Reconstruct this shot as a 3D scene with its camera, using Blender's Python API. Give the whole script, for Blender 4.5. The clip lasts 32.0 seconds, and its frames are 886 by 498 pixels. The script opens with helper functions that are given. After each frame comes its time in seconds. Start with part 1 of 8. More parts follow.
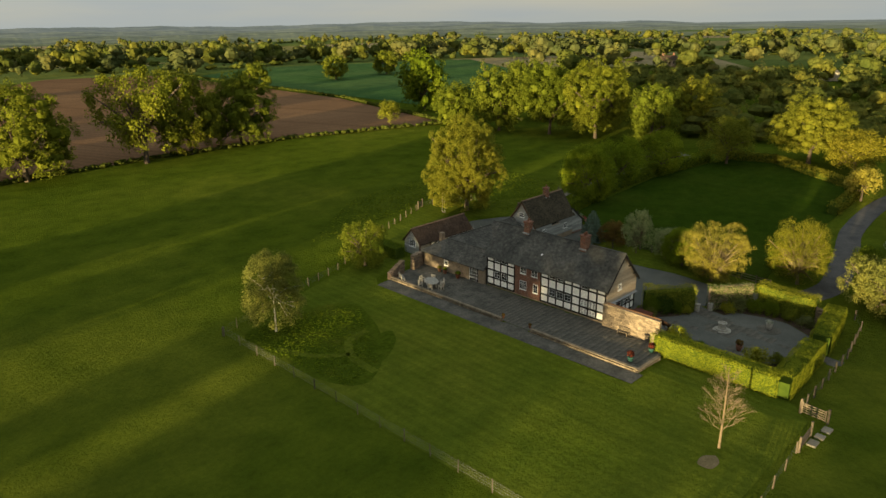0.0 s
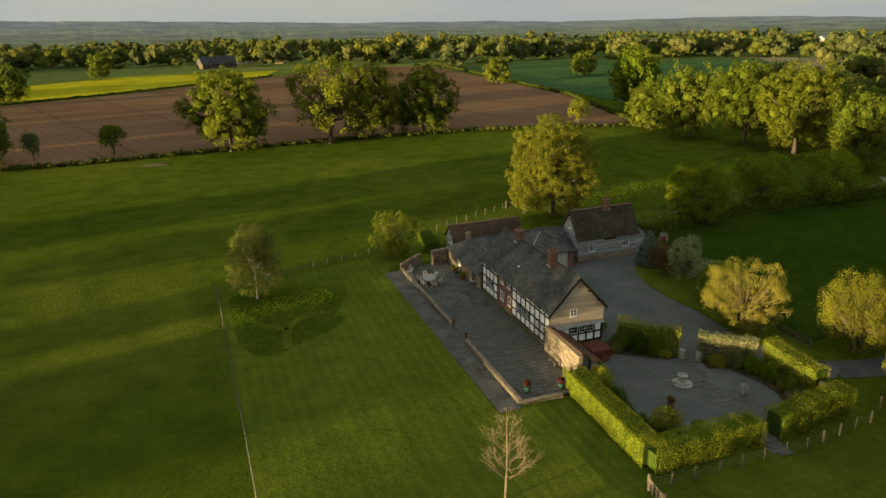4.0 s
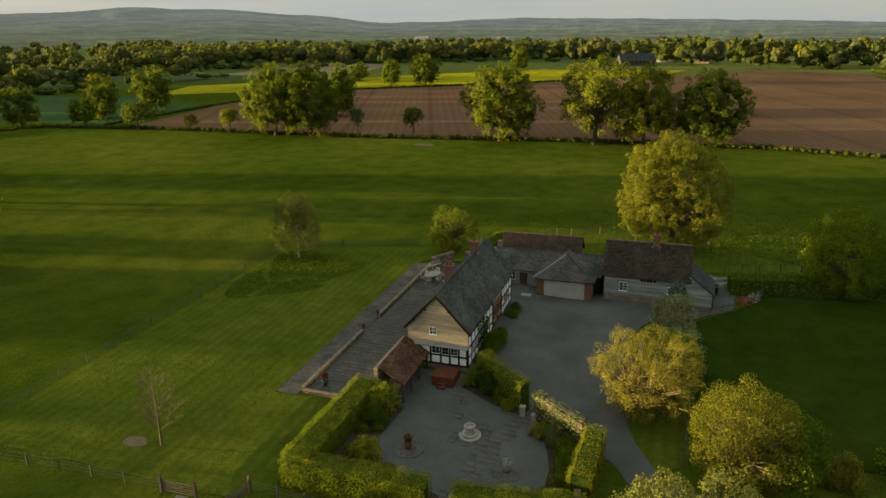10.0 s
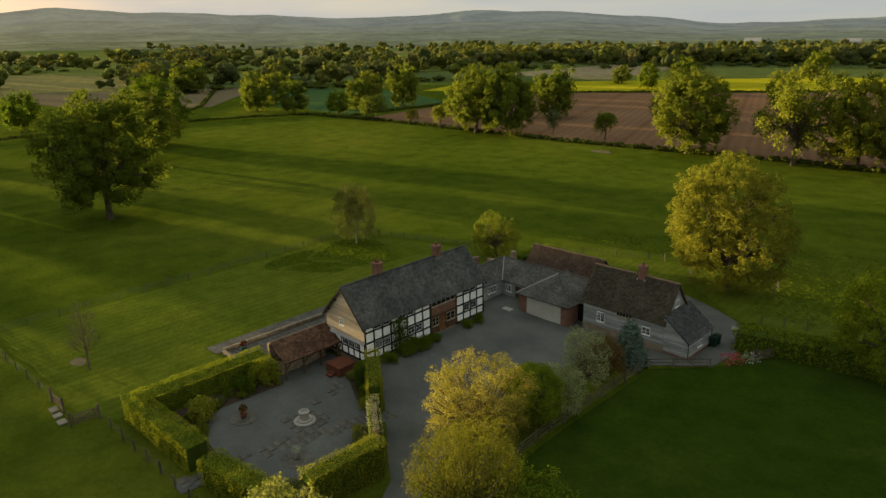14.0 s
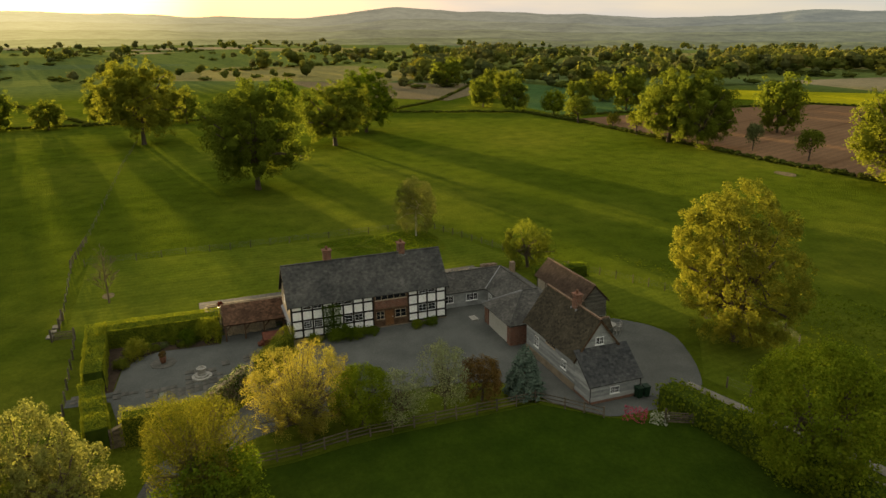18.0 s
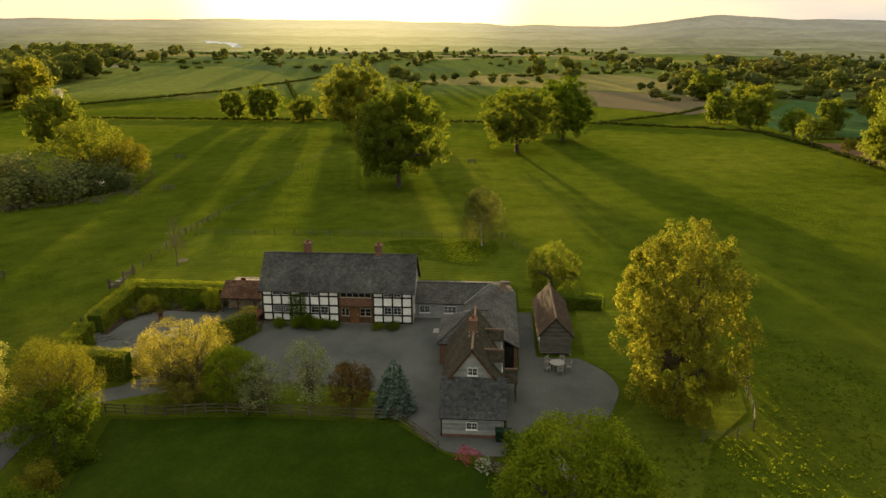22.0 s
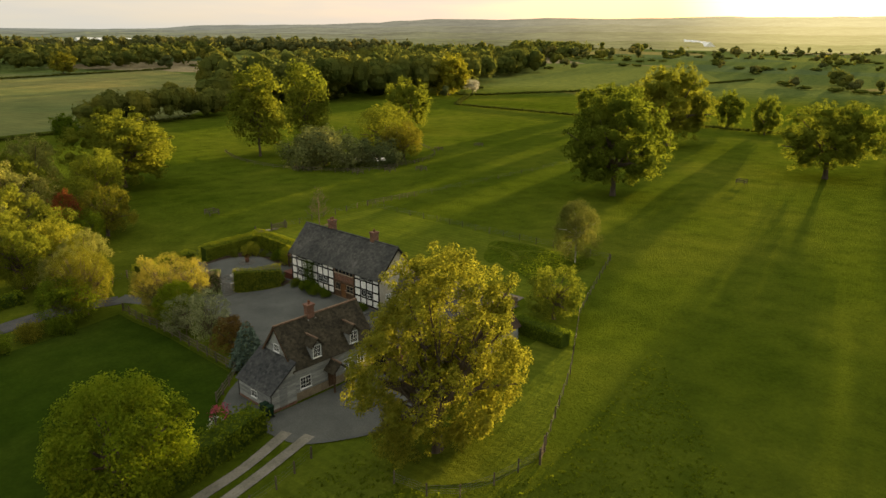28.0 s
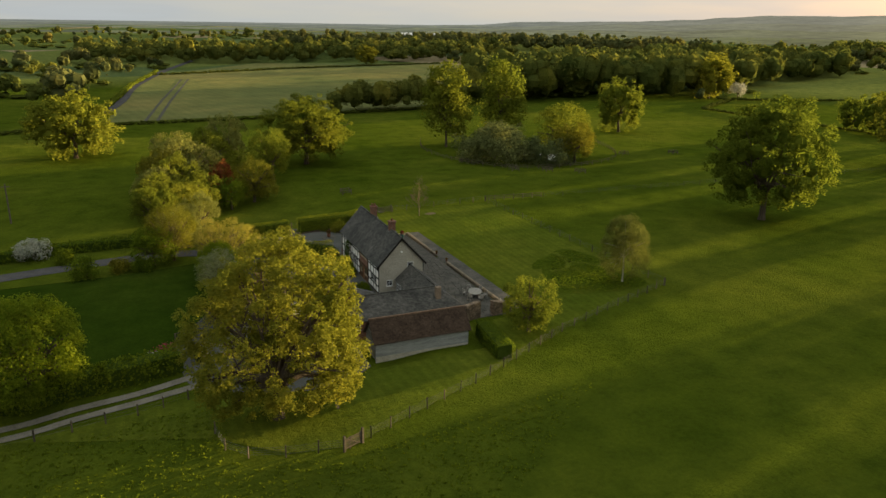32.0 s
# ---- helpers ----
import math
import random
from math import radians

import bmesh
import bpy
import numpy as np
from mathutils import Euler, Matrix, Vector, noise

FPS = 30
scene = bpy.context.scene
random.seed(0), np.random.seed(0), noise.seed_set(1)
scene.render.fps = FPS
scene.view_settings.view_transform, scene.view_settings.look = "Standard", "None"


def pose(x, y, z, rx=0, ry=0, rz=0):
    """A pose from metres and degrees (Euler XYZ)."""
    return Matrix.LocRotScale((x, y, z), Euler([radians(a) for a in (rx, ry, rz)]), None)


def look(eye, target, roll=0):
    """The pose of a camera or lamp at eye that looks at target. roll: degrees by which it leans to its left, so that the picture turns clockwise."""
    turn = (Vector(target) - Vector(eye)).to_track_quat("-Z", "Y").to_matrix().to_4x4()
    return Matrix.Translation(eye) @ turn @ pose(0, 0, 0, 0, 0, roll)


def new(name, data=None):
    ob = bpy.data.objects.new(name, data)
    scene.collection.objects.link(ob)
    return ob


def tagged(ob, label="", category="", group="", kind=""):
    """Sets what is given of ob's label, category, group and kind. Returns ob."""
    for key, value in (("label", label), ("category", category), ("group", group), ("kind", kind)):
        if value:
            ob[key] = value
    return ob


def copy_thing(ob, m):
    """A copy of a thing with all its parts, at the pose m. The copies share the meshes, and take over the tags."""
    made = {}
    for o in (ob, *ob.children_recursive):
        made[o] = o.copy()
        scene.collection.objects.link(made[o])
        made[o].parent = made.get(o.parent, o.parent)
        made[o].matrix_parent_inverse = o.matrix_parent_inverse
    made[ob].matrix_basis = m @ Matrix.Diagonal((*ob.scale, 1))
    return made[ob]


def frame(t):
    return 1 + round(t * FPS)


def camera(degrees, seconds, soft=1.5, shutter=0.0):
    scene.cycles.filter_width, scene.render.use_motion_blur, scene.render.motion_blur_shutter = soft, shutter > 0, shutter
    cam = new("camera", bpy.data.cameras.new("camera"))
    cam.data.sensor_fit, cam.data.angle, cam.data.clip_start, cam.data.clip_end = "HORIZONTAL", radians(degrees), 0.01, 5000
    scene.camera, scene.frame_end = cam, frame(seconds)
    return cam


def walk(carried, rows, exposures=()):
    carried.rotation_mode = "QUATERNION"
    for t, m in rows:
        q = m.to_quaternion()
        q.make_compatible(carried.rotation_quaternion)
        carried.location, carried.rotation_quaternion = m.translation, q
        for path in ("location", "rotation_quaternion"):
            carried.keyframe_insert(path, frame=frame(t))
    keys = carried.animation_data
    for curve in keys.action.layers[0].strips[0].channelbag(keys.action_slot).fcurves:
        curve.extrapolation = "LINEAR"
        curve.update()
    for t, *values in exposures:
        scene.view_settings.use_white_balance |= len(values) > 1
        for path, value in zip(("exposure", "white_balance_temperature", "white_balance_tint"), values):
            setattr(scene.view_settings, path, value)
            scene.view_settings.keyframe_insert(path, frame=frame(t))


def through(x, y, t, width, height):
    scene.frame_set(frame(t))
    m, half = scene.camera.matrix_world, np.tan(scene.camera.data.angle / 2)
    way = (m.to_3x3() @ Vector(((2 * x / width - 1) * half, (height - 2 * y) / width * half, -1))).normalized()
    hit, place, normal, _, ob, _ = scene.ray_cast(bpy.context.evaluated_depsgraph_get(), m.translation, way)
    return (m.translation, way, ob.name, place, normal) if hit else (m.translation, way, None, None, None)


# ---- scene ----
cam = camera(65.02, 32.0)
PATH = [
    (0.0, -64.133, -36.658, 32.429, 71.034, 0.768, -45.011),
    (0.5, -60.691, -39.432, 32.399, 70.995, 0.849, -41.941),
    (1.0, -56.876, -42.287, 32.350, 70.947, 0.962, -38.571),
    (1.5, -53.267, -44.859, 32.353, 70.923, 1.077, -35.522),
    (2.0, -49.361, -47.525, 32.328, 70.945, 1.155, -32.169),
    (2.5, -45.599, -49.818, 32.291, 70.975, 1.191, -29.068),
    (3.0, -41.484, -52.030, 32.244, 71.008, 1.212, -25.747),
    (3.5, -37.574, -53.778, 32.145, 71.034, 1.172, -22.739),
    (5.5, -20.885, -59.093, 31.843, 71.208, 0.987, -10.290),
    (6.0, -16.339, -59.765, 31.783, 71.256, 0.936, -7.033),
    (6.5, -12.023, -60.164, 31.725, 71.293, 0.908, -3.969),
    (7.0, -7.311, -60.268, 31.677, 71.321, 0.901, -0.641),
    (7.5, -2.925, -60.151, 31.600, 71.382, 0.900, 2.462),
    (8.0, 1.839, -59.790, 31.533, 71.397, 0.934, 5.794),
    (8.5, 6.209, -59.237, 31.467, 71.436, 0.942, 8.883),
    (9.0, 10.939, -58.391, 31.389, 71.511, 0.994, 12.230),
    (9.5, 15.305, -57.425, 31.377, 71.562, 1.072, 15.341),
    (10.0, 20.017, -56.100, 31.292, 71.654, 1.148, 18.747),
    (10.5, 24.272, -54.629, 31.256, 71.739, 1.226, 21.885),
    (11.0, 28.788, -52.834, 31.210, 71.833, 1.307, 25.310),
    (11.5, 32.883, -50.940, 31.169, 71.912, 1.340, 28.487),
    (12.0, 37.149, -48.577, 31.169, 71.989, 1.426, 31.915),
    (12.5, 40.908, -46.184, 31.114, 72.068, 1.426, 35.040),
    (13.0, 44.866, -43.395, 31.099, 72.130, 1.514, 38.427),
    (13.5, 48.257, -40.612, 30.997, 72.219, 1.481, 41.519),
    (14.0, 51.673, -37.432, 30.873, 72.321, 1.462, 44.818),
    (14.5, 54.598, -34.272, 30.752, 72.389, 1.433, 47.840),
    (16.5, 65.112, -20.189, 30.459, 72.662, 1.066, 60.235),
    (17.0, 67.252, -16.153, 30.374, 72.689, 0.974, 63.423),
    (17.5, 69.036, -12.372, 30.335, 72.732, 0.850, 66.351),
    (18.0, 70.738, -8.141, 30.368, 72.750, 0.793, 69.531),
    (18.5, 72.096, -4.203, 30.443, 72.974, 0.677, 72.480),
    (19.0, 73.224, 0.104, 30.439, 73.653, 0.522, 75.652),
    (19.5, 74.081, 4.179, 30.298, 73.730, 0.493, 78.618),
    (20.0, 74.787, 8.695, 30.209, 73.716, 0.441, 81.833),
    (20.5, 75.214, 12.872, 30.189, 73.696, 0.369, 84.814),
    (21.0, 75.409, 17.369, 30.226, 73.666, 0.243, 88.064),
    (21.5, 75.304, 21.568, 30.201, 73.638, 0.232, 91.064),
    (22.0, 74.954, 26.073, 30.146, 73.585, 0.210, 94.283),
    (22.5, 74.436, 30.237, 30.073, 73.564, 0.193, 97.306),
    (23.0, 73.649, 34.715, 29.991, 73.556, 0.164, 100.543),
    (23.5, 72.671, 38.809, 29.885, 73.564, 0.152, 103.534),
    (24.0, 71.530, 43.099, 29.818, 73.579, 0.065, 106.718),
    (24.5, 70.282, 47.096, 29.801, 73.592, -0.010, 109.699),
    (25.0, 68.691, 51.406, 29.805, 73.615, -0.073, 112.975),
    (25.5, 67.019, 55.380, 29.875, 73.619, -0.059, 116.044),
    (27.5, 57.891, 70.632, 30.327, 73.496, -0.319, 128.794),
    (28.0, 55.111, 74.447, 30.622, 73.430, -0.331, 132.163),
    (28.5, 52.380, 77.802, 30.824, 73.358, -0.396, 135.259),
    (29.0, 49.198, 81.152, 31.001, 73.281, -0.473, 138.543),
    (29.5, 46.134, 84.078, 31.192, 73.193, -0.557, 141.539),
    (30.0, 42.578, 87.007, 31.296, 73.127, -0.607, 144.786),
    (30.5, 39.232, 89.469, 31.358, 73.065, -0.673, 147.748),
    (31.0, 35.544, 91.891, 31.399, 73.005, -0.823, 150.900),
    (31.5, 32.015, 93.898, 31.430, 72.959, -0.855, 153.790),
    (32.0, 28.115, 95.711, 31.360, 72.913, -0.972, 156.910),
]
walk(cam, [(t, pose(x, y, z, rx, ry, rz)) for t, x, y, z, rx, ry, rz in PATH], [(0.0, 1.87, 6700, 4), (14.0, 1.97, 6900, 6), (19.0, 2.33, 7700, 10), (25.0, 2.44, 7700, 10), (28.0, 2.38, 7600, 10), (32.0, 2.08, 6900, 8)])


# ---- world, sun and exposure ----
SUN_AZ, SUN_EL = 259.0, 2.9
SKY_TILT = (0.0159, -0.0089, 0.0)


def make_world():
    w = bpy.data.worlds.new("evening_sky")
    scene.world = w
    w.use_nodes = True
    nt = w.node_tree
    nt.nodes.clear()
    out = nt.nodes.new("ShaderNodeOutputWorld")
    bg = nt.nodes.new("ShaderNodeBackground")
    tc = nt.nodes.new("ShaderNodeTexCoord")
    mp = nt.nodes.new("ShaderNodeMapping")
    mp.inputs["Rotation"].default_value = SKY_TILT
    sky = nt.nodes.new("ShaderNodeTexSky")
    sky.sky_type = "NISHITA"
    sky.sun_disc = False
    sky.sun_elevation = radians(SUN_EL)
    sky.sun_rotation = radians(SUN_AZ)
    sky.air_density, sky.dust_density, sky.ozone_density = 1.0, 2.0, 1.0
    # thin high cloud
    mp2 = nt.nodes.new("ShaderNodeMapping")
    mp2.inputs["Scale"].default_value = (2.0, 2.0, 16.0)
    nz = nt.nodes.new("ShaderNodeTexNoise")
    nz.inputs["Scale"].default_value = 1.6
    nz.inputs["Detail"].default_value = 5.0
    ramp = nt.nodes.new("ShaderNodeValToRGB")
    ramp.color_ramp.elements[0].position, ramp.color_ramp.elements[1].position = 0.32, 0.72
    ramp.color_ramp.elements[0].color = (0.78, 0.78, 0.78, 1)
    ramp.color_ramp.elements[1].color = (0.93, 0.93, 0.93, 1)
    mix = nt.nodes.new("ShaderNodeMix")
    mix.data_type = "RGBA"
    # paler and greyer streaks of cloud
    tone = nt.nodes.new("ShaderNodeValToRGB")
    tone.color_ramp.elements[0].position, tone.color_ramp.elements[1].position = 0.35, 0.65
    tone.color_ramp.elements[0].color = (CLOUD[0] * 1.08, CLOUD[1] * 1.06, CLOUD[2] * 1.0, 1)
    tone.color_ramp.elements[1].color = (CLOUD[0] * 0.84, CLOUD[1] * 0.87, CLOUD[2] * 0.92, 1)
    nt.links.new(nz.outputs["Fac"], tone.inputs["Fac"])
    # the veil is brighter overhead than along the horizon
    sep = nt.nodes.new("ShaderNodeSeparateXYZ")
    nt.links.new(tc.outputs["Generated"], sep.inputs[0])
    lift = nt.nodes.new("ShaderNodeMapRange")
    lift.inputs["From Min"].default_value, lift.inputs["From Max"].default_value = 0.1, 0.7
    lift.inputs["To Min"].default_value, lift.inputs["To Max"].default_value = 1.0, 1.5
    nt.links.new(sep.outputs["Z"], lift.inputs["Value"])
    scale = nt.nodes.new("ShaderNodeVectorMath")
    scale.operation = "SCALE"
    nt.links.new(tone.outputs["Color"], scale.inputs[0])
    nt.links.new(lift.outputs["Result"], scale.inputs["Scale"])
    # and brighter towards the sun's side
    side = nt.nodes.new("ShaderNodeVectorMath")
    side.operation = "DOT_PRODUCT"
    side.inputs[1].default_value = (math.sin(radians(SUN_AZ)), math.cos(radians(SUN_AZ)), 0)
    nt.links.new(tc.outputs["Generated"], side.inputs[0])
    west = nt.nodes.new("ShaderNodeMapRange")
    west.inputs["From Min"].default_value, west.inputs["From Max"].default_value = -1.0, 1.0
    west.inputs["To Min"].default_value, west.inputs["To Max"].default_value = 0.76, 0.9
    nt.links.new(side.outputs["Value"], west.inputs["Value"])
    tilted = nt.nodes.new("ShaderNodeVectorMath")
    tilted.operation = "SCALE"
    nt.links.new(scale.outputs["Vector"], tilted.inputs[0])
    nt.links.new(west.outputs["Result"], tilted.inputs["Scale"])
    nt.links.new(tilted.outputs["Vector"], mix.inputs["B"])
    # the veil is thin round the low sun
    dot = nt.nodes.new("ShaderNodeVectorMath")
    dot.operation = "DOT_PRODUCT"
    a = radians(SUN_AZ)
    dot.inputs[1].default_value = (math.sin(a) * 0.999, math.cos(a) * 0.999, 0.045)
    nt.links.new(tc.outputs["Generated"], dot.inputs[0])
    thin = nt.nodes.new("ShaderNodeMapRange")
    thin.interpolation_type = "SMOOTHSTEP"
    thin.inputs["From Min"].default_value, thin.inputs["From Max"].default_value = 0.95, 1.0
    thin.inputs["To Min"].default_value, thin.inputs["To Max"].default_value = 1.0, 0.8
    nt.links.new(dot.outputs["Value"], thin.inputs["Value"])
    veil = nt.nodes.new("ShaderNodeMath")
    veil.operation = "MULTIPLY"
    nt.links.new(thin.outputs["Result"], veil.inputs[1])
    nt.links.new(tc.outputs["Generated"], mp.inputs["Vector"])
    nt.links.new(mp.outputs["Vector"], sky.inputs["Vector"])
    nt.links.new(tc.outputs["Generated"], mp2.inputs["Vector"])
    nt.links.new(mp2.outputs["Vector"], nz.inputs["Vector"])
    nt.links.new(nz.outputs["Fac"], ramp.inputs["Fac"])
    nt.links.new(ramp.outputs["Color"], veil.inputs[0])
    nt.links.new(veil.outputs[0], mix.inputs["Factor"])
    nt.links.new(sky.outputs["Color"], mix.inputs["A"])
    # the veil glows round the sun
    halo = nt.nodes.new("ShaderNodeMapRange")
    halo.interpolation_type = "SMOOTHERSTEP"
    halo.inputs["From Min"].default_value, halo.inputs["From Max"].default_value = 0.965, 1.0
    halo.inputs["To Min"].default_value, halo.inputs["To Max"].default_value = 0.0, 1.0
    nt.links.new(dot.outputs["Value"], halo.inputs["Value"])
    aura = nt.nodes.new("ShaderNodeMix")
    aura.data_type, aura.blend_type = "RGBA", "ADD"
    aura.inputs["B"].default_value = (2.3, 2.0, 1.3, 1)
    nt.links.new(halo.outputs["Result"], aura.inputs["Factor"])
    nt.links.new(mix.outputs["Result"], aura.inputs["A"])
    nt.links.new(aura.outputs["Result"], bg.inputs["Color"])
    bg.inputs["Strength"].default_value = SKY_STRENGTH
    nt.links.new(bg.outputs["Background"], out.inputs["Surface"])


CLOUD = (1.55, 1.65, 1.69, 1)
SKY_STRENGTH = 0.11
make_world()
sun = new("sun", bpy.data.lights.new("sun", "SUN"))
sun.data.energy, sun.data.angle, sun.data.color = 5.0, radians(0.6), (1.0, 0.77, 0.42)
_a, _e = radians(SUN_AZ), radians(SUN_EL)
sun.matrix_world = look((0, 0, 80), (-math.sin(_a) * math.cos(_e), -math.cos(_a) * math.cos(_e), 80 - math.sin(_e)))


# ---- materials ----
def material(name, rough=0.8, metal=0.0):
    m = bpy.data.materials.new(name)
    m.use_nodes = True
    nt = m.node_tree
    b = nt.nodes["Principled BSDF"]
    b.inputs["Roughness"].default_value = rough
    b.inputs["Metallic"].default_value = metal
    b.inputs["Specular IOR Level"].default_value = 0.3
    return m, nt, b


def node(nt, kind, **values):
    n = nt.nodes.new("ShaderNode" + kind)
    for k, v in values.items():
        n.inputs[k.replace("_", " ")].default_value = v
    return n


def ramp_of(nt, source, *stops):
    r = nt.nodes.new("ShaderNodeValToRGB")
    el = r.color_ramp.elements
    while len(el) < len(stops):
        el.new(0.5)
    for e, (p, c) in zip(el, stops):
        e.position, e.color = p, (*c, 1)
    nt.links.new(source, r.inputs["Fac"])
    return r.outputs["Color"]


def blend(nt, a, b, fac, mode="MIX"):
    m = nt.nodes.new("ShaderNodeMix")
    m.data_type, m.blend_type = "RGBA", mode
    for key, v in (("A", a), ("B", b), ("Factor", fac)):
        if isinstance(v, bpy.types.NodeSocket):
            nt.links.new(v, m.inputs[key])
        elif key == "Factor":
            m.inputs[0].default_value = v
        else:
            m.inputs[key].default_value = (*v, 1)
    return m.outputs["Result"]


def coords(nt, scale=(1, 1, 1), rot=0.0, kind="Object"):
    tc = nt.nodes.new("ShaderNodeTexCoord")
    mp = nt.nodes.new("ShaderNodeMapping")
    mp.inputs["Scale"].default_value = scale
    mp.inputs["Rotation"].default_value = (0, 0, rot)
    nt.links.new(tc.outputs[kind], mp.inputs["Vector"])
    return mp.outputs["Vector"]


def noise_of(nt, vec, scale, detail=4.0, rough=0.6):
    n = node(nt, "TexNoise", Scale=scale, Detail=detail, Roughness=rough)
    nt.links.new(vec, n.inputs["Vector"])
    return n.outputs["Fac"]


def bump(nt, b, source, strength, distance=0.05):
    n = node(nt, "Bump", Strength=strength, Distance=distance)
    nt.links.new(source, n.inputs["Height"])
    nt.links.new(n.outputs["Normal"], b.inputs["Normal"])


def surface(name, dark, light, scale=3.0, rough=0.85, bump_by=0.4, island=0.0, fine=8.0, each=0.0, stretch=(1, 1, 1), gloss=0.05):
    """A weathered surface: two tones over two scales of noise, pieces that differ, fine relief."""
    m, nt, b = material(name, rough)
    b.inputs["Specular IOR Level"].default_value = gloss
    v = coords(nt, stretch)
    big, small = noise_of(nt, v, scale), noise_of(nt, v, scale * fine, 3.0)
    c = ramp_of(nt, big, (0.3, dark), (0.7, light))
    sm = ramp_of(nt, small, (0.25, (0.72, 0.72, 0.72)), (0.75, (1.2, 1.2, 1.2)))
    c = blend(nt, c, sm, 1.0, "MULTIPLY")
    if island or each:
        source = nt.nodes.new("ShaderNodeNewGeometry").outputs["Random Per Island"] if island else nt.nodes.new("ShaderNodeObjectInfo").outputs["Random"]
        k = island or each
        c = blend(nt, c, ramp_of(nt, source, (0.0, (1 - k,) * 3), (1.0, (1 + k, 1 + k * 0.9, 1 + k * 0.8))), 1.0, "MULTIPLY")
    nt.links.new(c, b.inputs["Base Color"])
    if bump_by:
        bump(nt, b, small, bump_by)
    return m


def leaves(name, dark, light, through=0.5, vary=0.22, patch=0.0):
    m, nt, b = material(name, 0.6)
    nt.nodes.remove(b)
    b = node(nt, "BsdfDiffuse")
    geo = nt.nodes.new("ShaderNodeNewGeometry")
    info = nt.nodes.new("ShaderNodeObjectInfo")
    c = ramp_of(nt, geo.outputs["Random Per Island"], (0.0, dark), (1.0, light))
    k = vary
    t = ramp_of(nt, info.outputs["Random"], (0.0, (1 - k, 1 - k * 0.7, 1 - k)), (0.5, (1, 1, 1)), (1.0, (1 + k, 1 + k * 0.45, 1.0)))
    c = blend(nt, c, t, 1.0, "MULTIPLY")
    v = coords(nt)
    c = blend(nt, c, ramp_of(nt, noise_of(nt, v, 1.3, 3.0), (0.3, (0.7, 0.75, 0.7)), (0.7, (1.25, 1.2, 1.1))), 1.0, "MULTIPLY")
    if patch:
        # one tree differs from the next
        c = blend(nt, c, ramp_of(nt, noise_of(nt, v, patch, 2.0), (0.3, (0.62, 0.72, 0.75)), (0.5, (1.0, 1.0, 1.0)), (0.68, (1.45, 1.25, 0.95))), 1.0, "MULTIPLY")
    nt.links.new(c, b.inputs["Color"])
    tr = node(nt, "BsdfTranslucent")
    nt.links.new(c, tr.inputs["Color"])
    mx = nt.nodes.new("ShaderNodeMixShader")
    mx.inputs[0].default_value = through
    nt.links.new(b.outputs[0], mx.inputs[1])
    nt.links.new(tr.outputs[0], mx.inputs[2])
    nt.links.new(mx.outputs[0], nt.nodes["Material Output"].inputs["Surface"])
    return m


def grass(name, dark, mid, light, patch=0.035, stripes=None, bump_by=0.6):
    m, nt, b = material(name, 0.9)
    b.inputs["Specular IOR Level"].default_value = 0.0
    v = coords(nt)
    big, mids, fine = noise_of(nt, v, patch, 5.0), noise_of(nt, v, patch * 9, 4.0), noise_of(nt, v, 2.6, 6.0, 0.7)
    c = ramp_of(nt, big, (0.32, dark), (0.5, mid), (0.7, light))
    c = blend(nt, c, ramp_of(nt, mids, (0.3, (0.78, 0.8, 0.78)), (0.7, (1.2, 1.16, 1.1))), 1.0, "MULTIPLY")
    c = blend(nt, c, ramp_of(nt, fine, (0.3, (0.78, 0.8, 0.75)), (0.72, (1.2, 1.17, 1.14))), 1.0, "MULTIPLY")
    if stripes:
        angle, width, k = stripes
        w = node(nt, "TexWave", Scale=0.314 / width * 2, Distortion=0.4, Detail=1.0)
        nt.links.new(coords(nt, (1, 1, 1), angle), w.inputs["Vector"])
        c = blend(nt, c, ramp_of(nt, w.outputs["Fac"], (0.35, (1 - k,) * 3), (0.65, (1 + k,) * 3)), 1.0, "MULTIPLY")
    nt.links.new(c, b.inputs["Base Color"])
    bump(nt, b, noise_of(nt, v, 2.0, 5.0, 0.7), 1.0, bump_by * 0.6)
    return m


def ploughed(name):
    m, nt, b = material(name, 0.95)
    b.inputs["Specular IOR Level"].default_value = 0.0
    v = coords(nt)
    c = ramp_of(nt, noise_of(nt, v, 0.02, 5.0), (0.3, (0.118, 0.068, 0.038)), (0.7, (0.182, 0.11, 0.062)))
    w = node(nt, "TexWave", Scale=0.12, Distortion=0.8, Detail=2.0)
    nt.links.new(coords(nt, (1, 1, 1), radians(-20)), w.inputs["Vector"])
    c = blend(nt, c, ramp_of(nt, w.outputs["Fac"], (0.3, (0.94, 0.93, 0.93)), (0.8, (1.06, 1.05, 1.05))), 1.0, "MULTIPLY")
    tram = node(nt, "TexWave", Scale=0.012, Distortion=0.15)
    nt.links.new(coords(nt, (1, 1, 1), radians(-20)), tram.inputs["Vector"])
    c = blend(nt, c, ramp_of(nt, tram.outputs["Fac"], (0.0, (0.84, 0.83, 0.82)), (0.05, (1, 1, 1))), 1.0, "MULTIPLY")
    fine = noise_of(nt, v, 1.2, 5.0)
    c = blend(nt, c, ramp_of(nt, fine, (0.3, (0.8, 0.8, 0.8)), (0.7, (1.15, 1.15, 1.15))), 1.0, "MULTIPLY")
    nt.links.new(c, b.inputs["Base Color"])
    bump(nt, b, fine, 0.8, 0.2)
    return m


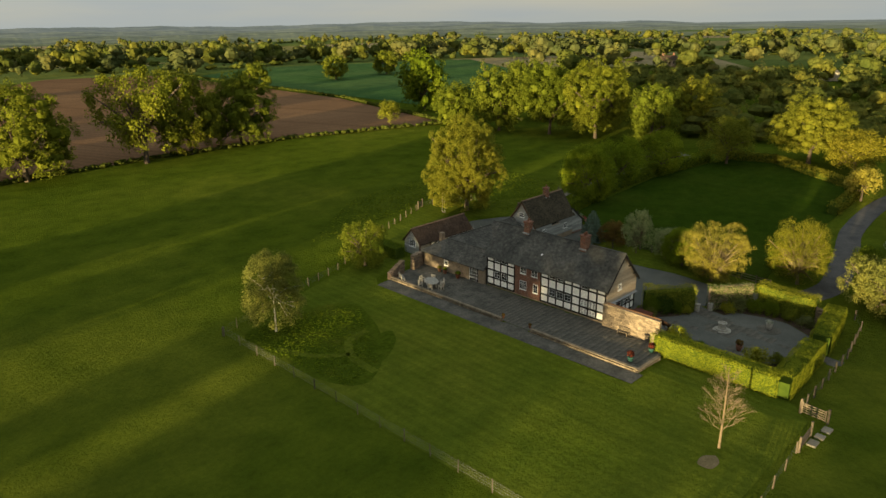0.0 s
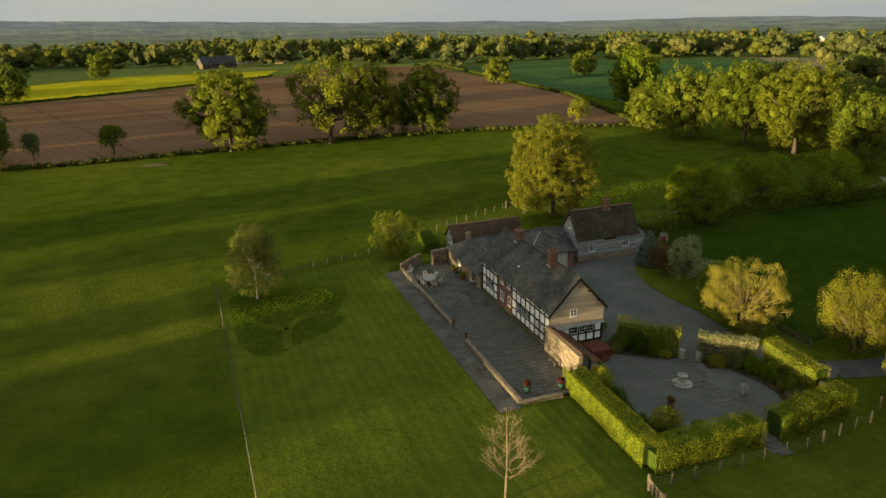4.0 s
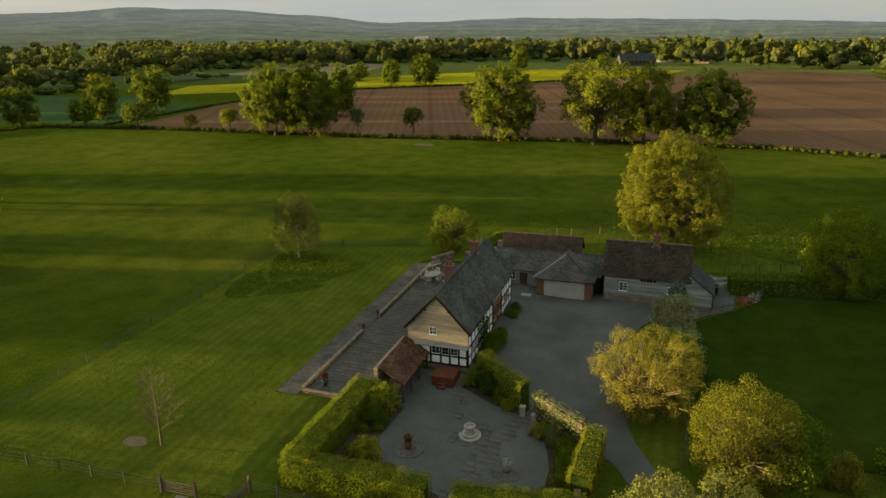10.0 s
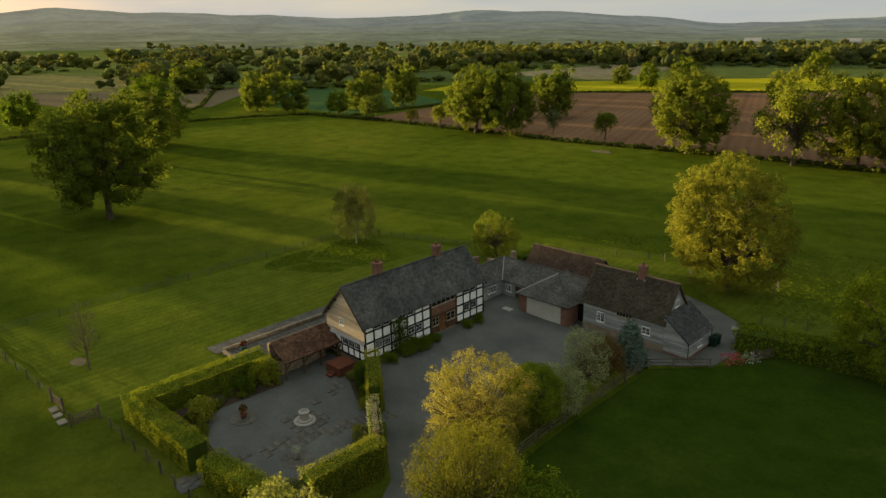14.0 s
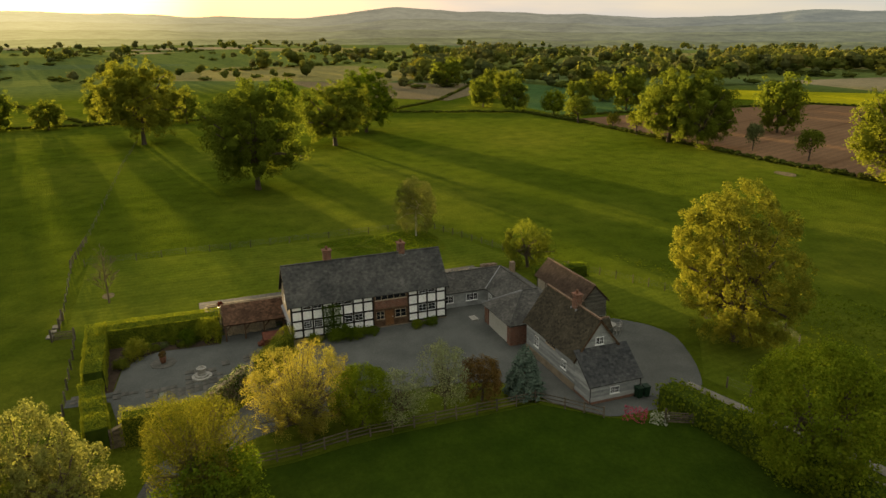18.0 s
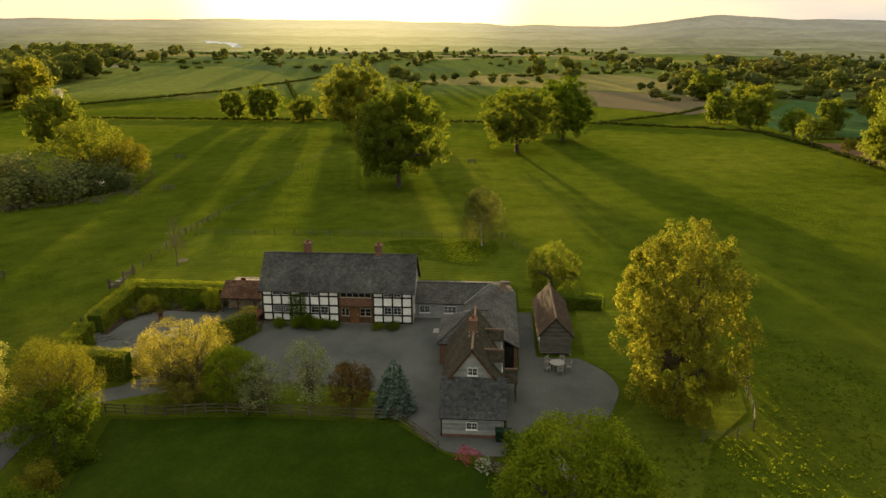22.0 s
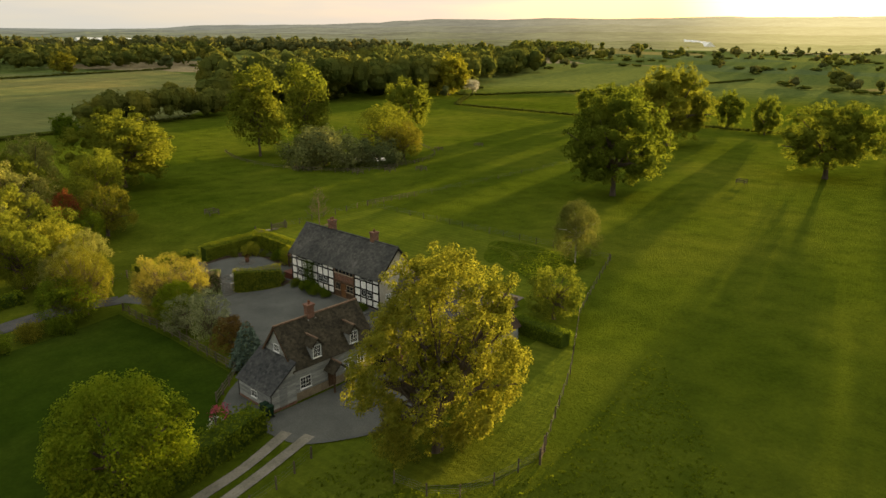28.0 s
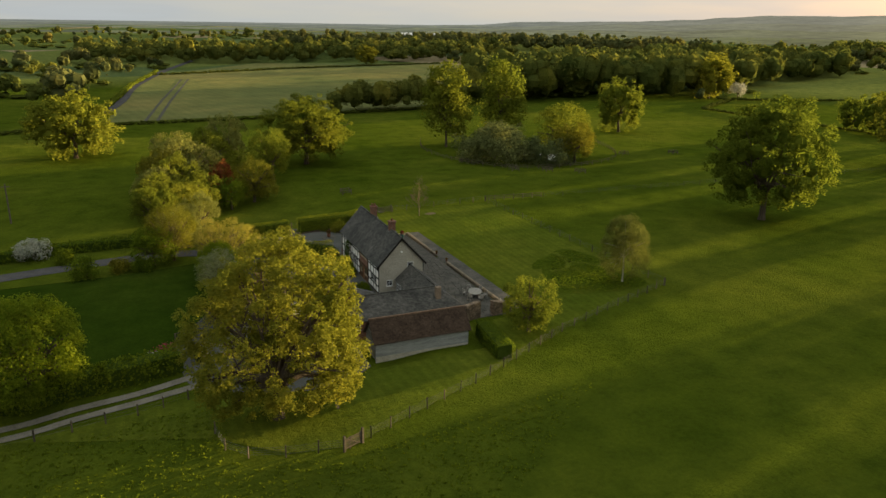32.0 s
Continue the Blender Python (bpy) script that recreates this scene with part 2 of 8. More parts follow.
def far_land(name):
    """Pasture near by; a patchwork of fields of several crops further off."""
    m, nt, b = material(name, 0.95)
    b.inputs["Specular IOR Level"].default_value = 0.0
    v = coords(nt)
    vor = node(nt, "TexVoronoi", Scale=0.0052, Randomness=0.75)
    nt.links.new(v, vor.inputs["Vector"])
    sep = nt.nodes.new("ShaderNodeSeparateColor")
    nt.links.new(vor.outputs["Color"], sep.inputs["Color"])
    r = ramp_of(nt, sep.outputs["Red"], (0.0, (0.085, 0.115, 0.035)), (0.3, (0.115, 0.14, 0.04)), (0.5, (0.078, 0.11, 0.045)), (0.64, (0.19, 0.172, 0.07)), (0.78, (0.12, 0.145, 0.04)), (0.9, (0.24, 0.2, 0.125)))
    r.node.color_ramp.interpolation = "CONSTANT"
    near = ramp_of(nt, noise_of(nt, v, 0.02, 5.0), (0.3, (0.043, 0.067, 0.006)), (0.5, (0.061, 0.085, 0.009)), (0.72, (0.094, 0.11, 0.014)))
    ln = nt.nodes.new("ShaderNodeVectorMath")
    ln.operation = "LENGTH"
    nt.links.new(v, ln.inputs[0])
    mr = node(nt, "MapRange", From_Min=330.0, From_Max=420.0)
    nt.links.new(ln.outputs["Value"], mr.inputs["Value"])
    c = blend(nt, near, r, mr.outputs["Result"])
    mids, fine = noise_of(nt, v, 0.22, 5.0), noise_of(nt, v, 1.9, 6.0, 0.7)
    c = blend(nt, c, ramp_of(nt, mids, (0.3, (0.72, 0.76, 0.74)), (0.7, (1.3, 1.22, 1.14))), 1.0, "MULTIPLY")
    c = blend(nt, c, ramp_of(nt, fine, (0.3, (0.78, 0.8, 0.75)), (0.72, (1.2, 1.17, 1.14))), 1.0, "MULTIPLY")
    nt.links.new(c, b.inputs["Base Color"])
    bump(nt, b, noise_of(nt, v, 2.0, 5.0, 0.7), 1.0, 0.4)
    return m


def bricks(name):
    m, nt, b = material(name, 0.9)
    v = coords(nt, (1, 1, 1))
    sx = nt.nodes.new("ShaderNodeSeparateXYZ")
    nt.links.new(v, sx.inputs[0])
    ad = nt.nodes.new("ShaderNodeMath")
    nt.links.new(sx.outputs["X"], ad.inputs[0])
    nt.links.new(sx.outputs["Y"], ad.inputs[1])
    cb = nt.nodes.new("ShaderNodeCombineXYZ")
    nt.links.new(ad.outputs[0], cb.inputs["X"])
    nt.links.new(sx.outputs["Z"], cb.inputs["Y"])
    br = node(nt, "TexBrick", Scale=1.0, Mortar_Size=0.006, Brick_Width=0.225, Row_Height=0.075, Color1=(0.13, 0.053, 0.033, 1), Color2=(0.18, 0.082, 0.052, 1), Mortar=(0.2, 0.165, 0.125, 1))
    nt.links.new(cb.outputs[0], br.inputs["Vector"])
    c = blend(nt, br.outputs["Color"], ramp_of(nt, noise_of(nt, v, 2.5), (0.3, (0.7, 0.7, 0.7)), (0.7, (1.2, 1.15, 1.1))), 1.0, "MULTIPLY")
    nt.links.new(c, b.inputs["Base Color"])
    bump(nt, b, br.outputs["Fac"], -0.3, 0.02)
    return m


def glass_mat(name):
    m, nt, b = material(name, 0.06)
    b.inputs["Base Color"].default_value = (0.008, 0.01, 0.012, 1)
    b.inputs["Specular IOR Level"].default_value = 0.5
    return m


def hazed_hill_mat(name, low, high, glow, amount, patch=0.004):
    """Far wooded hills; evening haze is painted in as emission, brighter towards the sun."""
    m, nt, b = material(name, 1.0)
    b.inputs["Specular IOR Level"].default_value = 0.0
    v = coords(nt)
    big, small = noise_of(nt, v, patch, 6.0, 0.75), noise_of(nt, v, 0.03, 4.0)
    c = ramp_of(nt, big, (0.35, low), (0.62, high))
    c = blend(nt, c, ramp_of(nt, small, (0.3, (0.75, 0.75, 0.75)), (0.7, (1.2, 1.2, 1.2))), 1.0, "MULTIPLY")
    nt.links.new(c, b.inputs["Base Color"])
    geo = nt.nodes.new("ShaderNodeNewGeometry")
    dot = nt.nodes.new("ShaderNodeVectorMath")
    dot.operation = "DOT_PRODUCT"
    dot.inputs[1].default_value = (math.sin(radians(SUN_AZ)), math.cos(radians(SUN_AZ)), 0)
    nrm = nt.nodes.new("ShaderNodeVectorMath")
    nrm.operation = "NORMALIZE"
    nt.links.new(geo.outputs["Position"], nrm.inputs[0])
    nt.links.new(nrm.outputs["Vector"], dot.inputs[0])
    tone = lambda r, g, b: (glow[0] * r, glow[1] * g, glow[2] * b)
    # emitted haze tint, warmer and up to five times stronger sunward
    haze_glow = ramp_of(nt, dot.outputs["Value"], (0.55, glow), (0.9, tone(1.4, 1.2, 0.95)), (0.975, tone(2.6, 2.15, 1.3)), (1.0, tone(5.2, 4.2, 2.2)))
    c2 = blend(nt, c, haze_glow, 0.72)
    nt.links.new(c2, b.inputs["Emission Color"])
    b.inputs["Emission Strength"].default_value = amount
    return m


M_LAND = far_land("pasture")
M_LAWN = grass("mown_lawn", (0.062, 0.088, 0.01), (0.078, 0.1, 0.012), (0.1, 0.115, 0.015), 0.05, (0.0, 2.2, 0.05), 0.4)
M_PADDOCK = grass("paddock_grass", (0.019, 0.038, 0.004), (0.024, 0.043, 0.005), (0.032, 0.05, 0.0065), 0.05, None, 0.35)
M_VERGE = grass("rough_grass", (0.041, 0.064, 0.006), (0.056, 0.08, 0.008), (0.084, 0.097, 0.012), 0.25)
M_PLOUGH = ploughed("ploughed_red_soil")
M_RAPE = grass("flowering_rape", (0.2, 0.2, 0.012), (0.3, 0.28, 0.015), (0.36, 0.32, 0.02), 0.03)
M_CROP = grass("young_crop", (0.038, 0.085, 0.03), (0.052, 0.1, 0.036), (0.066, 0.11, 0.042), 0.02, (radians(70), 3.0, 0.12))
M_WHEAT = grass("young_wheat", (0.1, 0.125, 0.05), (0.15, 0.155, 0.06), (0.22, 0.19, 0.075), 0.008, (radians(-10), 9.0, 0.035))
M_GRAVEL = surface("grey_gravel", (0.07, 0.073, 0.066), (0.11, 0.112, 0.1), 0.25, 0.95, 0.5, fine=40, gloss=0.0)
M_TRACK = surface("pale_stone_track", (0.14, 0.13, 0.1), (0.22, 0.2, 0.165), 0.6, 0.95, 0.4, fine=10, gloss=0.0)
M_TARMAC = surface("lane_asphalt", (0.06, 0.06, 0.06), (0.1, 0.095, 0.09), 0.4, 0.9, 0.3, fine=20, gloss=0.0)
M_FLAG = surface("worn_flagstone", (0.052, 0.052, 0.044), (0.118, 0.11, 0.094), 0.55, 0.85, 0.5, each=0.14)
M_FLAGS = surface("worn_flagstone_mass", (0.052, 0.052, 0.044), (0.118, 0.11, 0.094), 0.55, 0.85, 0.5, island=0.14)
M_JOINT = surface("paving_bed", (0.06, 0.062, 0.044), (0.1, 0.095, 0.072), 0.9, 0.95, 0.4)
M_STONE = surface("rubble_stone", (0.125, 0.1, 0.072), (0.21, 0.17, 0.122), 1.2, 0.9, 0.7, island=0.3)
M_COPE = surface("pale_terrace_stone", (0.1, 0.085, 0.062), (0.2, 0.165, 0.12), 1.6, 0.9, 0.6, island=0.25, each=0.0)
M_RUIN = surface("old_red_sandstone", (0.13, 0.098, 0.072), (0.22, 0.168, 0.12), 1.0, 0.92, 0.8, island=0.3)
M_SLATE = surface("stone_slate", (0.04, 0.042, 0.04), (0.098, 0.096, 0.086), 0.35, 0.75, 0.6, island=0.2)
M_SLATE2 = surface("blue_slate", (0.036, 0.039, 0.04), (0.074, 0.075, 0.072), 0.5, 0.7, 0.4, island=0.28)
M_SLATE3 = surface("lichened_slate", (0.052, 0.052, 0.047), (0.112, 0.108, 0.096), 0.45, 0.8, 0.5, island=0.22)
M_MOSS = surface("dark_clay_tile", (0.032, 0.028, 0.02), (0.062, 0.053, 0.036), 0.7, 0.85, 0.5, island=0.3)
M_CLAY = surface("red_clay_tile", (0.042, 0.029, 0.021), (0.074, 0.051, 0.036), 0.7, 0.85, 0.5, island=0.22)
M_STORE = surface("mossy_red_tile", (0.06, 0.034, 0.022), (0.12, 0.068, 0.042), 0.7, 0.85, 0.5, island=0.35)
M_RIDGE = surface("ridge_tile", (0.13, 0.08, 0.055), (0.22, 0.15, 0.1), 1.5, 0.85, 0.4)
M_WHITE = surface("lime_wash", (0.76, 0.75, 0.7), (0.87, 0.86, 0.82), 1.2, 0.85, 0.2, each=0.06)
M_RENDER = surface("cream_render", (0.32, 0.295, 0.235), (0.41, 0.38, 0.31), 0.7, 0.9, 0.25)
M_TIMBER = surface("black_oak_beam", (0.012, 0.011, 0.01), (0.03, 0.027, 0.022), 2.0, 0.7, 0.5)
M_BROWN = surface("brown_oak_post", (0.06, 0.035, 0.02), (0.12, 0.075, 0.045), 2.0, 0.8, 0.5)
M_BOARD = surface("silvered_oak_board", (0.3, 0.235, 0.16), (0.44, 0.36, 0.26), 1.1, 0.8, 0.4, each=0.2, stretch=(0.3, 1, 3))
M_BOARD2 = surface("grey_painted_board", (0.19, 0.198, 0.192), (0.3, 0.308, 0.292), 1.1, 0.8, 0.4, each=0.25, stretch=(0.3, 1, 3))
M_BOARD3 = surface("dark_oak_board", (0.085, 0.082, 0.07), (0.15, 0.142, 0.12), 1.1, 0.85, 0.4, each=0.25, stretch=(0.3, 1, 3))
M_FENCE = surface("weathered_fence_wood", (0.07, 0.06, 0.045), (0.14, 0.115, 0.085), 3.0, 0.95, 0.4, each=0.25, gloss=0.0)
M_BRICK = bricks("soft_red_brick")
M_GLASS = glass_mat("window_glass")
M_PAINT = surface("white_paint", (0.72, 0.72, 0.69), (0.8, 0.8, 0.77), 3.0, 0.5, 0.1)
M_DOORPAINT = surface("pale_garage_paint", (0.36, 0.34, 0.29), (0.44, 0.42, 0.36), 1.0, 0.6, 0.1)
M_OAKDOOR = surface("oak_door", (0.13, 0.06, 0.025), (0.2, 0.1, 0.045), 2.0, 0.6, 0.2)
M_LEAD = surface("lead_sheet", (0.2, 0.2, 0.2), (0.3, 0.3, 0.3), 2.0, 0.5, 0.1)
# near-black colour painted in for the shade of unlit rooms
M_DARK = surface("unlit_room_shade", (0.015, 0.014, 0.012), (0.03, 0.027, 0.024), 1.0, 0.9, 0.0)
M_PALE = surface("pale_carved_stone", (0.22, 0.21, 0.18), (0.34, 0.32, 0.28), 3.0, 0.85, 0.4)
M_TUB = surface("red_cedar", (0.085, 0.03, 0.018), (0.135, 0.05, 0.03), 2.0, 0.6, 0.3)
M_POT = surface("terracotta", (0.13, 0.06, 0.035), (0.2, 0.095, 0.06), 4.0, 0.85, 0.2)
M_GLAZE = surface("teal_glaze", (0.015, 0.045, 0.04), (0.03, 0.07, 0.06), 4.0, 0.25, 0.0)
M_TEAK = surface("bleached_teak", (0.2, 0.19, 0.165), (0.31, 0.295, 0.26), 4.0, 0.7, 0.2)
M_METAL = surface("galvanised_steel", (0.3, 0.3, 0.3), (0.42, 0.42, 0.42), 5.0, 0.45, 0.1)
M_BIN = surface("dark_green_plastic", (0.008, 0.022, 0.012), (0.014, 0.032, 0.018), 4.0, 0.45, 0.0)
M_WIRE = surface("weathered_galvanised_wire", (0.1, 0.1, 0.09), (0.16, 0.155, 0.14), 6.0, 0.9, 0.1, gloss=0.05)
M_SOIL = surface("bed_soil", (0.04, 0.03, 0.02), (0.07, 0.05, 0.035), 1.5, 0.95, 0.6, gloss=0.0)
M_EARTH = surface("bare_earth", (0.1, 0.085, 0.045), (0.17, 0.135, 0.08), 0.8, 0.95, 0.6, gloss=0.0)
M_BARK = surface("oak_bark", (0.055, 0.042, 0.03), (0.12, 0.095, 0.07), 3.0, 0.95, 0.8, stretch=(3, 3, 0.6))
M_BIRCHBARK = surface("birch_bark", (0.25, 0.23, 0.19), (0.45, 0.42, 0.36), 3.0, 0.8, 0.3, stretch=(2, 2, 0.8))
M_TWIG = surface("bare_twig", (0.1, 0.076, 0.048), (0.17, 0.13, 0.08), 3.0, 0.9, 0.2)
M_WATER, _nt, _b = material("pond_water", 0.05)
_b.inputs["Base Color"].default_value = (0.02, 0.025, 0.02, 1)
_b.inputs["Specular IOR Level"].default_value = 0.6
L_OAK = leaves("oak_leaf", (0.1, 0.125, 0.015), (0.16, 0.182, 0.024), 0.48, 0.16)
L_LIME = leaves("lime_leaf", (0.1, 0.145, 0.01), (0.2, 0.24, 0.02), 0.45, 0.05)
L_OLIVE = leaves("olive_leaf", (0.13, 0.145, 0.018), (0.2, 0.21, 0.028), 0.5)
L_SYC = leaves("sycamore_leaf", (0.145, 0.156, 0.02), (0.22, 0.22, 0.031), 0.5, 0.1)
L_GOLD = leaves("golden_leaf", (0.2, 0.178, 0.03), (0.3, 0.264, 0.052), 0.45, 0.08)
L_AMBER = leaves("amber_leaf", (0.11, 0.112, 0.014), (0.2, 0.185, 0.024), 0.32, 0.1)
L_PALE = leaves("pale_grey_leaf", (0.15, 0.16, 0.038), (0.235, 0.232, 0.062), 0.45, 0.15)
L_DARK = leaves("dark_leaf", (0.075, 0.115, 0.01), (0.135, 0.175, 0.016), 0.45, 0.25)
L_RED = leaves("red_leaf", (0.15, 0.045, 0.018), (0.26, 0.085, 0.03), 0.4, 0.1)
L_COPPER = leaves("copper_leaf", (0.09, 0.056, 0.018), (0.165, 0.1, 0.03), 0.35, 0.1)
L_SPRUCE = leaves("spruce_needle", (0.05, 0.078, 0.06), (0.11, 0.145, 0.115), 0.1, 0.05)
L_BLOSSOM = leaves("white_blossom", (0.28, 0.28, 0.24), (0.52, 0.51, 0.45), 0.3, 0.1)
L_HEDGE = leaves("clipped_hedge_leaf", (0.145, 0.17, 0.015), (0.235, 0.25, 0.025), 0.38, 0.08)
L_PINK = leaves("pink_flower", (0.3, 0.03, 0.07), (0.5, 0.1, 0.16), 0.3, 0.0)
L_BIRCH = leaves("birch_leaf", (0.1, 0.112, 0.026), (0.16, 0.168, 0.042), 0.34, 0.05)
L_HEDGEROW = leaves("hawthorn_hedge_leaf", (0.05, 0.062, 0.012), (0.088, 0.1, 0.02), 0.3, 0.1)
L_IVY = leaves("ivy_leaf", (0.025, 0.05, 0.008), (0.06, 0.09, 0.015), 0.3, 0.1)
L_WILLOW = leaves("grey_willow_leaf", (0.08, 0.1, 0.04), (0.15, 0.17, 0.065), 0.35, 0.15)
L_WOOD = leaves("woodland_leaf", (0.092, 0.106, 0.024), (0.13, 0.143, 0.036), 0.45, 0.15, 0.07)
L_FAR = leaves("far_leaf", (0.08, 0.09, 0.034), (0.108, 0.118, 0.046), 0.38, 0.15, 0.05)
M_LIMB = surface("pale_limb", (0.09, 0.072, 0.038), (0.15, 0.12, 0.065), 3.0, 0.9, 0.3)
L_PRIVET = leaves("golden_privet_leaf", (0.155, 0.165, 0.018), (0.26, 0.255, 0.03), 0.4, 0.05)
L_WINE = leaves("wine_leaf", (0.05, 0.015, 0.012), (0.11, 0.03, 0.02), 0.3, 0.0)
L_SILVER = leaves("silver_leaf", (0.19, 0.21, 0.1), (0.31, 0.32, 0.16), 0.4, 0.1)
# the hill rings glow faintly; their haze lies in the emission colour
M_HILL = hazed_hill_mat("distant_hill", (0.02, 0.03, 0.026), (0.085, 0.092, 0.07), (0.18, 0.195, 0.2), 0.235)
M_HILL2 = hazed_hill_mat("nearer_hill", (0.018, 0.026, 0.02), (0.09, 0.1, 0.065), (0.175, 0.186, 0.175), 0.215, 0.006)
M_HILL3 = hazed_hill_mat("wooded_slope", (0.016, 0.024, 0.014), (0.095, 0.105, 0.055), (0.165, 0.175, 0.152), 0.185, 0.009)
M_HILL4 = hazed_hill_mat("far_plain", (0.018, 0.026, 0.012), (0.1, 0.112, 0.05), (0.15, 0.162, 0.125), 0.15, 0.012)

# ---- mesh helpers ----
BASE = {}


def thing(name, at=(0, 0, 0), label="", category="", group="", kind=""):
    e = new(name)
    e.empty_display_size = 0.3
    e.location = at
    BASE[e] = Vector(at)
    return tagged(e, label, category, group, kind)


def part(name, bm, mat, parent=None, label="", smooth=False, kind=""):
    """Links a bmesh, in the world's coordinates, as one mesh object under a thing or a part."""
    me = bpy.data.meshes.new(name)
    b = BASE.get(parent, Vector())
    if b.length:
        bmesh.ops.translate(bm, vec=-b, verts=bm.verts)
    bm.to_mesh(me)
    bm.free()
    return link(name, me, mat, parent, label, smooth, kind)


def link(name, me, mat, parent=None, label="", smooth=False, kind=""):
    if mat and not me.materials:
        me.materials.append(mat)
    if smooth:
        me.polygons.foreach_set("use_smooth", [True] * len(me.polygons))
    ob = new(name, me)
    if parent:
        ob.parent = parent
        BASE[ob] = BASE.get(parent, Vector())
    return tagged(ob, label, kind=kind)


def structure(name, bm, mat, label, category):
    return tagged(part(name, bm, mat), label, category, kind="structure")


def quads_mesh(name, v):
    """A mesh of loose quads from an array n x 4 x 3."""
    n = len(v)
    me = bpy.data.meshes.new(name)
    me.vertices.add(n * 4)
    me.vertices.foreach_set("co", v.astype(np.float32).ravel())
    me.loops.add(n * 4)
    me.loops.foreach_set("vertex_index", np.arange(n * 4, dtype=np.int32))
    me.polygons.add(n)
    me.polygons.foreach_set("loop_start", np.arange(0, n * 4, 4, dtype=np.int32))
    me.update(calc_edges=True)
    return me


def box(bm, x0, x1, y0, y1, z0, z1):
    vs = [bm.verts.new((x, y, z)) for x in (x0, x1) for y in (y0, y1) for z in (z0, z1)]
    for f in ((0, 1, 3, 2), (4, 6, 7, 5), (0, 4, 5, 1), (2, 3, 7, 6), (0, 2, 6, 4), (1, 5, 7, 3)):
        bm.faces.new([vs[i] for i in f])
    return vs


def boxed(x0, x1, y0, y1, z0, z1):
    bm = bmesh.new()
    box(bm, x0, x1, y0, y1, z0, z1)
    return bm


def beam(bm, a, b, w, d=None):
    """A square bar from a to b."""
    a, b = Vector(a), Vector(b)
    d = d or w
    n = (b - a).normalized()
    s = n.cross(Vector((0, 0, 1)))
    s = s.normalized() if s.length > 1e-3 else Vector((1, 0, 0))
    u = s.cross(n)
    vs = [bm.verts.new(p + s * i * w / 2 + u * j * d / 2) for p in (a, b) for i, j in ((-1, -1), (1, -1), (1, 1), (-1, 1))]
    for f in ((3, 2, 1, 0), (4, 5, 6, 7), (0, 1, 5, 4), (1, 2, 6, 5), (2, 3, 7, 6), (3, 0, 4, 7)):
        bm.faces.new([vs[i] for i in f])


def tube(bm, a, b, r0, r1, sides=6):
    a, b = Vector(a), Vector(b)
    n = (b - a).normalized()
    s = n.orthogonal().normalized()
    u = n.cross(s)
    rings = []
    for p, r in ((a, r0), (b, r1)):
        rings.append([bm.verts.new(p + (s * math.cos(k * math.tau / sides) + u * math.sin(k * math.tau / sides)) * r) for k in range(sides)])
    for k in range(sides):
        bm.faces.new((rings[0][k], rings[0][(k + 1) % sides], rings[1][(k + 1) % sides], rings[1][k]))
    bm.faces.new(rings[1])
    bm.faces.new(rings[0][::-1])


def lathe(bm, at, profile, sides=20):
    """A turned body from (radius, height) pairs."""
    rings = [[bm.verts.new((at[0] + r * math.cos(k * math.tau / sides), at[1] + r * math.sin(k * math.tau / sides), at[2] + z)) for k in range(sides)] for r, z in profile]
    for lo, hi in zip(rings, rings[1:]):
        for k in range(sides):
            bm.faces.new((lo[k], lo[(k + 1) % sides], hi[(k + 1) % sides], hi[k]))
    bm.faces.new(rings[0][::-1])
    bm.faces.new(rings[-1])


def ss(a, b, x):
    t = min(1.0, max(0.0, (x - a) / (b - a)))
    return t * t * (3 - 2 * t)


def gz(x, y):
    """The height of the ground."""
    far = 1 - ss(60, 95, x)
    z = -0.22 * ss(-22, -13, x) * (1 - ss(36, 46, y)) * far * ss(-60, -35, y)
    z += -0.42 * ss(2.2, 8, x) * (1 - ss(34, 44, y)) * far * ss(-60, -35, y)
    z += -0.62 * (1 - ss(-4, 3.5, y)) * ss(-9, -1, x) * far * ss(-60, -35, y)
    r = math.hypot(x, y - 10)
    k = ss(180, 900, r)
    if k:
        z += -k * (0.0089 * x + 0.0159 * y)
        z += k * 5.0 * noise.noise((x * 0.0021, y * 0.0021, 0.3)) * min(1, r / 1200)
    return z


def sheet(name, pts, mat, label, category, lift=0.03, step=2.0, kind="structure"):
    """A patch that lies on the ground inside a polygon."""
    bm = bmesh.new()
    vs = [bm.verts.new((x, y, 0)) for x, y in pts]
    bm.faces.new(vs)
    xs, ys = [p[0] for p in pts], [p[1] for p in pts]
    for axis, lo, hi in ((0, min(xs), max(xs)), (1, min(ys), max(ys))):
        n = Vector((1, 0, 0)) if axis == 0 else Vector((0, 1, 0))
        for k in range(1, int((hi - lo) / step) + 1):
            bmesh.ops.bisect_plane(bm, geom=bm.verts[:] + bm.edges[:] + bm.faces[:], plane_co=n * (lo + k * step), plane_no=n)
    bmesh.ops.triangulate(bm, faces=[f for f in bm.faces if len(f.verts) > 4])
    for v in bm.verts:
        v.co.z = gz(v.co.x, v.co.y) + lift
    bmesh.ops.recalc_face_normals(bm, faces=bm.faces)
    if bm.faces and sum(f.normal.z for f in bm.faces) < 0:
        bmesh.ops.reverse_faces(bm, faces=bm.faces)
    return tagged(part(name, bm, mat), label, category, kind=kind)


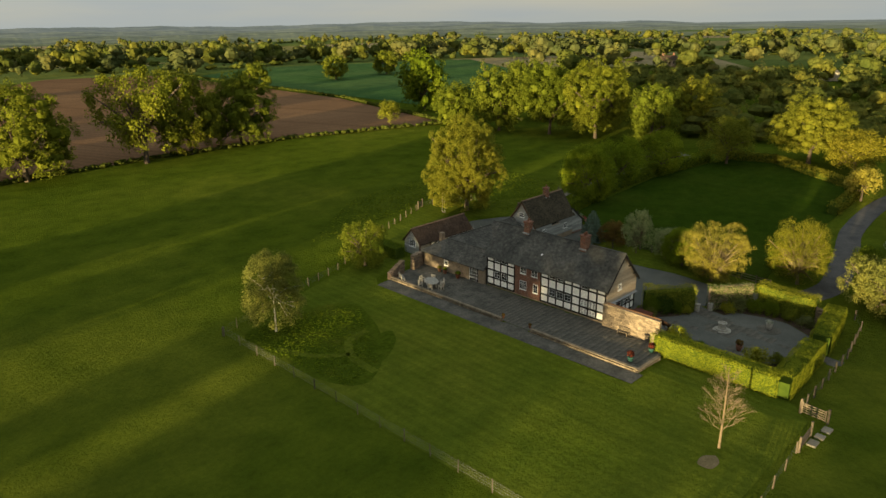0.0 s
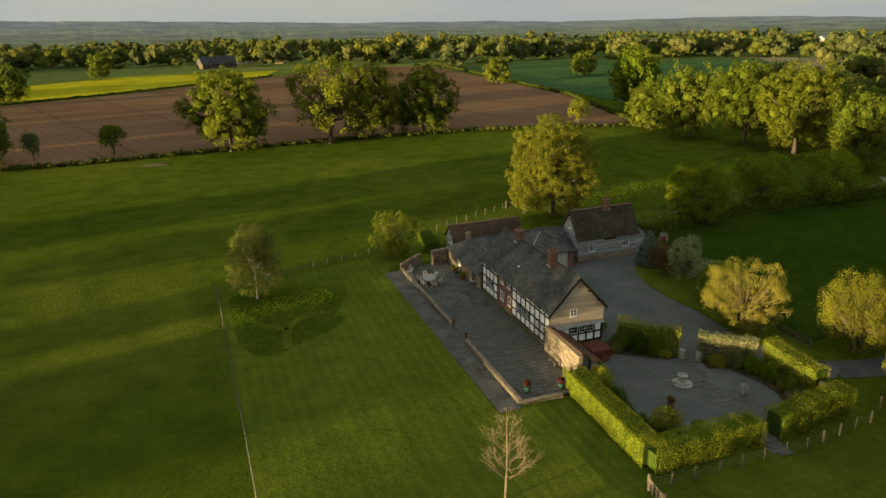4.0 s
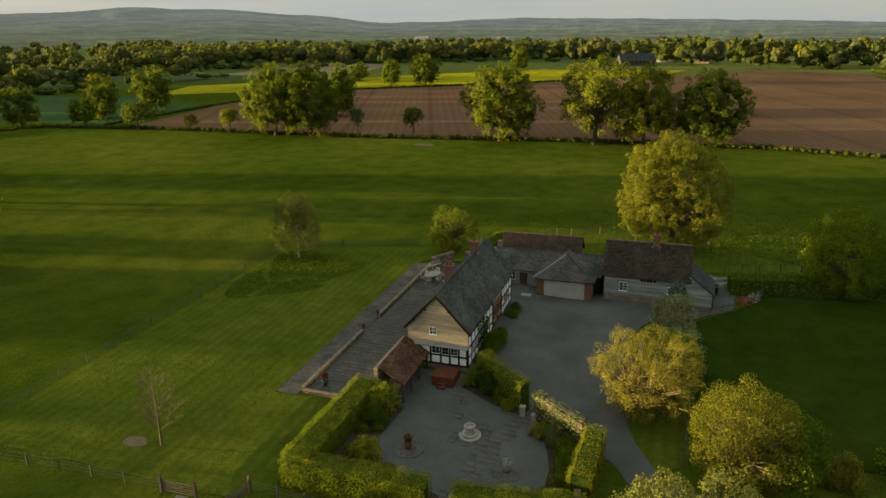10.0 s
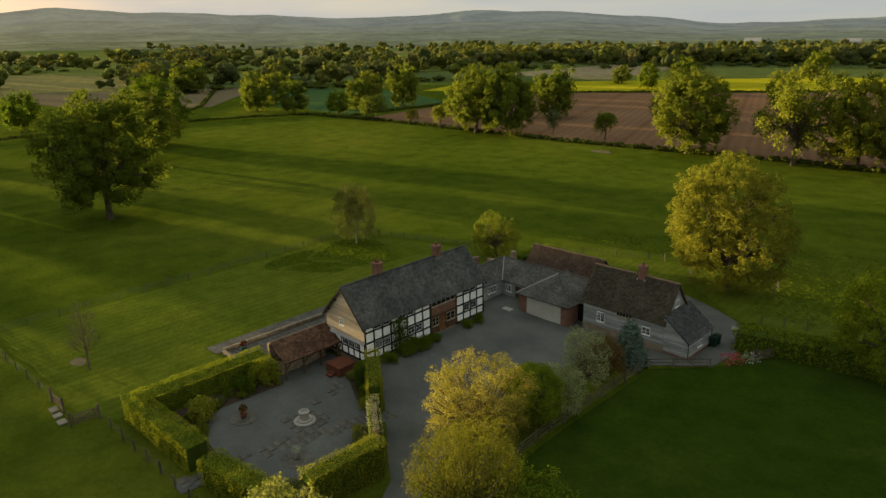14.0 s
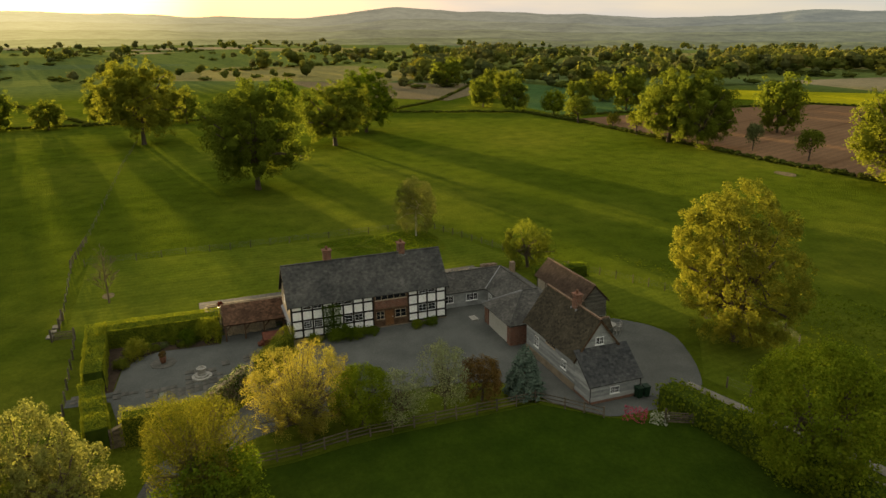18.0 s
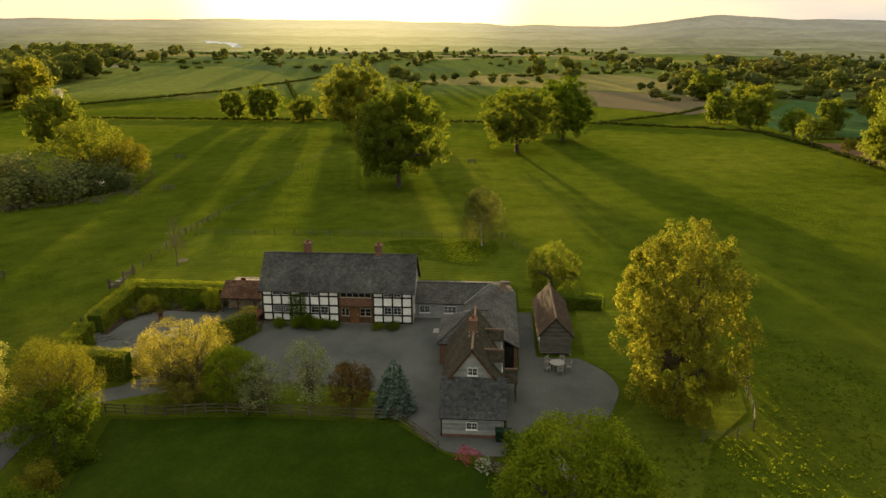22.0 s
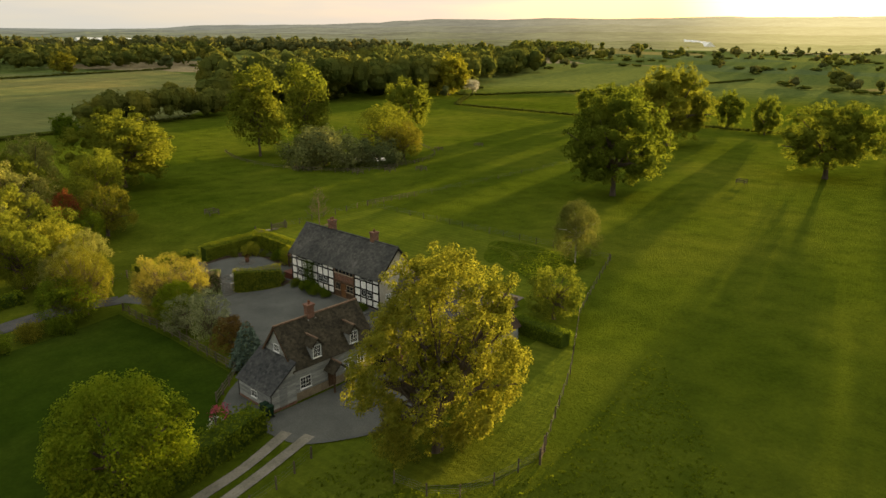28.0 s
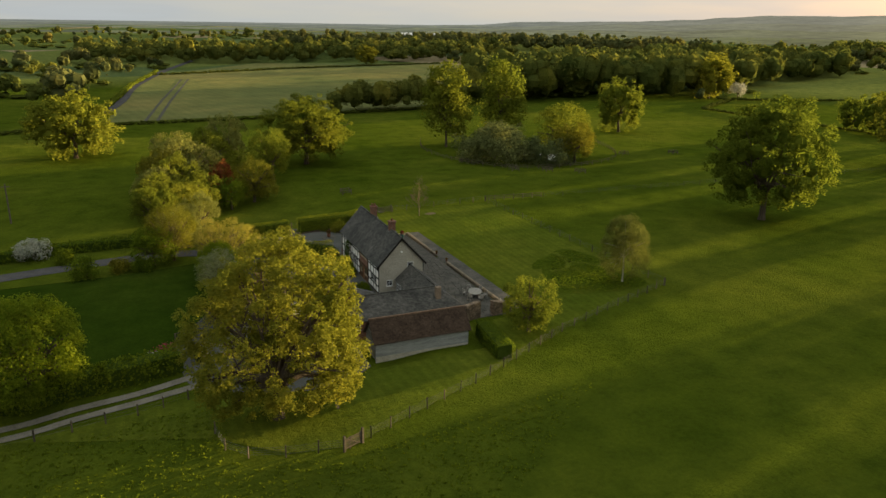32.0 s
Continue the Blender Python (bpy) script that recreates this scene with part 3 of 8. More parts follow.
def curve_pts(pts, n=6):
    """A smooth line through points."""
    out = []
    p = [Vector((*q, 0)) for q in pts]
    for i in range(len(p) - 1):
        a, b, c, d = p[max(i - 1, 0)], p[i], p[i + 1], p[min(i + 2, len(p) - 1)]
        for k in range(n):
            t = k / n
            out.append(0.5 * ((2 * b) + (c - a) * t + (2 * a - 5 * b + 4 * c - d) * t * t + (3 * b - a - 3 * c + d) * t ** 3))
    out.append(p[-1])
    return [(v.x, v.y) for v in out]


def ribbon(name, pts, width, mat, label, category, lift=0.04, kind="structure"):
    pts = curve_pts(pts)
    left, right = [], []
    for i, (x, y) in enumerate(pts):
        a, b = pts[max(i - 1, 0)], pts[min(i + 1, len(pts) - 1)]
        d = Vector((b[0] - a[0], b[1] - a[1])).normalized()
        w = width / 2 * (1 + 0.06 * noise.noise((x * 0.4, y * 0.4, 2)))
        left.append((x - d.y * w, y + d.x * w))
        right.append((x + d.y * w, y - d.x * w))
    bm = bmesh.new()
    rows = [[bm.verts.new((*p, gz(*p) + lift)) for p in pair] for pair in zip(left, right)]
    for a, b in zip(rows, rows[1:]):
        bm.faces.new((a[0], a[1], b[1], b[0]))
    return tagged(part(name, bm, mat), label, category, kind=kind)

# ---- the land ----
def axis_steps(lo, hi, fine):
    out, s, v = [], fine, hi
    v = lo
    while v <= hi:
        out.append(v)
        v += fine
    up, dn = out[-1], out[0]
    while up < 4700:
        s *= 1.13
        up += s
        dn -= s
        out.append(up)
        out.insert(0, dn)
    return out


def make_ground():
    xs, ys = axis_steps(-44, 50, 1.3), axis_steps(-44, 54, 1.3)
    verts = [(x, y, gz(x, y) + 0.012 * noise.noise((x * 0.3, y * 0.3, 0))) for y in ys for x in xs]
    n = len(xs)
    faces = [(j * n + i, j * n + i + 1, (j + 1) * n + i + 1, (j + 1) * n + i) for j in range(len(ys) - 1) for i in range(n - 1)]
    me = bpy.data.meshes.new("ground")
    me.from_pydata(verts, [], faces)
    ob = link("ground", me, M_LAND, smooth=True)
    tagged(ob, "grazed green pasture reaching to the far fields", "ground", kind="structure")


SKYLINE = [(0, -0.4), (15, -0.8), (30, -1.0), (48, -0.85), (60, -1.05), (75, -1.35), (120, -1.1), (160, -0.7), (172, -0.6), (190, 0.3), (205, 0.85), (218, 1.3), (229, 1.75), (237, 1.85), (247, 1.9), (258, 1.9), (266, 1.65), (273, 1.4), (279, 1.25), (287, 1.9), (294, 1.6), (301, 1.25), (307, 0.85), (313, 1.0), (318, 1.2), (324, 1.0), (330, 0.4), (337, -0.2), (345, -0.1), (353, -0.2), (360, -0.4)]


def skyline(az):
    for (a, ea), (b, eb) in zip(SKYLINE, SKYLINE[1:]):
        if a <= az <= b:
            return ea + (eb - ea) * ss(a, b, az)
    return -0.4


def make_ridge(name, radius, depth, rise, seed, mat, label, rough=1.0):
    """A ring of rising land; rise: how far its top stands between the plain and the skyline."""
    verts, faces, n = [], [], 2880
    for i in range(n + 1):
        az = i * 360 / n % 360
        a = radians(az)
        tilt = -math.degrees(0.0089 * math.sin(a) + 0.0159 * math.cos(a))
        low = tilt - math.degrees(36 / (radius - depth))
        flat = tilt - math.degrees(31 / radius)
        ca, sa = math.cos(a), math.sin(a)
        wob = noise.noise((ca * 7 + seed, sa * 7, seed)) * 0.16 + noise.noise((ca * 26, sa * 26, seed)) * 0.08
        wob += noise.noise((ca * 110, sa * 110, seed)) * 0.03 * rough + noise.noise((ca * 420, sa * 420, seed)) * 0.018 * rough
        top = flat + max(0.12, (skyline(az) - flat) * rise + wob)
        for k, (f, h) in enumerate(((1.0, 0.0), (0.72, 0.3), (0.45, 0.62), (0.2, 0.88), (0.0, 1.0))):
            r = radius - depth * f
            e = low + (top - low) * (h + 0.06 * noise.noise((ca * 40 + k * 5, sa * 40, seed)) * (0 < k < 4))
            verts.append((r * sa, 10 + r * ca, 31 + r * math.tan(radians(e))))
        if i:
            faces += [((i - 1) * 5 + k, (i - 1) * 5 + k + 1, i * 5 + k + 1, i * 5 + k) for k in range(4)]
    me = bpy.data.meshes.new(name)
    me.from_pydata(verts, [], faces)
    return tagged(link(name, me, mat, smooth=True), label, "hills", kind="structure")


make_ground()
make_ridge("backdrop", 4550, 1300, 1.0, 3.0, M_HILL, "wooded hills along the skyline with blue-grey haze painted on", 0.5)
make_ridge("backdrop_ridge", 3300, 900, 0.62, 8.0, M_HILL2, "ridge of woods and fields with painted haze before the hills", 0.8)
make_ridge("backdrop_slope", 2400, 600, 0.36, 14.0, M_HILL3, "wooded slope with painted haze beyond the plain", 1.0)
make_ridge("backdrop_plain", 1700, 350, 0.16, 21.0, M_HILL4, "fields and hedges with painted haze at the far side of the plain", 1.2)

# fields, each a sheet on the ground
sheet("field_ploughed", [(-150, 123), (-66, 122), (-6, 127), (39, 126), (86, 113), (104, 190), (108, 300), (112, 372), (60, 402), (10, 345), (-55, 290), (-150, 238), (-156, 180)], M_PLOUGH, "red-brown ploughed field with long furrows", "field", 0.08, 14)
sheet("field_rape", [(-215, 215), (-156, 243), (-60, 296), (6, 350), (20, 400), (-70, 400), (-150, 330), (-230, 260)], M_RAPE, "bright yellow field of flowering rape", "field", 0.1, 20)
sheet("field_crop", [(110, 150), (230, 190), (330, 330), (180, 380), (113, 340)], M_CROP, "blue-green field of young corn", "field", 0.1, 20)
sheet("field_crop_west", [(-160, 127), (-215, 128), (-330, 190), (-225, 208), (-162, 180)], M_CROP, "smooth green field behind the field hedge", "field", 0.1, 20)
sheet("field_wheat", [(40, -176), (-90, -202), (-215, -330), (-240, -520), (-70, -560), (22, -430), (34, -300)], M_WHEAT, "pale green wheat field with tramlines", "field", 0.1, 20)
sheet("field_stubble", [(-420, 60), (-330, 175), (-300, 165), (-240, 110), (-290, 70)], M_EARTH, "pale strip of bare earth between green fields", "field", 0.1, 20)
sheet("lawn", [(-33.2, 26.8), (-12, 34.6), (-3.2, 39), (-3.2, 29.2), (-11.2, 29.2), (-12.6, 27), (-12.6, -8.9), (-6, -8.9), (-5.5, -20.6), (-8, -22.6), (-33.0, -22.8)], M_LAWN, "mown lawn with faint stripes", "lawn", 0.035, 3)
sheet("lawn_north", [(-3.0, 35.8), (9.5, 35.6), (14, 38.2), (16, 41), (24.5, 34.6), (40, 37.5), (60, 40), (60, 36), (42, 37), (25.5, 43.5), (20.4, 47.8), (15.5, 48.7), (-3.2, 40.3)], M_LAWN, "mown grass round the barn yard", "lawn", 0.03, 3)
sheet("paddock", [(23.2, -7), (33, -5), (62, -3.8), (77.6, -3.2), (91.2, 18), (89.2, 27.5), (64, 31.5), (42, 29.5), (31, 28.4), (27.4, 22.4), (23.2, 18)], M_PADDOCK, "smooth dark green paddock", "paddock", 0.14, 4)
sheet("verge", [(17.8, 0.5), (16.6, 8), (17.2, 14), (19.4, 18.6), (22.6, 18.8), (22.6, -8), (20.0, -9.6), (18.2, -5)], M_LAWN, "grass border between drive and paddock fence", "verge", 0.035, 2)

# gravel, drive and tracks
sheet("forecourt", [(2.7, -0.1), (2.7, 17.0), (0.4, 17.2), (0.4, 23.2), (12.8, 23.2), (12.9, 22.25), (22.2, 22.25), (24.9, 22.25), (25.0, 27.5), (26.9, 29.0), *curve_pts([(27.6, 27.2), (27.3, 23.2), (26.4, 21.9), (24.6, 20.3), (22.4, 18.9), (19.4, 17.9), (17.2, 14), (16.5, 8), (17.4, 0.5), (18.2, -5), (20.6, -9.8), (22.0, -12)], 4), (19.6, -13.4), (17.2, -9.4), (15.2, -8.0), (10.6, -4.2), (4.7, 0.4)], M_GRAVEL, "broad grey gravel forecourt", "forecourt", 0.06, 2)
sheet("yard", [(-1.8, 28.8), (12.6, 28.8), (12.8, 27.4), (25.3, 27.4), *curve_pts([(27, 29.4), (26.2, 32.8), (23.0, 35.2), (19.5, 36.8), (16.0, 37.8), (12.8, 37.2), (10.6, 35.8), (9.4, 34.8)], 4), (9.4, 30.6), (-1.8, 30.6)], M_GRAVEL, "grey gravel yard between barn and shed", "yard", 0.06, 2)
ribbon("lane", [(21, -12), (27, -13.5), (34, -12.6), (44, -10.5), (56, -8), (74, -7.5), (96, -12)], 3.2, M_TARMAC, "narrow grey tarmac lane", "lane", 0.05)
ribbon("lane_far", [(43, -200), (36, -260), (30, -346), (10, -470), (-20, -600)], 5.0, M_TARMAC, "distant country lane between hedges", "lane", 0.25)
for _dx in (0, 4):
    ribbon("tramline", [(27 + _dx - 4, -178), (19 + _dx - 4, -255), (10 + _dx - 4, -330), (2 + _dx - 4, -395)], 1.2, M_JOINT, "worn wheel line through the wheat", "tramline", 0.2)
ribbon("track", [(25.8, 30.6), (31, 32.4), (36, 33.4), (42, 35.0), (60, 36.4), (84, 34), (88, 37)], 1.0, M_TRACK, "pale stone wheel track", "track", 0.07)
ribbon("track_second", [(24.8, 32.4), (30.5, 34.0), (36, 35.3), (42, 36.9), (60, 38.2), (84, 36), (90, 40)], 1.0, M_TRACK, "pale stone wheel track", "track", 0.07)
sheet("courtyard", [(-1.2, -13.2), (-0.8, -7.0), (-2.8, -6.8), (-2.8, -0.5), (2.7, -0.35), (2.7, -2.2), (6.1, -3.9), (7.6, -4.2), (8.6, -4.7), (9.1, -4.2), (10.4, -2.6), (11.2, -3.6), (10.4, -5.3), (10.1, -7.6), (11.7, -8.0), (12.7, -11.5), (12.7, -13.6), (11, -16.5), (7.5, -17.2), (7.2, -21.0), (5.9, -21.0), (5.8, -17), (2, -16.5), (-0.4, -15)], M_GRAVEL, "grey gravel garden court", "courtyard", 0.075, 2)
sheet("flower_bed", [(-3.4, -7.2), (-0.9, -7.2), (-1.3, -13.2), (-0.5, -15), (2, -16.6), (5.8, -17.1), (5.8, -18.0), (-3.5, -18.4)], M_SOIL, "dark planted border below the hedge", "flower bed", 0.06, 2)
sheet("flower_bed_north", [(2.75, -0.3), (2.75, -2.15), (6.1, -3.85), (8.5, -4.55), (8.7, -3.4), (4.6, 0.1)], M_SOIL, "dark planted border below the tall hedge", "flower bed", 0.065, 2)
sheet("flower_bed_east", [(10.5, -5.5), (10.2, -7.6), (11.8, -8.0), (12.8, -11.5), (12.8, -13.6), (11.2, -16.4), (15, -16.4), (15.2, -9), (14.4, -8.4)], M_SOIL, "dark planted border inside the garden wall", "flower bed", 0.065, 2)
sheet("bare_patch", curve_pts([(-40.2, 113.4), (-42.8, 115.6), (-46.4, 114.4), (-45.2, 112.4), (-41.4, 112.2), (-40.2, 113.4)], 4), M_EARTH, "bare trodden earth in the pasture", "earth", 0.05, 3)
sheet("bare_patch_lawn", curve_pts([(-17.8, -19.2), (-18.6, -18.5), (-19.8, -18.7), (-19.7, -19.7), (-18.5, -19.8), (-17.8, -19.2)], 4), M_EARTH, "worn earth on the lawn", "earth", 0.05, 3)
sheet("pond", curve_pts([(-62, -72), (-67, -64), (-74, -61), (-79, -66), (-76, -76), (-68, -80), (-63, -78), (-62, -72)], 5), M_WATER, "small dark pond under the willows", "pond", 0.09, 4)
sheet("wild_garden", curve_pts([(-18.5, 23.5), (-21, 17), (-25, 11.5), (-29.5, 8.6), (-32, 12), (-32.4, 19), (-32.2, 25.6), (-27, 27), (-21, 26), (-18.5, 23.5)], 5), M_VERGE, "rough unmown grass below the birch", "grass", 0.06, 2)
ribbon("mown_path", [(-27.5, 9.6), (-27.2, 13.5), (-25.2, 16.6), (-22.4, 17.2)], 0.9, M_LAWN, "mown path through the rough grass", "path", 0.075)
sheet("grass_island", curve_pts([(-20.5, 15.2), (-21.6, 13.4), (-23.6, 11.8), (-25.6, 10.9), (-25.2, 12.6), (-23.4, 14.6), (-21.4, 15.7), (-20.5, 15.2)], 4), M_VERGE, "lens of unmown grass left in the lawn", "grass", 0.062, 2)
ribbon("mown_path_cross", [(-27.0, 14.2), (-29.6, 16.4), (-31.4, 20.5)], 0.8, M_LAWN, "mown path through the rough grass", "path", 0.075)


# ---- building pieces ----
class Face:
    """A wall plane: start, direction along it, outward normal."""

    def __init__(self, x, y, ux, uy, nx, ny):
        self.o, self.u, self.n = Vector((x, y, 0)), Vector((ux, uy, 0)), Vector((nx, ny, 0))

    def at(self, u, z, d=0.0):
        p = self.o + self.u * u + self.n * d
        return Vector((p.x, p.y, z))

    def slab(self, bm, u0, u1, z0, z1, d0, d1):
        vs = [bm.verts.new(self.at(u, z, d)) for u in (u0, u1) for d in (d0, d1) for z in (z0, z1)]
        for f in ((0, 1, 3, 2), (4, 6, 7, 5), (0, 4, 5, 1), (2, 3, 7, 6), (0, 2, 6, 4), (1, 5, 7, 3)):
            bm.faces.new([vs[i] for i in f])
        bmesh.ops.recalc_face_normals(bm, faces=bm.faces)

    def made(self, *a):
        bm = bmesh.new()
        self.slab(bm, *a)
        return bm


def window(F, parent, u0, u1, z0, z1, nx=2, ny=2, mid=1, depth=0.05, sill=True, paint=None):
    """A casement: frame with glazing bars, panes set back."""
    t = 0.042
    paint = paint or M_PAINT
    bm = bmesh.new()
    rings = []
    for du, d in ((0.0, -0.06), (0.0, depth), (t, depth), (t, -0.06)):
        rings.append([bm.verts.new(F.at(u, z, d)) for u, z in ((u0 + du, z0 + du), (u1 - du, z0 + du), (u1 - du, z1 - du), (u0 + du, z1 - du))])
    for a, b in zip(rings, rings[1:] + rings[:1]):
        for k in range(4):
            bm.faces.new((a[k], a[(k + 1) % 4], b[(k + 1) % 4], b[k]))
    bmesh.ops.recalc_face_normals(bm, faces=bm.faces)
    win = part("window", bm, paint, parent, "white painted casement window" if paint is M_PAINT else "oak mullioned window")
    w = (u1 - u0) / mid
    for m in range(mid):
        a0 = u0 + w * m
        if m:
            part("mullion", F.made(a0 - 0.028, a0 + 0.028, z0 + t, z1 - t, -0.05, depth - 0.01), paint, win)
        for k in range(1, nx):
            c = a0 + w * k / nx
            part("glazing_bar", F.made(c - 0.01, c + 0.01, z0 + t, z1 - t, -0.04, depth - 0.012), paint, win)
    for k in range(1, ny):
        c = z0 + (z1 - z0) * k / ny
        part("glazing_bar", F.made(u0 + t, u1 - t, c - 0.01, c + 0.01, -0.038, depth - 0.01), paint, win)
    part("pane", F.made(u0 + 0.03, u1 - 0.03, z0 + 0.03, z1 - 0.03, depth - 0.04, depth - 0.028), M_GLASS, win)
    if sill:
        part("sill", F.made(u0 - 0.05, u1 + 0.05, z0 - 0.06, z0, -0.02, depth + 0.05), paint, win)
    return win


def timber_wall(F, parent, posts, rails, cells, w=0.19):
    """Oak posts and rails with lime-washed panels; cells: what stands in place of a panel."""
    for u in posts:
        part("post", F.made(u - w / 2, u + w / 2, rails[0], rails[-1], -0.1, 0.05), M_TIMBER, parent)
    for j, z in enumerate(rails):
        part("rail", F.made(posts[0] - w / 2, posts[-1] + w / 2, z - w / 2, z + w / 2, -0.1, 0.056), M_TIMBER, parent)
    for i in range(len(posts) - 1):
        for j in range(len(rails) - 1):
            a = (posts[i] + w / 2, posts[i + 1] - w / 2, rails[j] + w / 2, rails[j + 1] - w / 2)
            what = cells.get((i, j), "panel")
            if what == "panel":
                part("panel", F.made(*a, -0.09, 0.02), M_WHITE, parent)
            elif what == "window":
                window(F, parent, *a, 2, 2, 1, 0.04, False)
            elif what == "wide":
                window(F, parent, *a, 3, 3, 1, 0.04, False)
            elif what == "door":
                d = part("door", F.made(*a, -0.09, 0.01), M_PAINT, parent, "white glazed door")
                for k in range(4):
                    h = (a[3] - a[2]) / 4
                    for s in range(2):
                        q = (a[1] - a[0]) / 2
                        part("pane", F.made(a[0] + q * s + 0.08, a[0] + q * (s + 1) - 0.08, a[2] + h * k + 0.06, a[2] + h * (k + 1) - 0.05, 0.01, 0.018), M_GLASS, d)


def boards(F, parent, u0, u1, z0, z1, mat, width=0.2, slope=None, holes=()):
    """Weatherboards, one by one; slope(z) gives the ends of a gable's boards."""
    z = z0
    while z < z1 - 0.03:
        top = min(z + width, z1)
        a, b = (u0, u1) if slope is None else slope(min(top, z1))
        spans = [(a, b)]
        for h0, h1, hz0, hz1 in holes:
            if top > hz0 and z < hz1:
                spans = [s for p, q in spans for s in ((p, min(q, h0)), (max(p, h1), q)) if s[1] - s[0] > 0.05]
        for p, q in spans:
            if q - p > 0.1:
                bm = bmesh.new()
                j = random.uniform(-0.008, 0.008)
                vs = [bm.verts.new(F.at(u, zz, d)) for u in (p, q) for zz, d in ((z, 0.0), (z, 0.045 + j), (top + 0.02, 0.012), (top + 0.02, 0.0))]
                for f in ((0, 1, 2, 3), (7, 6, 5, 4), (1, 5, 6, 2), (0, 4, 5, 1), (3, 2, 6, 7)):
                    bm.faces.new([vs[i] for i in f])
                bmesh.ops.recalc_face_normals(bm, faces=bm.faces)
                part("board", bm, mat, parent)
        z += width


def tiled(parent, a, b, c, d, mat, course=0.22, tile=0.3, lift=0.0, label=""):
    """A roof slope: eave from a to b, top from d to c, laid with overlapping tiles over a deck."""
    a, b, c, d = (Vector(p) for p in (a, b, c, d))
    n = (b - a).cross(d - a).normalized()
    if n.z < 0:
        n = -n
    bm = bmesh.new()
    lo = [bm.verts.new(p - n * 0.12) for p in (a, b, c, d)]
    hi = [bm.verts.new(p - n * 0.005) for p in (a, b, c, d)]
    if (c - d).length > 0.05:
        bm.faces.new(hi)
        bm.faces.new(lo[::-1])
        for i in range(4):
            bm.faces.new((lo[i], lo[(i + 1) % 4], hi[(i + 1) % 4], hi[i]))
    else:
        bm.faces.new(hi[:3])
        bm.faces.new((lo[2], lo[1], lo[0]))
        for i in range(3):
            bm.faces.new((lo[i], lo[(i + 1) % 3], hi[(i + 1) % 3], hi[i]))
    bmesh.ops.recalc_face_normals(bm, faces=bm.faces)
    roof = part("roof_slope", bm, mat, parent, label)
    rows = max(3, int(((d - a).length + (c - b).length) / 2 / course))
    quads = []
    for i in range(rows):
        s0, s1 = i / rows, min(1.0, (i + 1.25) / rows)
        l0, r0, l1, r1 = a.lerp(d, s0), b.lerp(c, s0), a.lerp(d, s1), b.lerp(c, s1)
        count = max(1, int((r0 - l0).length / tile))
        for k in range(count):
            off = 0.5 * (i % 2) / count
            f0, f1 = max(0.0, k / count - off), min(1.0, (k + 1) / count - off - 0.02 / count)
            if k == count - 1:
                f1 = 1.0
            h = random.uniform(0.02, 0.05)
            sag = random.uniform(-0.012, 0.012)
            p0, p1, p2, p3 = l0.lerp(r0, f0) + n * h, l0.lerp(r0, f1) + n * (h + sag), l1.lerp(r1, f1) + n * 0.012, l1.lerp(r1, f0) + n * 0.012
            vs = (p0, p1, p2, p3, l0.lerp(r0, f0), l0.lerp(r0, f1))
            quads.append(vs)
    me = bpy.data.meshes.new("tiles")
    base = BASE.get(parent, Vector())
    me.from_pydata([v - base for q in quads for v in q], [], [f for i in range(len(quads)) for f in ((6 * i, 6 * i + 1, 6 * i + 2, 6 * i + 3), (6 * i + 4, 6 * i + 5, 6 * i + 1, 6 * i))])
    link("tiles", me, mat, roof, kind="stuff")
    return roof


def ridge_line(parent, a, b, mat=None, size=0.2):
    """Half-round ridge tiles, one by one."""
    a, b = Vector(a), Vector(b)
    n = max(1, int((b - a).length / 0.45))
    for k in range(n):
        p, q = a.lerp(b, k / n), a.lerp(b, (k + 0.97) / n)
        bm = bmesh.new()
        beam(bm, p + Vector((0, 0, 0.02)), q + Vector((0, 0, 0.02)), size, 0.13 + random.uniform(-0.015, 0.015))
        part("ridge_tile", bm, mat or M_RIDGE, parent)


def chimney(parent, x, y, z0, z1, w=0.75, d=0.6, pots=1):
    bm = boxed(x - w / 2, x + w / 2, y - d / 2, y + d / 2, z0, z1 - 0.3)
    box(bm, x - w / 2 - 0.05, x + w / 2 + 0.05, y - d / 2 - 0.05, y + d / 2 + 0.05, z1 - 0.297, z1 - 0.18)
    st = part("chimney", bm, M_BRICK, parent, "red brick chimney stack")
    part("cap", boxed(x - w / 2 - 0.09, x + w / 2 + 0.09, y - d / 2 - 0.09, y + d / 2 + 0.09, z1 - 0.177, z1 - 0.08), M_BRICK, st)
    for k in range(pots):
        bm = bmesh.new()
        lathe(bm, (x + (k - (pots - 1) / 2) * 0.34, y, z1 - 0.08), [(0.14, 0), (0.11, 0.1), (0.1, 0.26), (0.13, 0.28), (0.13, 0.33), (0.07, 0.33)], 10)
        part("chimney_pot", bm, M_POT, st, smooth=True)
    bm = bmesh.new()
    for p in ((x - w / 2 - 0.12, y), (x + w / 2 + 0.12, y)):
        box(bm, min(p[0], x) if p[0] < x else x + w / 2, x - w / 2 if p[0] < x else p[0], y - d / 2 - 0.1, y + d / 2 + 0.1, z0 + 0.25, z0 + 0.42)
    part("flashing", bm, M_LEAD, st)


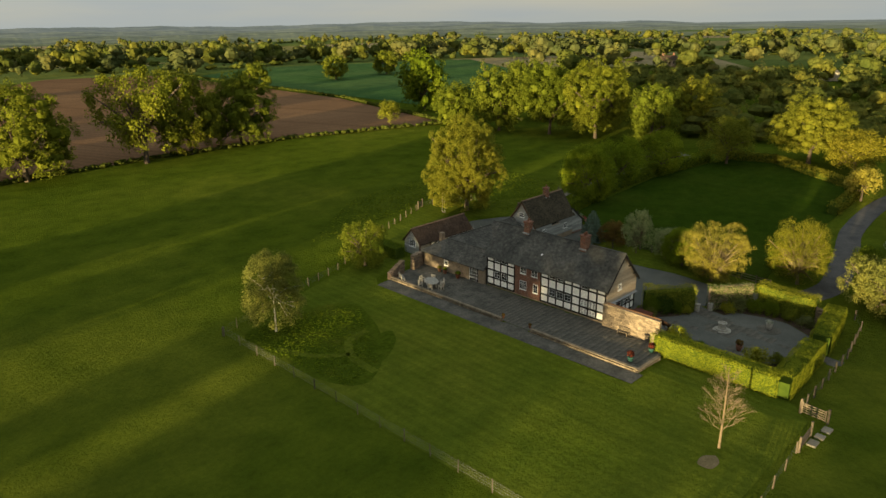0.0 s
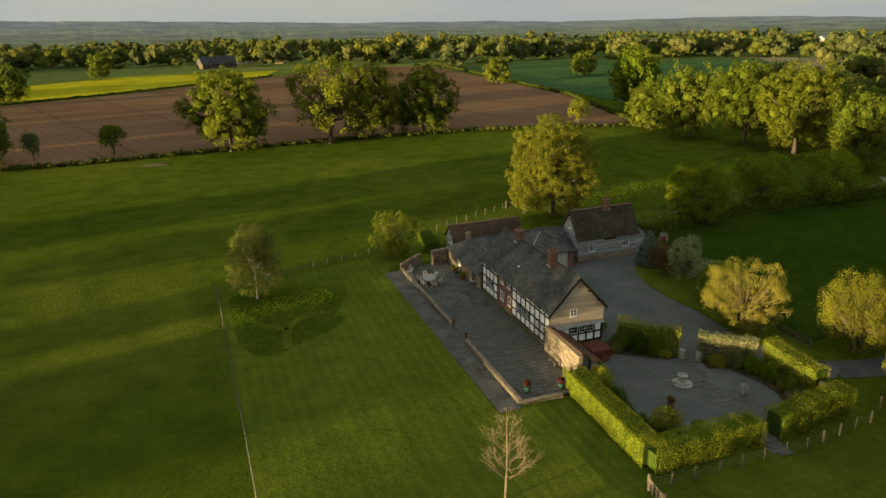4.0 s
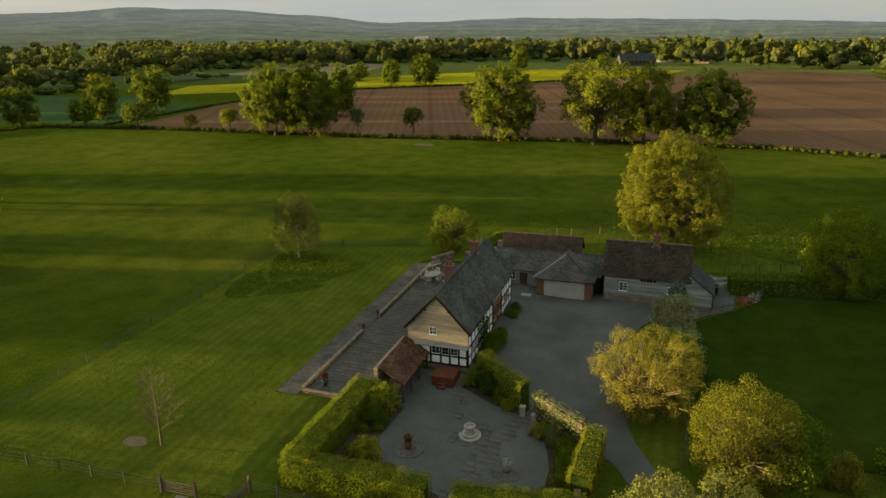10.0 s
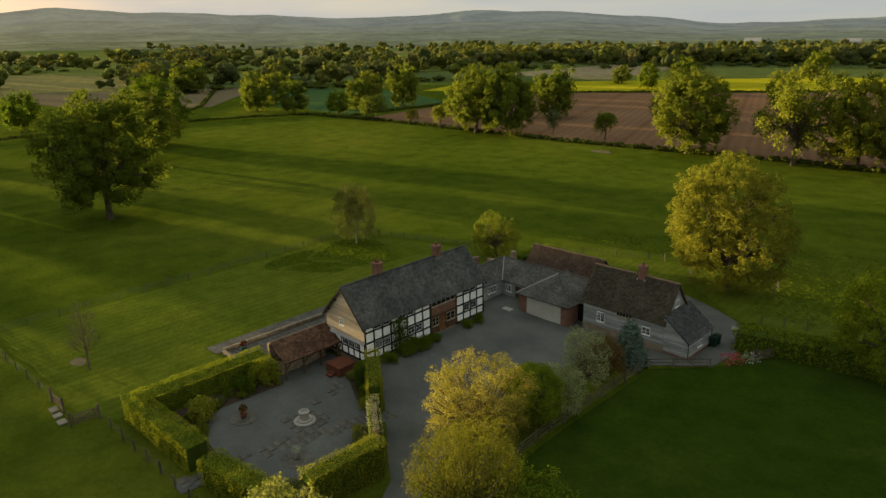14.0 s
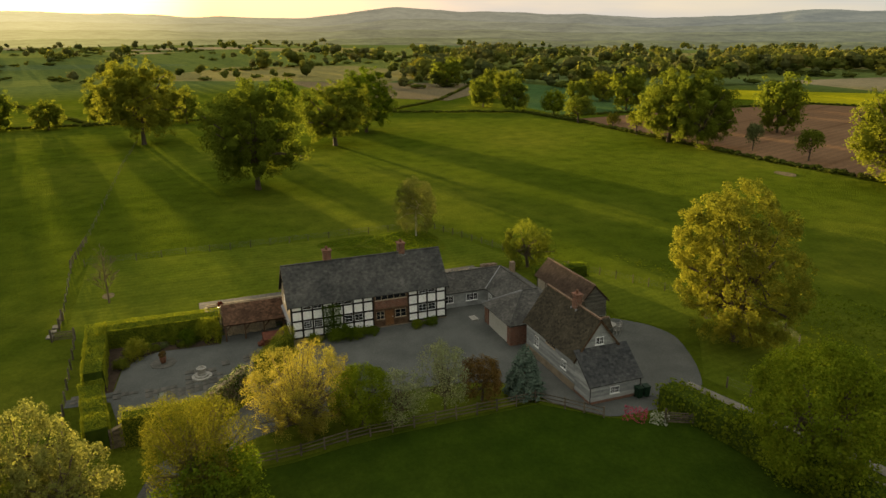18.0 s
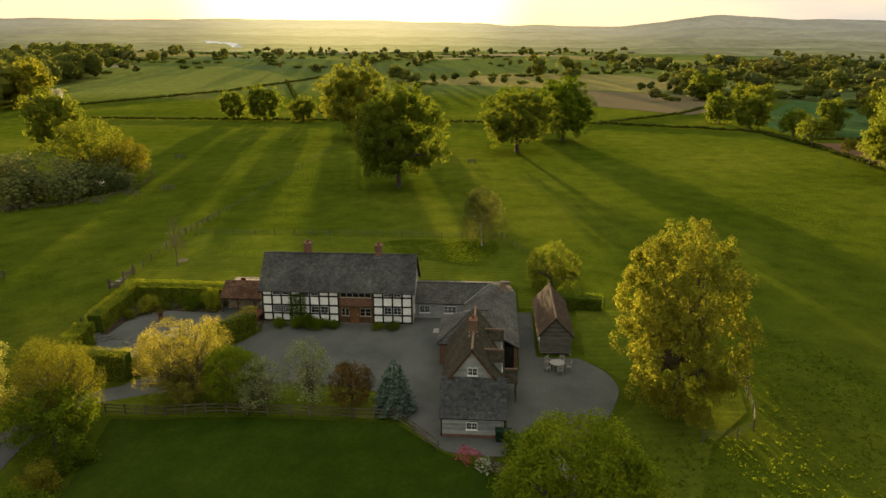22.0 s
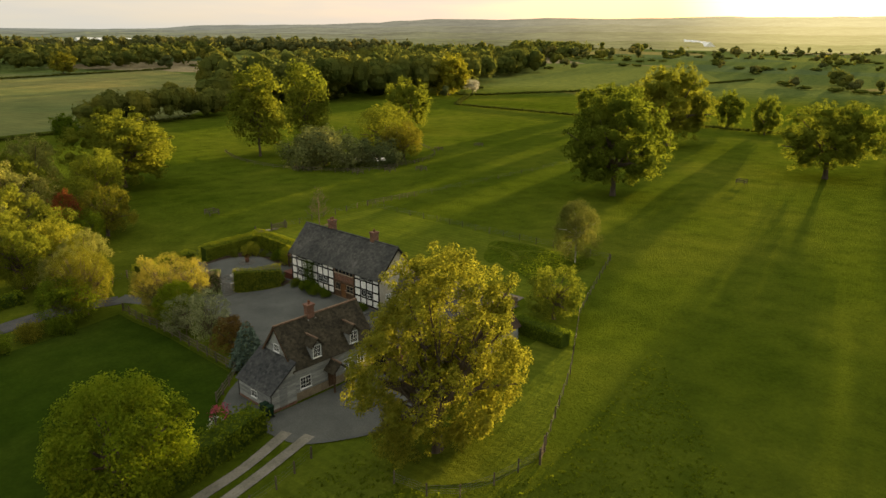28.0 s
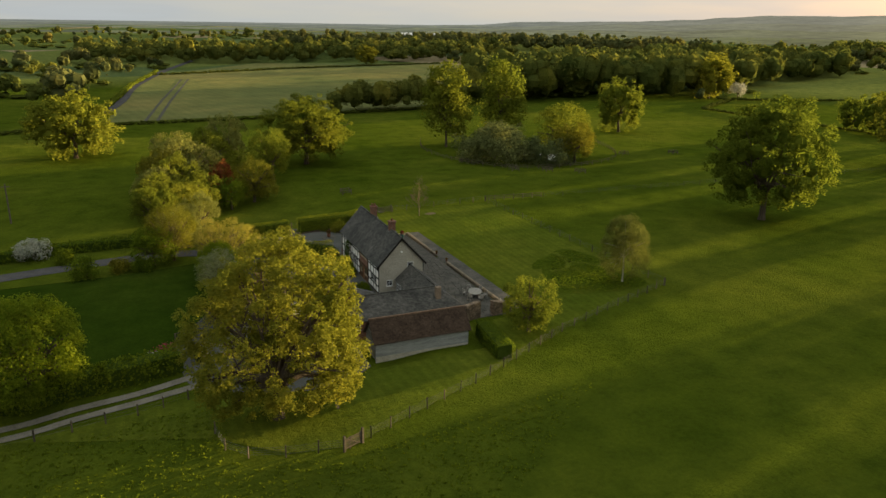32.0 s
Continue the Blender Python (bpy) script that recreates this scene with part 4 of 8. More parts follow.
def gable_fill(F, parent, u0, u1, z0, um, zt, mat, name="gable_wall", d0=-0.2, d1=0.0):
    bm = bmesh.new()
    tri = [(u0, z0), (u1, z0), (um, zt)]
    fr, bk = [bm.verts.new(F.at(u, z, d1)) for u, z in tri], [bm.verts.new(F.at(u, z, d0)) for u, z in tri]
    bm.faces.new(fr)
    bm.faces.new(bk[::-1])
    for i in range(3):
        bm.faces.new((fr[i], fr[(i + 1) % 3], bk[(i + 1) % 3], bk[i]))
    bmesh.ops.recalc_face_normals(bm, faces=bm.faces)
    return part(name, bm, mat, parent)


def stone_wall(name, p0, p1, h0, h1, thick, mat, label, category="wall", course=0.2, stone=0.45, coping=True, kind="", rough=0.04, base=None):
    """A wall of coursed stones laid one by one, with a coping."""
    p0, p1 = Vector((*p0, 0)), Vector((*p1, 0))
    L = (p1 - p0).length
    u = (p1 - p0) / L
    s = Vector((-u.y, u.x, 0))
    z0 = min(gz(*p0.xy), gz(*p1.xy)) - 0.2 if base is None else base
    t = thing(name, ((p0 + p1) / 2).to_tuple()[:2] + (z0,), label, category, kind=kind)
    bm = bmesh.new()
    rows = max(1, int(round(max(h0, h1) + 0.2) / course)) if max(h0, h1) > 3 else max(1, int((max(h0, h1) + 0.2) / course))
    for r in range(rows):
        d = -random.uniform(0, stone)
        while d < L:
            w = stone * random.uniform(0.6, 1.4)
            a, b = max(0, d), min(L, d + w - 0.015)
            d += w
            if b - a < 0.06:
                continue
            top = h0 + (h1 - h0) * ((a + b) / 2) / L + 0.2
            zb = z0 + r * course
            if r * course > top - 0.04:
                continue
            o = random.uniform(0, rough)
            vs = [bm.verts.new(p0 + u * x + s * y + Vector((0, 0, z))) for x in (a, b) for y in (-thick / 2 - o, thick / 2 + o) for z in (zb, min(zb + course - 0.012, z0 + top))]
            for f in ((0, 1, 3, 2), (4, 6, 7, 5), (0, 4, 5, 1), (2, 3, 7, 6), (1, 5, 7, 3)):
                bm.faces.new([vs[i] for i in f])
    bmesh.ops.recalc_face_normals(bm, faces=bm.faces)
    part("stones", bm, mat, t, kind="stuff")
    if coping:
        d = 0.0
        while d < L - 0.05:
            w = min(random.uniform(0.6, 1.0), L - d)
            bm = bmesh.new()
            za, zb = (z0 + 0.2 + h0 + (h1 - h0) * q / L for q in (d, d + w))
            vs = [bm.verts.new(p0 + u * x + s * y + Vector((0, 0, z + dz))) for x, z in ((d, za), (d + w - 0.02, zb)) for y in (-thick / 2 - 0.025, thick / 2 + 0.025) for dz in (0.0, 0.07 + random.uniform(0, 0.015))]
            for f in ((0, 1, 3, 2), (4, 6, 7, 5), (0, 4, 5, 1), (2, 3, 7, 6), (0, 2, 6, 4), (1, 5, 7, 3)):
                bm.faces.new([vs[i] for i in f])
            bmesh.ops.recalc_face_normals(bm, faces=bm.faces)
            part("coping_stone", bm, mat, t)
            d += w
    return t


# ---- the farmhouse ----
HX0, HX1, HY0, HY1, RX, EZ, RZ = -3.1, 2.8, 0.1, 17.15, -0.15, 3.88, 7.2


def farmhouse():
    t = thing("farmhouse", (-0.15, 8.6, -0.3), "black-and-white timber-framed farmhouse under a stone slate roof", "house")
    z0 = -0.35
    # solid block coloured dark, in place of shaded rooms behind the windows
    part("inner_wall", boxed(HX0 + 0.12, HX1 - 0.12, HY0 + 0.3, HY1 - 0.12, z0, EZ), M_DARK, t)
    part("plinth", boxed(HX0 - 0.02, HX1 + 0.02, HY0 - 0.02, HY1 + 0.02, z0 - 0.4, -0.02), M_STONE, t, "low stone plinth")
    rails = [0.06, 0.95, 1.95, 3.05, 3.8]
    south = [0.1 + k * 1.085 for k in range(9)]
    north = [12.75 + k * 1.08 for k in range(5)]
    E = Face(HX1, 0, 0, 1, 1, 0)
    W = Face(HX0, 0, 0, 1, -1, 0)
    timber_wall(E, t, south, rails, {(1, 3): "window", (2, 3): "window", (1, 1): "wide", (2, 1): "wide", (4, 3): "window", (5, 3): "window", (5, 1): "window", (6, 1): "window", (5, 0): "panel"})
    timber_wall(E, t, north, rails, {(1, 3): "window", (2, 3): "window", (1, 1): "window", (2, 1): "window"})
    timber_wall(W, t, south, rails, {(5, 3): "window", (6, 3): "window", (2, 3): "window", (5, 1): "window", (6, 1): "window", (0, 0): "panel", (1, 0): "door", (1, 1): "door", (2, 0): "door", (2, 1): "door", (4, 1): "window"})
    timber_wall(W, t, north, rails, {(1, 3): "window", (2, 3): "window", (1, 1): "window", (2, 1): "window"})
    for F, k in ((E, 1), (W, -1)):
        bm = bmesh.new()
        if k == 1:
            F.slab(bm, 8.99, 12.6, 2.04, 2.95, -0.1, 0.03)
            part("brick_panel", bm, M_BRICK, t, "soft red brick infill")
            for a in ((8.88, 12.67, -0.05, 0.0), (8.88, 9.1, 0.0, 1.95), (10.0, 10.1, 0.0, 1.95), (11.05, 11.2, 0.0, 1.95), (12.45, 12.67, 0.0, 1.95), (9.1, 10.0, 0, 0.75), (11.2, 12.45, 0, 0.75), (9.1, 12.45, 1.75, 1.95), (8.88, 9.05, 2.95, 3.88), (12.5, 12.67, 2.95, 3.88)):
                part("oak_framing", F.made(*a, -0.1, 0.03), M_BROWN, t, "brown oak framing round the entrance")
            window(F, t, 9.05, 12.5, 3.0, 3.8, 1, 1, 5, 0.05, True, M_BOARD)
            window(F, t, 9.1, 10.0, 0.8, 1.7, 1, 2, 2, 0.05, True, M_BOARD)
            window(F, t, 11.2, 12.45, 0.8, 1.7, 1, 2, 2, 0.05, True, M_BOARD)
            d = part("door", F.made(10.1, 11.05, 0.0, 1.75, -0.09, -0.02), M_OAKDOOR, t, "oak plank front door")
            part("handle", F.made(10.9, 10.95, 0.85, 0.98, -0.02, 0.03), M_METAL, d)
            part("jetty_beam", F.made(8.85, 12.7, 1.86, 2.04, 0.03, 0.22), M_BROWN, t)
            part("eaves_beam", F.made(8.85, 12.7, 3.8, 3.92, 0.0, 0.08), M_BROWN, t)
            for u in (8.85, 12.58):
                part("jamb", F.made(u, u + 0.14, 0.0, 3.8, 0.03, 0.1), M_BROWN, t)
        else:
            for a in ((8.88, 12.67, -0.05, 0.7), (8.88, 9.2, 0.7, 1.8), (9.9, 10.9, 0.7, 1.8), (11.9, 12.67, 0.7, 1.8), (8.88, 12.67, 1.8, 2.7), (8.88, 9.3, 2.7, 3.55), (10.15, 11.0, 2.7, 3.55), (11.85, 12.67, 2.7, 3.55), (8.88, 12.67, 3.55, 3.88)):
                F.slab(bm, *a, -0.1, 0.03)
            part("brick_panel", bm, M_BRICK, t, "soft red brick infill")
            window(F, t, 9.2, 9.9, 0.7, 1.8)
            window(F, t, 10.9, 11.9, 0.7, 1.8, 2, 3, 2)
            window(F, t, 9.3, 10.15, 2.7, 3.55, 2, 2, 2)
            window(F, t, 11.0, 11.85, 2.7, 3.55, 2, 2, 2)
    # south gable: boarded above, framed below
    S = Face(0, HY0 - 0.05, 1, 0, 0, -1)
    cut = lambda z: (HX0 + 0.02 + (z - EZ) * (RX - HX0) / (RZ - EZ), HX1 - 0.02 - (z - EZ) * (HX1 - RX) / (RZ - EZ)) if z > EZ else (HX0 - 0.06, HX1 + 0.06)
    gable_fill(Face(0, HY0, 1, 0, 0, -1), t, HX0, HX1, EZ - 0.02, RX, RZ - 0.12, M_BOARD, "gable_wall", -0.2, -0.005)
    part("gable_lining", boxed(HX0 + 0.05, HX1 - 0.05, HY0, HY0 + 0.28, 1.95, EZ), M_BOARD, t)
    Sb = Face(0, HY0 - 0.12, 1, 0, 0, -1)
    part("gable_backing", boxed(HX0 + 0.0, HX1 - 0.0, HY0 - 0.12, HY0 - 0.005, 2.02, EZ), M_BOARD, t)
    gable_fill(Sb, t, HX0, HX1, EZ, RX, RZ - 0.1, M_BOARD, "gable_backing", -0.115, 0.0)
    boards(Sb, t, HX0, HX1, 2.0, RZ - 0.25, M_BOARD, 0.21, cut, [(-0.95, -0.25, 3.05, 3.8)])
    window(Sb, t, -0.95, -0.25, 3.05, 3.8, 2, 2, 2, 0.06)
    bm = bmesh.new()
    vs = [bm.verts.new(p) for p in ((HX0 - 0.1, HY0 - 0.12, 2.06), (HX1 + 0.1, HY0 - 0.12, 2.06), (HX1 + 0.1, HY0 - 0.42, 1.93), (HX0 - 0.1, HY0 - 0.42, 1.93))]
    up = [bm.verts.new(v.co + Vector((0, 0, 0.03))) for v in vs]
    bm.faces.new(up)
    bm.faces.new(vs[::-1])
    for i in range(4):
        bm.faces.new((vs[i], vs[(i + 1) % 4], up[(i + 1) % 4], up[i]))
    bmesh.ops.recalc_face_normals(bm, faces=bm.faces)
    part("drip_board", bm, M_LEAD, t)
    timber_wall(S, t, [HX0 + 0.08, -2.0, -0.9, 0.1, 1.0, 1.9, HX1 - 0.08], [0.06, 0.95, 1.9], {(3, 1): "window", (4, 1): "window", (2, 1): "window"})
    # north gable, rendered
    N = Face(0, HY1 + 0.02, 1, 0, 0, 1)
    part("north_wall", boxed(HX0 + 0.02, HX1 - 0.02, HY1 - 0.12, HY1 + 0.02, z0, EZ), M_RENDER, t)
    gable_fill(N, t, HX0, HX1, EZ, RX, RZ - 0.1, M_RENDER, "north_gable", -0.14, 0.0)
    window(N, t, -1.75, -0.95, 3.0, 3.85, 2, 2, 2)
    window(N, t, 1.05, 1.8, 0.95, 1.7, 2, 2, 2)
    part("wall_lamp", N.made(-0.3, -0.08, 5.2, 5.4, 0.0, 0.12), M_PAINT, t)
    # roof
    o, ov = 0.34, 0.28
    k = (RZ - EZ) / (RX - HX0)
    k2 = (RZ - EZ) / (HX1 - RX)
    y0, y1 = HY0 - ov - 0.12, HY1 + ov
    tiled(t, (HX0 - o, y0, EZ - o * k + 0.12), (HX0 - o, y1, EZ - o * k + 0.12), (RX, y1, RZ), (RX, y0, RZ), M_SLATE, 0.22, 0.34, label="grey stone slates, uneven with age")
    tiled(t, (HX1 + o, y0, EZ - o * k2 + 0.12), (HX1 + o, y1, EZ - o * k2 + 0.12), (RX, y1, RZ), (RX, y0, RZ), M_SLATE, 0.22, 0.34, label="grey stone slates, uneven with age")
    ridge_line(t, (RX, y0, RZ), (RX, y1, RZ), M_SLATE)
    for y in (y0 + 0.03, y1 - 0.03):
        for x, kk in ((HX0 - o, k), (HX1 + o, k2)):
            bm = bmesh.new()
            beam(bm, (x, y, EZ - o * kk - 0.06), (RX, y, RZ - 0.2), 0.07, 0.2)
            part("bargeboard", bm, M_TIMBER, t)
    for y in (y0 + 0.14,):
        for f in (0.3, 0.65):
            for x in (HX0 - o, HX1 + o):
                kx = x + (RX - x) * f
                bm = bmesh.new()
                box(bm, kx - 0.08, kx + 0.08, y - 0.02, HY0, EZ + (RZ - EZ) * f - 0.62, EZ + (RZ - EZ) * f - 0.46)
                part("purlin_end", bm, M_TIMBER, t)
    chimney(t, -0.5, 4.75, 6.4, 8.45, 0.78, 0.8, 2)
    chimney(t, -0.35, 13.0, 6.5, 8.35, 0.78, 0.7, 1)
    bm = bmesh.new()
    lathe(bm, (-2.0, 9.6, 4.9), [(0.1, 0), (0.1, 0.3), (0.14, 0.32), (0.14, 0.38), (0.05, 0.4)], 10)
    part("roof_vent", bm, M_PAINT, t)


farmhouse()


# ---- the wings, garage, barn and shed ----
def link_wing():
    t = thing("link_wing", (-1.5, 22.5, -0.5), "low stone wing with a hipped slate roof joining house and garage", "outbuilding")
    e, r = 1.75, 3.5
    x0, x1, yn, ys = -3.5, 0.55, 28.5, 23.1
    part("inner_wall", boxed(x0 + 0.25, x1 - 0.25, HY1 + 0.03, 24, -0.6, e), M_DARK, t)
    part("inner_wall", boxed(x0 + 0.25, 12.3, ys + 0.25, yn - 0.25, -0.6, e), M_DARK, t)
    Wf = Face(x0, 0, 0, 1, -1, 0)
    bm = bmesh.new()
    for a in ((17.2, 18.3, -0.6, e), (19.9, 23.6, -0.6, e), (24.3, yn, -0.6, e), (18.3, 19.9, 1.6, e), (23.6, 24.3, -0.6, 0.7), (23.6, 24.3, 1.45, e)):
        Wf.slab(bm, *a, -0.25, 0.0)
    part("stone_wall", bm, M_STONE, t, "coursed rubble stone wall")
    d = part("garden_door", Wf.made(18.3, 19.9, -0.3, 1.6, -0.2, -0.12), M_PAINT, t, "white glazed garden doors")
    for k in range(4):
        for j in range(4):
            part("pane", Wf.made(18.38 + k * 0.38, 18.68 + k * 0.38, -0.2 + j * 0.45, 0.18 + j * 0.45, -0.12, -0.1), M_GLASS, d)
    window(Wf, t, 23.6, 24.3, 0.7, 1.45, 2, 3)
    Ef = Face(x1, 0, 0, 1, 1, 0)
    for a in ((17.2, 17.7, -0.6, e), (18.9, 20.5, -0.6, e), (21.9, ys, -0.6, e), (17.7, 18.9, -0.6, 0.5), (20.5, 21.9, -0.6, 0.5), (17.7, 18.9, 1.35, e), (20.5, 21.9, 1.35, e)):
        part("court_wall", Ef.made(*a, -0.25, 0.0), M_BOARD2, t, "grey boarded wall")
    window(Ef, t, 17.7, 18.9, 0.5, 1.35, 2, 2, 2)
    window(Ef, t, 20.5, 21.9, 0.5, 1.35, 2, 2, 3)
    Sf = Face(0, ys, 1, 0, 0, -1)
    bm = bmesh.new()
    for a in ((x1, 1.2, -0.7, e), (2.0, 2.5, -0.7, e), (3.5, 5.0, -0.7, e), (1.2, 2.0, -0.7, 0.4), (1.2, 2.0, 1.3, e), (2.5, 3.5, 1.35, e)):
        Sf.slab(bm, *a, -0.25, 0.0)
    part("entry_wall", bm, M_BOARD2, t)
    window(Sf, t, 1.2, 2.0, 0.4, 1.3, 2, 2, 2)
    part("door", Sf.made(2.5, 3.5, -0.7, 1.35, -0.2, -0.1), M_BROWN, t, "brown boarded door")
    Nf = Face(0, yn, 1, 0, 0, 1)
    bm = bmesh.new()
    holes = ((-1.6, -0.6), (2.2, 3.0), (5.2, 6.0), (8.6, 9.4))
    us = [x0] + [v for h in holes for v in h] + [12.3]
    for a, b in zip(us[::2], us[1::2]):
        Nf.slab(bm, a, b, -0.6, e, -0.25, 0.0)
    for a, b in holes:
        Nf.slab(bm, a, b, -0.6, 0.7, -0.25, 0.0)
        Nf.slab(bm, a, b, 1.45, e, -0.25, 0.0)
    part("brick_wall", bm, M_BRICK, t, "red brick north wall")
    for a, b in holes:
        window(Nf, t, a, b, 0.7, 1.45, 2, 2, 2 if b - a > 0.9 else 1)
    part("door", Nf.made(6.9, 7.7, -0.4, 1.45, 0.0, 0.04), M_BROWN, t)
    o, rx, ry = 0.25, -1.35, 25.75
    ez = e - 0.05
    tiled(t, (x0 - o, HY1 + 0.1, ez), (x0 - o, yn + o, ez), (rx, ry, r), (rx, HY1 + 0.1, r), M_SLATE3, label="pale grey slates with lichen")
    tiled(t, (x1 + o, HY1 + 0.1, ez), (x1 + o, ys - o, ez), (rx, ry, r), (rx, HY1 + 0.1, r), M_SLATE3)
    tiled(t, (x0 - o, yn + o, ez), (12.4, yn + o, ez), (12.4, ry, r), (rx, ry, r), M_SLATE3)
    tiled(t, (x1 + o, ys - o, ez), (12.4, ys - o, ez), (12.4, ry, r), (rx, ry, r), M_SLATE3)
    ridge_line(t, (rx, HY1 + 0.1, r), (rx, ry, r), M_SLATE3, 0.16)
    ridge_line(t, (rx, ry, r), (12.4, ry, r), M_SLATE3, 0.16)
    ridge_line(t, (x1 + o, ys - o, ez + 0.02), (rx, ry, r + 0.02), M_LEAD, 0.1)
    bm = bmesh.new()
    box(bm, -1.3, -0.7, 26.9, 27.4, 2.4, 3.95)
    part("stub_chimney", bm, M_RUIN, t)


def garage():
    t = thing("garage", (8.3, 21.5, -0.7), "brick garage with a hipped slate roof and wide pale door", "garage")
    x0, x1, y0, y1, e = 5.0, 11.6, 20.9, 23.0, 1.75
    part("inner_wall", boxed(x0 + 0.3, x1 - 0.3, y0 + 0.3, y1, -0.8, e), M_DARK, t)
    F = Face(0, y0, 1, 0, 0, -1)
    bm = bmesh.new()
    for a in ((x0, 5.95, -0.9, e), (10.75, x1, -0.9, e), (5.95, 10.75, 1.5, e)):
        F.slab(bm, *a, -0.3, 0.0)
    part("front_wall", bm, M_BRICK, t, "red brick piers")
    for x in (x0, x1 - 0.3):
        part("side_wall", boxed(x, x + 0.3, y0 + 0.3, y1, -0.9, e), M_BRICK, t)
    for k in range(4):
        part("door_panel", F.made(5.96, 10.74, -0.66 + k * 0.54, -0.13 + k * 0.54, -0.18, -0.1 - 0.004 * (k % 2)), M_DOORPAINT, t, "pale ribbed garage door")
    o, ez = 0.3, 1.72
    ap, bk = (8.1, 24.0, 3.9), (8.1, 25.75, 3.9)
    a, b = (x0 - o, y0 - o, ez), (x1 + o, y0 - o, ez)
    tiled(t, a, b, ap, ap, M_SLATE3, label="pale grey slates with lichen")
    tiled(t, a, (x0 - o, 25.75, ez), bk, ap, M_SLATE3)
    tiled(t, b, (x1 + o, 25.75, ez), bk, ap, M_SLATE3)
    ridge_line(t, (x0 - o, y0 - o, ez + 0.02), ap, M_LEAD, 0.12)
    ridge_line(t, (x1 + o, y0 - o, ez + 0.02), ap, M_SLATE, 0.12)
    ridge_line(t, ap, bk, M_SLATE, 0.16)


def barn():
    t = thing("barn_cottage", (18.5, 24.5, -0.7), "weatherboarded barn cottage with a dark tiled roof and dormers", "cottage")
    x0, x1, y0, y1, e, ry, r = 12.9, 22.2, 22.1, 26.9, 2.75, 24.45, 6.05
    part("inner_wall", boxed(x0 + 0.2, x1 - 0.2, y0 + 0.2, y1 - 0.2, -0.8, e), M_DARK, t)
    part("plinth", boxed(x0 - 0.05, x1 + 0.05, y0 - 0.08, y1 + 0.08, -1.1, 0.15), M_STONE, t, "rubble stone plinth")
    S, N = Face(0, y0, 1, 0, 0, -1), Face(0, y1, 1, 0, 0, 1)
    W, E = Face(x0, 0, 0, 1, -1, 0), Face(x1, 0, 0, 1, 1, 0)
    ws = [(14.6, 15.5, 0.7, 1.75), (16.9, 18.7, 1.95, 2.6), (19.9, 20.8, 0.8, 1.6)]
    wn = [(20.4, 21.6, 0.4, 1.5), (14.0, 14.8, 0.6, 1.5), (15.6, 16.4, 0.6, 1.5)]
    for F, u0, u1, hs in ((S, x0, x1, ws), (N, x0, x1, wn), (W, y0, y1, []), (E, y0, y1, [])):
        part("wall", F.made(u0, u1, 0.15, e, -0.2, -0.11), M_BOARD2, t)
        boards(F, t, u0, u1, 0.15, e, M_BOARD2, 0.2, None, hs)
        for h in hs:
            band = h[1] - h[0] > 1.5
            window(F, t, *h, 1 if band else 2, 3 if h[3] - h[2] > 0.9 else 1 if band else 2, 5 if band else 2, 0.07, True, M_BOARD if band else M_PAINT)
    for F in (W, E):
        gable_fill(F, t, y0, y1, e, ry, r - 0.1, M_BOARD2)
        cut = lambda z: (y0 + (z - e) * (ry - y0) / (r - e), y1 - (z - e) * (y1 - ry) / (r - e))
        boards(F, t, y0, y1, e, r - 0.3, M_BOARD2, 0.2, cut, [(24.1, 24.9, 3.6, 4.3)])
        window(F, t, 24.1, 24.9, 3.6, 4.3, 2, 2, 2, 0.07)
    k = (r - e) / (ry - y0)
    k2 = (r - e) / (y1 - ry)
    o, a, b = 0.3, x0 - 0.3, x1 + 0.25
    tiled(t, (a, y0 - o, e - o * k + 0.1), (b, y0 - o, e - o * k + 0.1), (b, ry, r), (a, ry, r), M_MOSS, 0.2, 0.26, label="dark mossy clay tiles")
    tiled(t, (a, y1 + o, e - o * k2 + 0.1), (b, y1 + o, e - o * k2 + 0.1), (b, ry, r), (a, ry, r), M_MOSS, 0.2, 0.26, label="dark mossy clay tiles")
    ridge_line(t, (a, ry, r), (b, ry, r))
    for x in (a + 0.02, b - 0.02):
        for y, kk in ((y0 - o, k), (y1 + o, k2)):
            bm = bmesh.new()
            beam(bm, (x, y, e - o * kk - 0.02), (x, ry, r - 0.15), 0.06, 0.18)
            part("bargeboard", bm, M_BROWN, t)
    chimney(t, 18.35, 24.4, 5.3, 7.2, 0.72, 0.6, 1)
    # lean-to against the east gable
    lx, le, lt = 24.85, 1.25, 3.4
    # dark-coloured block fills the lean-to, as room shade
    part("leanto_wall", boxed(x1 + 0.05, lx, y0 + 0.05, y1 + 0.2, -1.2, le), M_DARK, t)
    part("leanto_plinth", boxed(x1 + 0.06, lx + 0.05, y0 - 0.02, y1 + 0.28, -1.2, -0.35), M_BRICK, t, "red brick footing")
    LE, LS, LN = Face(lx, 0, 0, 1, 1, 0), Face(0, y0 + 0.03, 1, 0, 0, -1), Face(0, y1 + 0.22, 1, 0, 0, 1)
    boards(LE, t, y0 + 0.05, y1 + 0.2, -0.35, le, M_BOARD2, 0.2, None, [(24.1, 25.0, 0.1, 0.75)])
    window(LE, t, 24.1, 25.0, 0.1, 0.75, 2, 2, 2, 0.07)
    sl = lambda z: (x1, lx if z < le else x1 + (lx - x1) * (lt - z) / (lt - le))
    for F in (LS, LN):
        bm = bmesh.new()
        q = [(x1, -0.4), (lx, -0.4), (lx, le), (x1, lt)]
        fr, bk = [bm.verts.new(F.at(u, z, 0.0)) for u, z in q], [bm.verts.new(F.at(u, z, -0.1)) for u, z in q]
        bm.faces.new(fr)
